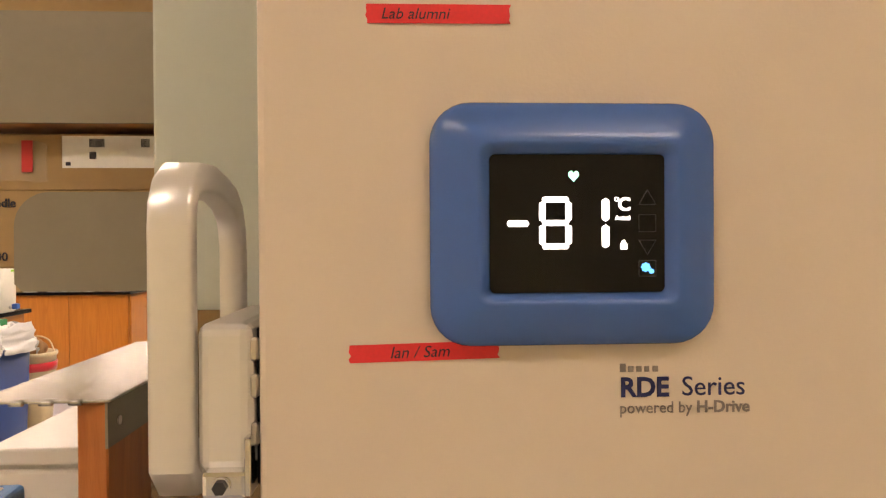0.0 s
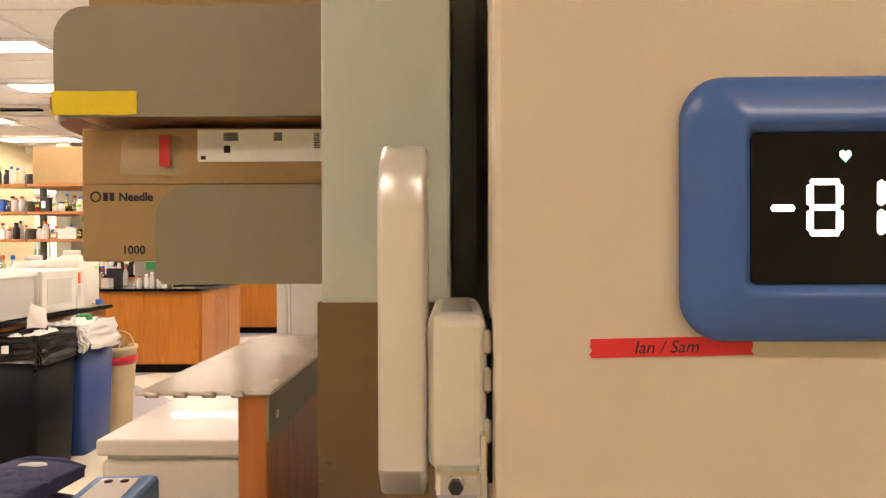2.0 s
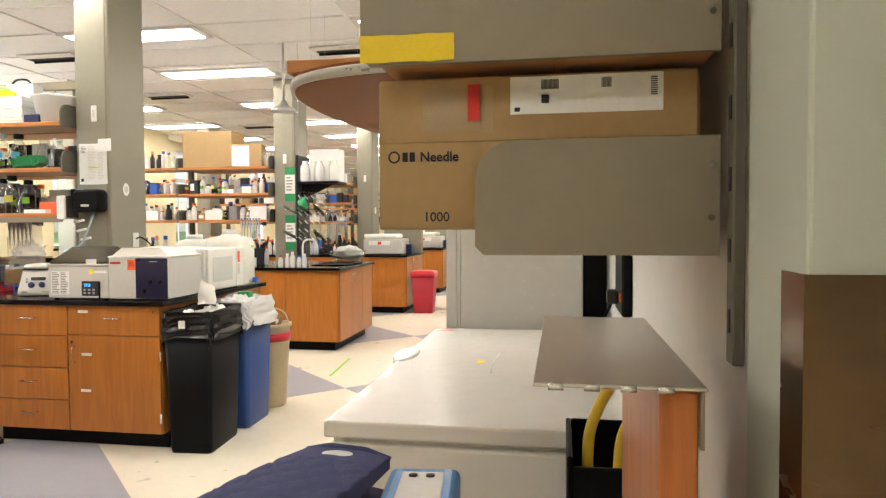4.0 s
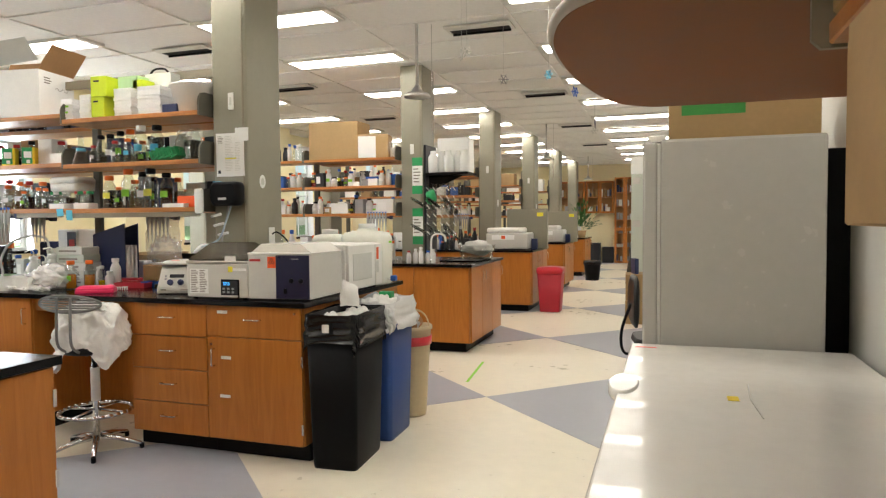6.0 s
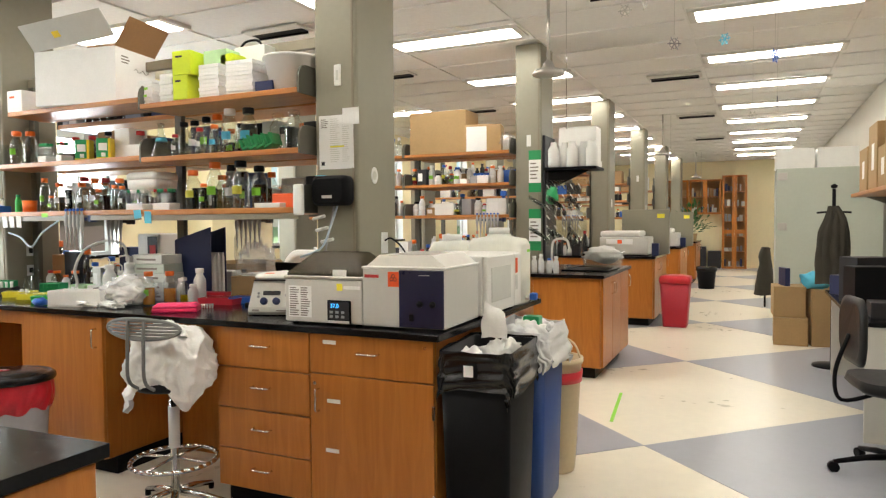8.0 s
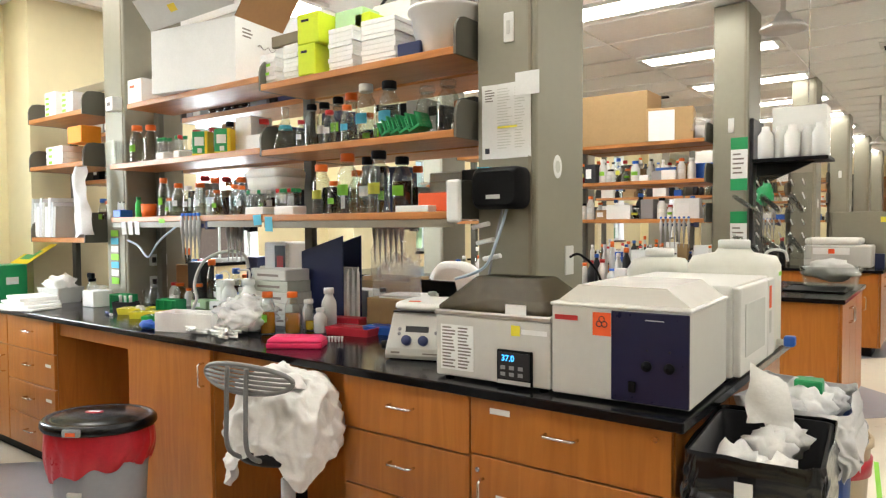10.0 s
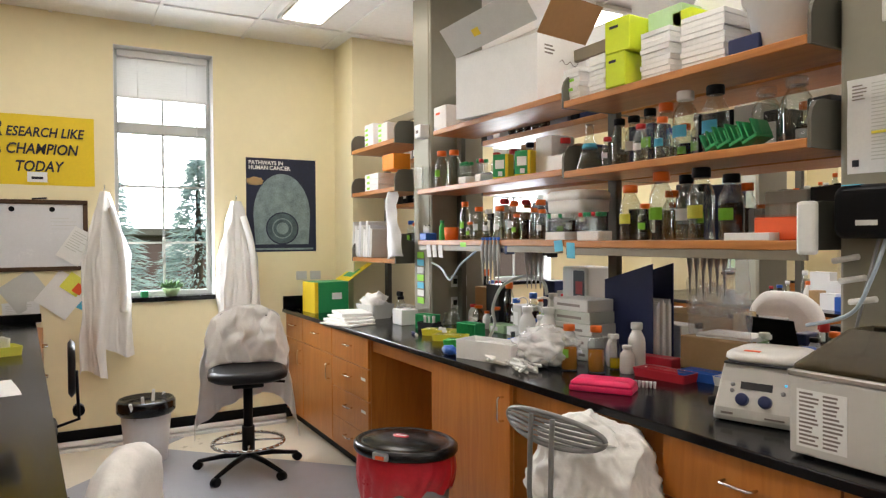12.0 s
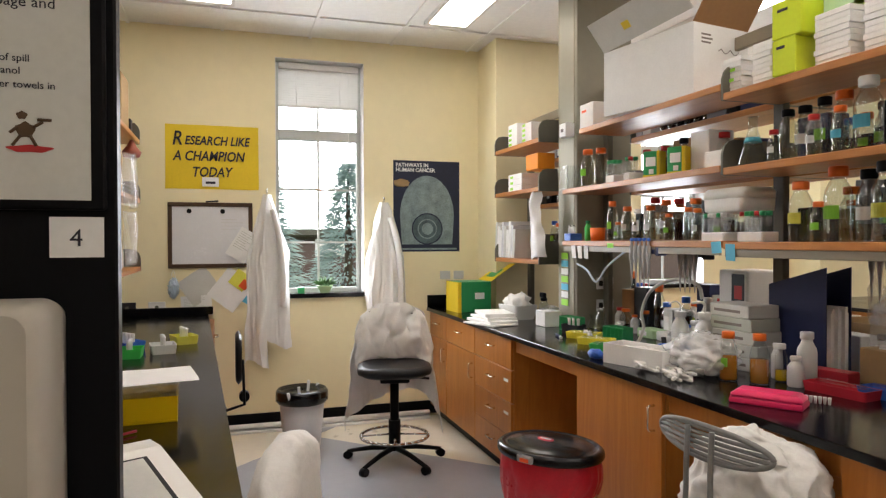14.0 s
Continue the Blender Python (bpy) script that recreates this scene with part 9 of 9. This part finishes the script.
# ornaments on threads
for i, (x, y, z, m) in enumerate(((-2.42, 5.5, 2.607, PAPERG), (-2.144, 5.5, 2.384, BINGREY), (-1.628, 5.5, 2.259, BLUEP), (-1.592, 6.5, 2.17, NAVYPL), (-2.16, 4.5, 2.337, PAPERG), (-1.9, 6.0, 2.5, CYAN), (-1.75, 8.0, 2.3, PAPERG))):
    t = thing("snowflake_ornament", "small paper snowflake hanging from the ceiling on a thread", "ornament", (x, y, z), 30 * i, "ceiling ornaments")
    part("thread", rod(B(), (0, 0, 0.05), (0, 0, CEIL_Z - z), 0.0012, 5), PAPERG, t)
    bm = B()
    for k in range(3):
        a = math.pi * k / 3
        box_m = Matrix.Rotation(a, 4, "Y")
        n0 = len(bm.verts)
        box(bm, (-0.04, -0.002, -0.003), (0.04, 0.002, 0.003))
        for sx in (-0.026, 0.026):
            box(bm, (sx - 0.002, -0.002, -0.013), (sx + 0.002, 0.002, 0.013))
        bm.verts.ensure_lookup_table()
        for v in bm.verts[n0:]:
            v.co = box_m @ v.co
    part("flake", bm, m, t)

# second bench: cartons and glassware on shelves, sink, drying rack
carton("cardboard_carton", -4.63, 7.76, 2.0705, 0.62, 0.34, 0.42, CARD, "large brown cardboard carton on a top shelf")
t = carton("cardboard_carton", -4.17, 7.72, 2.0705, 0.36, 0.26, 0.26, CARD, "smaller brown carton with a white paper label", 12)
part("paper_label", box(B(), (-0.16, -0.132, 0.0), (0.04, -0.1305, 0.24)), PAPER, t)
t = thing("plastic_bag", "dark plastic bag slumped at a shelf end", "bag", (-3.95, 7.72, 2.0705))
part("bag", blob(B(), (0, 0, 0.09), (0.09, 0.1, 0.09), 0.4, 3, 3, 2.0), BAGGY, t)
carton("black_crate", -4.93, 7.90, 2.0705, 0.1, 0.3, 0.2, DKGREY, "dark crate at the end of a top shelf")
for n, y0 in enumerate(FAR):
    for i, z in enumerate((1.4505, 1.7605)):
        if n < 1:
            stock(0, -4.95, -3.95, y0 + 0.43, y0 + 0.5, z, 100 + 10 * n + i, 0.2)
            goods_row(-4.95, -3.95, y0 + 0.86, z, 170 + 10 * n + i, 0.2)
        else:
            goods_row(-4.95, -3.95, y0 + 0.48, z, 100 + 10 * n + i, 0.2)
        if n < 2:
            goods_row(-6.15, -5.1, y0 + 0.48, z, 140 + 10 * n + i, 0.2)
    goods_row(-4.9, -3.95, y0 + 0.2, TOP, 200 + n, 0.24)
    if n < 2:
        goods_row(-6.2, -5.0, y0 + 0.22, TOP, 220 + n, 0.24)
    if n:
        for k in range(3):
            carton("white_box", -4.75 + 0.32 * k, y0 + 0.52, 2.0705, 0.28, 0.24, 0.16 + 0.07 * ((k + n) % 3), PAPER if (k + n) % 2 else CARD, "storage box on a top shelf down the aisle", 0, "storage boxes")
for n, y0 in enumerate(FAR[:2]):
    pipettes(-4.2, y0 + 0.40, 1.40, 7, NAVYPL, "navy rack of hanging grey pipettes down the aisle")
# column fittings
for n, y0 in enumerate((7.68, 10.96, 14.24)):
    t = thing("round_sticker", "round white sticker on the side of a column", "sticker", (-3.5745, y0 + 0.17, 1.632), 0, "round stickers")
    part("disc", loft(B(), [[(x, 0.05 * math.cos(a), 0.06 * math.sin(a)) for a in [2 * math.pi * k / 20 for k in range(20)]] for x in (0.0, 0.001)], smooth=False), PAPER, t)
    t = thing("card_slot", "white switch plate high on a column", "switch", (-3.70, y0 - 0.0005, 2.10), 0, "switch plates")
    part("plate", box(B(), (-0.022, -0.006, 0), (0.022, 0, 0.11), 0.003), PLASTW, t)
for z in (1.66, 1.10):
    t = thing("safety_sign", "green and white safety sign on a dark strip", "sign", (-3.64, 7.6795, z))
    part("plate", box(B(), (-0.06, -0.004, 0), (0.06, 0, 0.40), 0.001), PAPER, t)
    for a, b in ((0.0, 0.09), (0.31, 0.40)):
        part("green_band", box(B(), (-0.061, -0.0055, a), (0.061, -0.0042, b)), GREENC, t)
    part("print", line_bars(B(), -0.045, 0.04, 0.28, 5, 0.035, 0.012, -0.0042), INKGREY, t)
solo("dark_backboard", box(B(), (-3.572, 7.70, 1.0), (-3.545, 8.05, 2.2), 0.003), DKGREY, "dark backboard of a drying rack on a column", "board")
bsf = thing("drying_shelf", "black bracket shelf holding white jugs by a column", "shelf", (-3.54, 7.62, 1.86))
part("shelf", box(B(), (0, 0, 0), (0.5, 0.34, 0.025), 0.003), BLACK, bsf)
part("bracket", prism(B(), [(0, 0), (0.4, 0), (0, -0.18)], 0.16, 0.18, "y"), BLACK, bsf)
for k in range(5):
    t = thing("white_jug", "white plastic jug upside down on a drying shelf", "jug", (-3.46 + 0.09 * k, 7.70 + 0.06 * (k % 2), 1.8855), 20 * k, "white jugs")
    part("jug", lathe(B(), [(0, 0), (0.05, 0), (0.055, 0.02), (0.055, 0.17), (0.03, 0.21), (0.03, 0.24), (0, 0.24)], seg=16), PLASTT, t)
carton("white_bin", -3.25, 7.86, 1.8855, 0.36, 0.2, 0.38, PLASTW, "tall white plastic bin on a drying shelf")
dr_ = thing("drying_rack", "pegboard drying rack crowded with clear glassware", "rack", (-3.52, 7.60, 1.15))
part("board", box(B(), (0.0, 0.05, 0), (0.38, 0.07, 0.62), 0.003), CLEAR, dr_)
for k in range(30):
    i, j = k % 5, k // 5
    a = (0.03 + 0.075 * i, 0.05, 0.06 + 0.095 * j)
    part("peg", rod(B(), a, (a[0], a[1] - 0.09, a[2] + 0.035), 0.005, 6), PLASTW, dr_)
for k in range(22):
    i, j = (k * 7) % 5, (k * 3) % 6
    t = thing("measuring_cylinder", "clear plastic cylinder drying on a peg rack", "cylinder", (0, 0, 0), 0, "drying cylinders")
    t.matrix_world = Matrix.Translation((-3.50 + 0.075 * i, 7.60, 1.22 + 0.095 * j)) @ pose(0, 0, 0, 68, 0, -25 + 9 * (k % 5))
    put("cylinder", keep(("mc", k % 3), lambda: mesh_of(lathe(B(), [(0.03, 0.0), (0.018, 0.006), (0.018, 0.2 + 0.03 * (k % 3)), (0.015, 0.2 + 0.03 * (k % 3)), (0.015, 0.01), (0, 0.01)], seg=12), CLEAR)), t)
t = thing("green_brush", "green bristle bottle brush hanging at a drying rack", "brush", (-3.42, 7.50, 1.62))
part("bristles", blob(B(), (0, 0, 0), (0.05, 0.04, 0.07), 0.6, 5, 3, 2.0), GREENC, t)
sk = thing("bench_sink", "black sink let into the end of a bench", "sink", (-3.15, 7.9, TOP + 0.0005))
for a, b in (((-0.22, -0.28, 0), (0.22, -0.25, 0.012)), ((-0.22, 0.25, 0), (0.22, 0.28, 0.012)), ((-0.22, -0.25, 0), (-0.19, 0.25, 0.012)), ((0.19, -0.25, 0), (0.22, 0.25, 0.012))):
    part("rim", box(B(), a, b, 0.004), BLACKTOP, sk)
part("basin", box(B(), (-0.19, -0.25, -0.0), (0.19, 0.25, 0.003)), BLACK, sk)
tp = thing("lab_tap", "white swan-neck laboratory tap at a sink", "tap", (-3.42, 7.5, TOP), 0)
part("neck", tube(B(), curve_pts([(0, 0, 0), (0, 0, 0.24), (0.04, 0.02, 0.30), (0.12, 0.06, 0.29), (0.14, 0.07, 0.22)], 6), 0.011, 10), PLASTW, tp)
part("base", lathe(B(), [(0, 0), (0.03, 0), (0.025, 0.03), (0, 0.035)], seg=16), CHROME, tp)
part("handle", rod(B(), (0.02, 0, 0.06), (0.07, 0.0, 0.075), 0.008, 8), REDC, tp)
wt_ = thing("wash_tub", "clear plastic wash tub full of glassware at a sink", "tub", (-3.08, 8.10, TOP + 0.013), 10)
part("tub", loft(B(), [[(u, v, z) for u, v in rounded(w, d, 0.04, 4)] for w, d, z in ((0.34, 0.26, 0), (0.42, 0.33, 0.15), (0.40, 0.31, 0.15), (0.32, 0.24, 0.008))]), CLEAR, wt_)
part("glassware", blob(B(), (0, 0, 0.12), (0.16, 0.11, 0.07), 0.6, 4, 3, 3.0), PLASTT, wt_)
for k in range(5):
    bottle(-3.62 + 0.07 * k, 7.34 + 0.02 * (k % 2), TOP, 0.13 + 0.02 * (k % 3), 0.025, (REDC, PLASTW, PLASTW, BLUEP, PLASTW)[k], None, 0, None, PLASTT)
# third bench: large centrifuges
for i, (x, y) in enumerate(((-3.30, 10.62), (-3.25, 13.85))):
    t = thing("floor_centrifuge", "pale grey table centrifuge with a flat white lid", "centrifuge", (x, y, TOP), 0, "table centrifuges")
    part("body", box(B(), (-0.34, 0, 0.01), (0.30, 0.5, 0.25), 0.02, 3), APPL, t)
    part("lid", box(B(), (-0.335, 0.01, 0.2505), (0.20, 0.49, 0.33), 0.03, 3), APPLW, t)
    part("front_panel", box(B(), (-0.25, -0.004, 0.15), (0.10, 0.0, 0.22), 0.001), PAPER, t)
    part("red_sticker", box(B(), (-0.10, -0.006, 0.16), (-0.04, -0.0042, 0.21)), LABELO, t)
    part("base", box(B(), (-0.3, 0.05, 0), (0.26, 0.45, 0.0105)), BLACK, t)
    pnl = thing("splash_guard", "upright grey-green splash guard behind a centrifuge", "splash guard", (x + 0.18, y + 0.55, TOP), 0, "splash guards")
    part("panel", box(B(), (-0.32, 0, 0), (0.32, 0.12, 0.62), 0.01, 2), GREYM, pnl)
    part("yellow_sticker", box(B(), (0.16, -0.0015, 0.5), (0.26, -0.0002, 0.56)), YELPLAST, pnl)
    carton("blue_box", x + 0.36, y + 0.25, TOP, 0.09, 0.09, 0.16, NAVYPL, "small navy box beside a centrifuge")
for n, y0 in enumerate(FAR[1:]):
    for k in range(4):
        t = carton("instrument_box", -3.15 - 0.12 * (k % 2), y0 + 0.30 + 0.24 * k, TOP, 0.24, 0.18, 0.13 + 0.07 * ((k * 2 + n) % 3), (APPLW, APPL, PLASTW, BINGREY)[(k + n) % 4], "small pale bench instrument down the aisle", 0, "bench instruments") if n else None
# bins along the benches
rb = thing("biohazard_bin", "tall red plastic waste bin with a red liner", "bin", (-2.66, 10.68, 0), 0)
part("bucket", loft(B(), [[(u, v, z) for u, v in rounded(w, w * 0.95, 0.04, 4)] for w, z in ((0.29, 0), (0.30, 0.02), (0.37, 0.60), (0.36, 0.60))]), BINRED, rb)
part("lid", loft(B(), [[(u, v, z) for u, v in rounded(w, w * 0.95, 0.05, 4)] for w, z in ((0.385, 0.57), (0.395, 0.62), (0.37, 0.655), (0.2, 0.67))]), BAGRED, rb)
kb = thing("waste_bin", "small black waste bin on the aisle floor", "bin", (-2.62, 16.05, 0), 0, "waste bins")
part("bucket", lathe(B(), [(0, 0), (0.15, 0), (0.19, 0.42), (0.18, 0.42), (0.14, 0.02), (0, 0.02)], seg=20), BLACK, kb)
part("liner", lathe(B(), [(0.17, 0.43), (0.2, 0.44), (0.205, 0.36), (0.19, 0.35)], seg=24), BAGBLACK, kb)
# far wall: glazed wooden cabinets
for i, (x0, x1, z0, z1) in enumerate(((-4.3, -3.5, 1.55, 2.55), (-3.48, -2.62, 1.55, 2.55), (-2.60, -1.95, 0.0, 2.65))):
    t = thing("glazed_cabinet", "wooden cabinet with glazed doors full of books", "cabinet", (x0, ROOM_N - 0.36, 0), 0, "glazed cabinets")
    w = x1 - x0
    part("back", box(B(), (0.02, 0.33, z0), (w - 0.02, 0.359, z1)), CARDIN, t)
    for a, b in (((0, 0, z0), (0.03, 0.33, z1)), ((w - 0.03, 0, z0), (w, 0.33, z1)), ((0.03, 0, z0), (w - 0.03, 0.33, z0 + 0.04)), ((0.03, 0, z1 - 0.04), (w - 0.03, 0.33, z1))):
        part("panel", box(B(), a, b, 0.003), OAK, t)
    nr = max(2, int((z1 - z0) / 0.42))
    for k in range(nr):
        zz = z0 + 0.04 + k * (z1 - z0 - 0.08) / nr
        part("shelf", box(B(), (0.03, 0.04, zz), (w - 0.03, 0.33, zz + 0.02)), OAK, t)
        r = random.Random(k + 7 * i)
        x = 0.06
        while x < w - 0.12:
            bw_ = r.uniform(0.03, 0.10)
            part("book", box(B(), (x, 0.08, zz + 0.0205), (x + bw_, 0.25, zz + r.uniform(0.12, 0.27)), 0.002), r.choice((PAPER, PAPERG, BINGREY, CARD, NAVYPL)), t)
            x += bw_ + r.uniform(0.0, 0.08)
    for dx0, dx1 in ((0.0, w / 2), (w / 2, w)):
        f = B()
        for a, b in (((dx0 + 0.003, -0.02, z0), (dx0 + 0.06, -0.001, z1)), ((dx1 - 0.06, -0.02, z0), (dx1 - 0.003, -0.001, z1)), ((dx0 + 0.06, -0.02, z0), (dx1 - 0.06, -0.001, z0 + 0.06)), ((dx0 + 0.06, -0.02, z1 - 0.06), (dx1 - 0.06, -0.001, z1))):
            box(f, a, b)
        if z0 == 0:
            box(f, (dx0 + 0.06, -0.02, 1.0), (dx1 - 0.06, -0.001, 1.1))
        part("door_frame", f, OAK, t)
for k in range(3):
    carton("dark_crate", -3.6 + 0.4 * k, ROOM_N - 0.25, 0.0, 0.34, 0.3, 0.5 + 0.12 * (k % 2), DKGREY, "dark crate on the floor at the far wall", 0, "dark crates")
pt = thing("potted_plant", "leafy green pot plant on a far bench", "plant", (-2.98, 17.1, TOP))
part("pot", lathe(B(), [(0, 0), (0.08, 0), (0.11, 0.18), (0.1, 0.18), (0, 0.16)], seg=16), CARD, pt)
lf, rnd = B(), random.Random(9)
for k in range(160):
    a, e, r = rnd.uniform(0, 6.28), rnd.uniform(0.2, 1.5), rnd.uniform(0.2, 0.75)
    d = Vector((math.cos(a) * math.cos(e) * 0.7, math.sin(a) * math.cos(e) * 0.7, math.sin(e)))
    c = Vector((0, 0, 0.17)) + d * r
    s = Vector((-math.sin(a), math.cos(a), 0)) * 0.03
    vs = [lf.verts.new(c - d * 0.09), lf.verts.new(c + s), lf.verts.new(c + d * 0.09 - Vector((0, 0, 0.03))), lf.verts.new(c - s)]
    lf.faces.new(vs)
part("leaves", lf, LEAF, pt)

# ---- right side of the aisle ----
oc = thing("office_chair", "black office chair with a slatted curved back", "chair", (-1.02, 5.66, 0), 100)
star_base(oc, 0.30, 5, 0.055, BLACK, True)
part("column", rod(B(), (0, 0, 0.09), (0, 0, 0.46), 0.028, 14), BLACK, oc)
part("seat", loft(B(), [[(u, v, z) for u, v in rounded(w, d, 0.12, 6)] for w, d, z in ((0.40, 0.38, 0.46), (0.46, 0.44, 0.49), (0.44, 0.42, 0.53))]), SEATB, oc)
part("backrest", loft(B(), [[(u, y + 0.25 * u * u, 0.78 + v) for u, v in rounded(w, h, 0.10, 6)] for w, h, y in ((0.34, 0.30, 0.19), (0.40, 0.36, 0.20), (0.40, 0.36, 0.215), (0.34, 0.30, 0.23))]), SEATB, oc)
part("back_bar", tube(B(), curve_pts([(0, 0.1, 0.44), (0, 0.27, 0.40), (0, 0.30, 0.55), (0, 0.235, 0.76)], 5), 0.018, 8, 0.6), BLACK, oc)
dk = thing("side_desk", "dark-topped desk along the aisle wall", "desk", (-1.15, 6.2, 0))
part("top", box(B(), (0, 0, 0.72), (0.85, 2.1, 0.75), 0.004), BLACKTOP, dk)
part("side", box(B(), (0.05, 0.02, 0), (0.84, 0.05, 0.72)), WALLW, dk)
part("side", box(B(), (0.05, 2.05, 0), (0.84, 2.08, 0.72)), WALLW, dk)
for k, (x, y, w, h, m, nm) in enumerate(((-0.95, 6.5, 0.2, 0.10, DKGREY, "dark grey"), (-1.0, 6.9, 0.25, 0.30, BLACK, "black"), (-0.95, 7.4, 0.3, 0.34, DKGREY, "dark grey"), (-1.0, 7.95, 0.22, 0.16, NAVYPL, "navy"))):
    carton("desk_box", x, y, 0.7505, w, 0.2, h, m, nm + " box among things on the desk", 15 * k, "desk things")
cs = thing("coat_stand", "black coat stand with a dark coat on it", "coat stand", (-1.06, 8.62, 0))
part("pole", rod(B(), (0, 0, 0.03), (0, 0, 1.66), 0.016, 10), BLACK, cs)
part("foot", lathe(B(), [(0, 0), (0.17, 0), (0.165, 0.02), (0.03, 0.035), (0, 0.035)], seg=20), BLACK, cs)
part("hook", tube(B(), [(-0.14, 0, 1.44), (0, 0, 1.45), (0.14, 0, 1.44)], 0.009, 8), BLACK, cs)
part("finial", lathe(B(), [(0, 1.66), (0.025, 1.67), (0.03, 1.69), (0, 1.71)], seg=12), BLACK, cs)
COATB = mat("dark_olive_coat", (0.045, 0.04, 0.03), 0.85, vary=0.15, scale=12, bump=0.3, bscale=80)


def dark(a, b):
    ang = 2 * math.pi * a
    r = 0.03 + 0.08 * min(1, b * 3.0) + 0.03 * b + 0.022 * math.sin(5 * ang + 2) * b + 0.012 * math.sin(11 * ang)
    return (r * math.cos(ang), r * 0.75 * math.sin(ang), 1.5 - 0.72 * b)


part("coat", cloth(B(), dark, 60, 30, 0.006, 0.03, 9, 3.0, 0.3), COATB, cs, "dark olive coat")
for k, (x, y, z, w, d, h) in enumerate(((-1.36, 9.85, 0, 0.34, 0.36, 0.30), (-1.38, 9.95, 0.3005, 0.32, 0.40, 0.34), (-1.02, 9.9, 0, 0.32, 0.4, 0.62))):
    t = carton("cardboard_carton", x, y, z, w, d, h, CARD, "brown cardboard carton stacked on the aisle floor", 3 * k, "aisle cartons")
t = thing("plastic_bag", "bright blue plastic bag on cardboard cartons", "bag", (-1.12, 9.85, 0.6205))
part("bag", blob(B(), (0, 0, 0.09), (0.13, 0.12, 0.09), 0.5, 3, 3, 3.0), CYAN, t)
carton("navy_folder", -1.42, 9.9, 0.641, 0.05, 0.24, 0.2, NAVYPL, "navy folder standing on cardboard cartons", 15)
gc = thing("grey_cabinet", "tall pale grey cabinet with steel hinges by the aisle", "cabinet", (-1.50, 10.5, 0))
part("body", box(B(), (0, 0, 0), (1.1, 0.8, 1.99), 0.008, 2), PALEG, gc)
for z in (0.5, 1.25, 1.85):
    part("hinge", box(B(), (0.02, -0.012, z), (0.12, -0.0005, z + 0.09), 0.003), STEEL, gc)
for k in range(2):
    carton("white_box", -1.30 + 0.45 * k, 10.75, 1.9905, 0.42, 0.35, 0.24, PAPER, "white carton on top of the grey cabinet", 0, "cabinet top boxes")
ws = thing("wall_shelf", "wooden wall shelf over the desk stacked with cartons", "shelf", (-0.95, 6.4, 1.60))
part("board", box(B(), (0, 0, -0.03), (0.645, 2.0, 0), 0.003), SHELFW, ws)
for y in (0.1, 1.9):
    part("bracket", prism(B(), [(0.10, -0.0305), (0.645, -0.0305), (0.645, -0.25)], y, y + 0.02, "y"), BRACKET, ws)
for k, (y, z, w, d, h) in enumerate(((6.62, 0, 0.5, 0.36, 0.42), (7.05, 0, 0.5, 0.38, 0.30), (7.06, 0.3005, 0.42, 0.34, 0.22), (7.5, 0, 0.5, 0.4, 0.5), (8.0, 0, 0.5, 0.42, 0.36))):
    t = carton("cardboard_carton", -0.66, y, 1.6005 + z, w, d, h, CARD, "brown cardboard carton on a wall shelf", 0, "shelf cartons")
    part("sticker", box(B(), (-w / 2 - 0.0012, -0.08, h * 0.3), (-w / 2 - 0.0002, 0.04, h * 0.7)), PAPER, t)
cj = thing("hanging_jacket", "dark jacket hanging at the end of the grey cabinet", "jacket", (-1.58, 13.2, 0))
part("jacket", cloth(B(), lambda a, b: (0.16 * math.cos(6.283 * a) * (0.4 + 0.6 * b), 0.12 * math.sin(6.283 * a), 0.95 - 0.75 * b), 22, 10, 0.006, 0.03, 7, 1.0), COATB, cj)
part("stand", rod(B(), (0, 0, 0), (0, 0, 0.95), 0.015, 8), BLACK, cj)

# ---- grey diamonds let into the floor ----
for i in range(-1, 4):
    for j in range(-3, 7):
        cx, cy, r = -0.96 - 2.73 * i, 5.64 + 2.73 * j, 1.364
        poly = [(cx + r, cy), (cx, cy + r), (cx - r, cy), (cx, cy - r)]
        for keep_ in (lambda p: p[0] - ROOM_W, lambda p: p[1] - ROOM_S, lambda p: ROOM_N - p[1], lambda p: 2.5 - p[0]):
            poly = clip(poly, keep_)
        if len(poly) > 2:
            part("grey_tile", prism(B(), poly, -0.001, 0.0025, "z"), GREYF, floor)
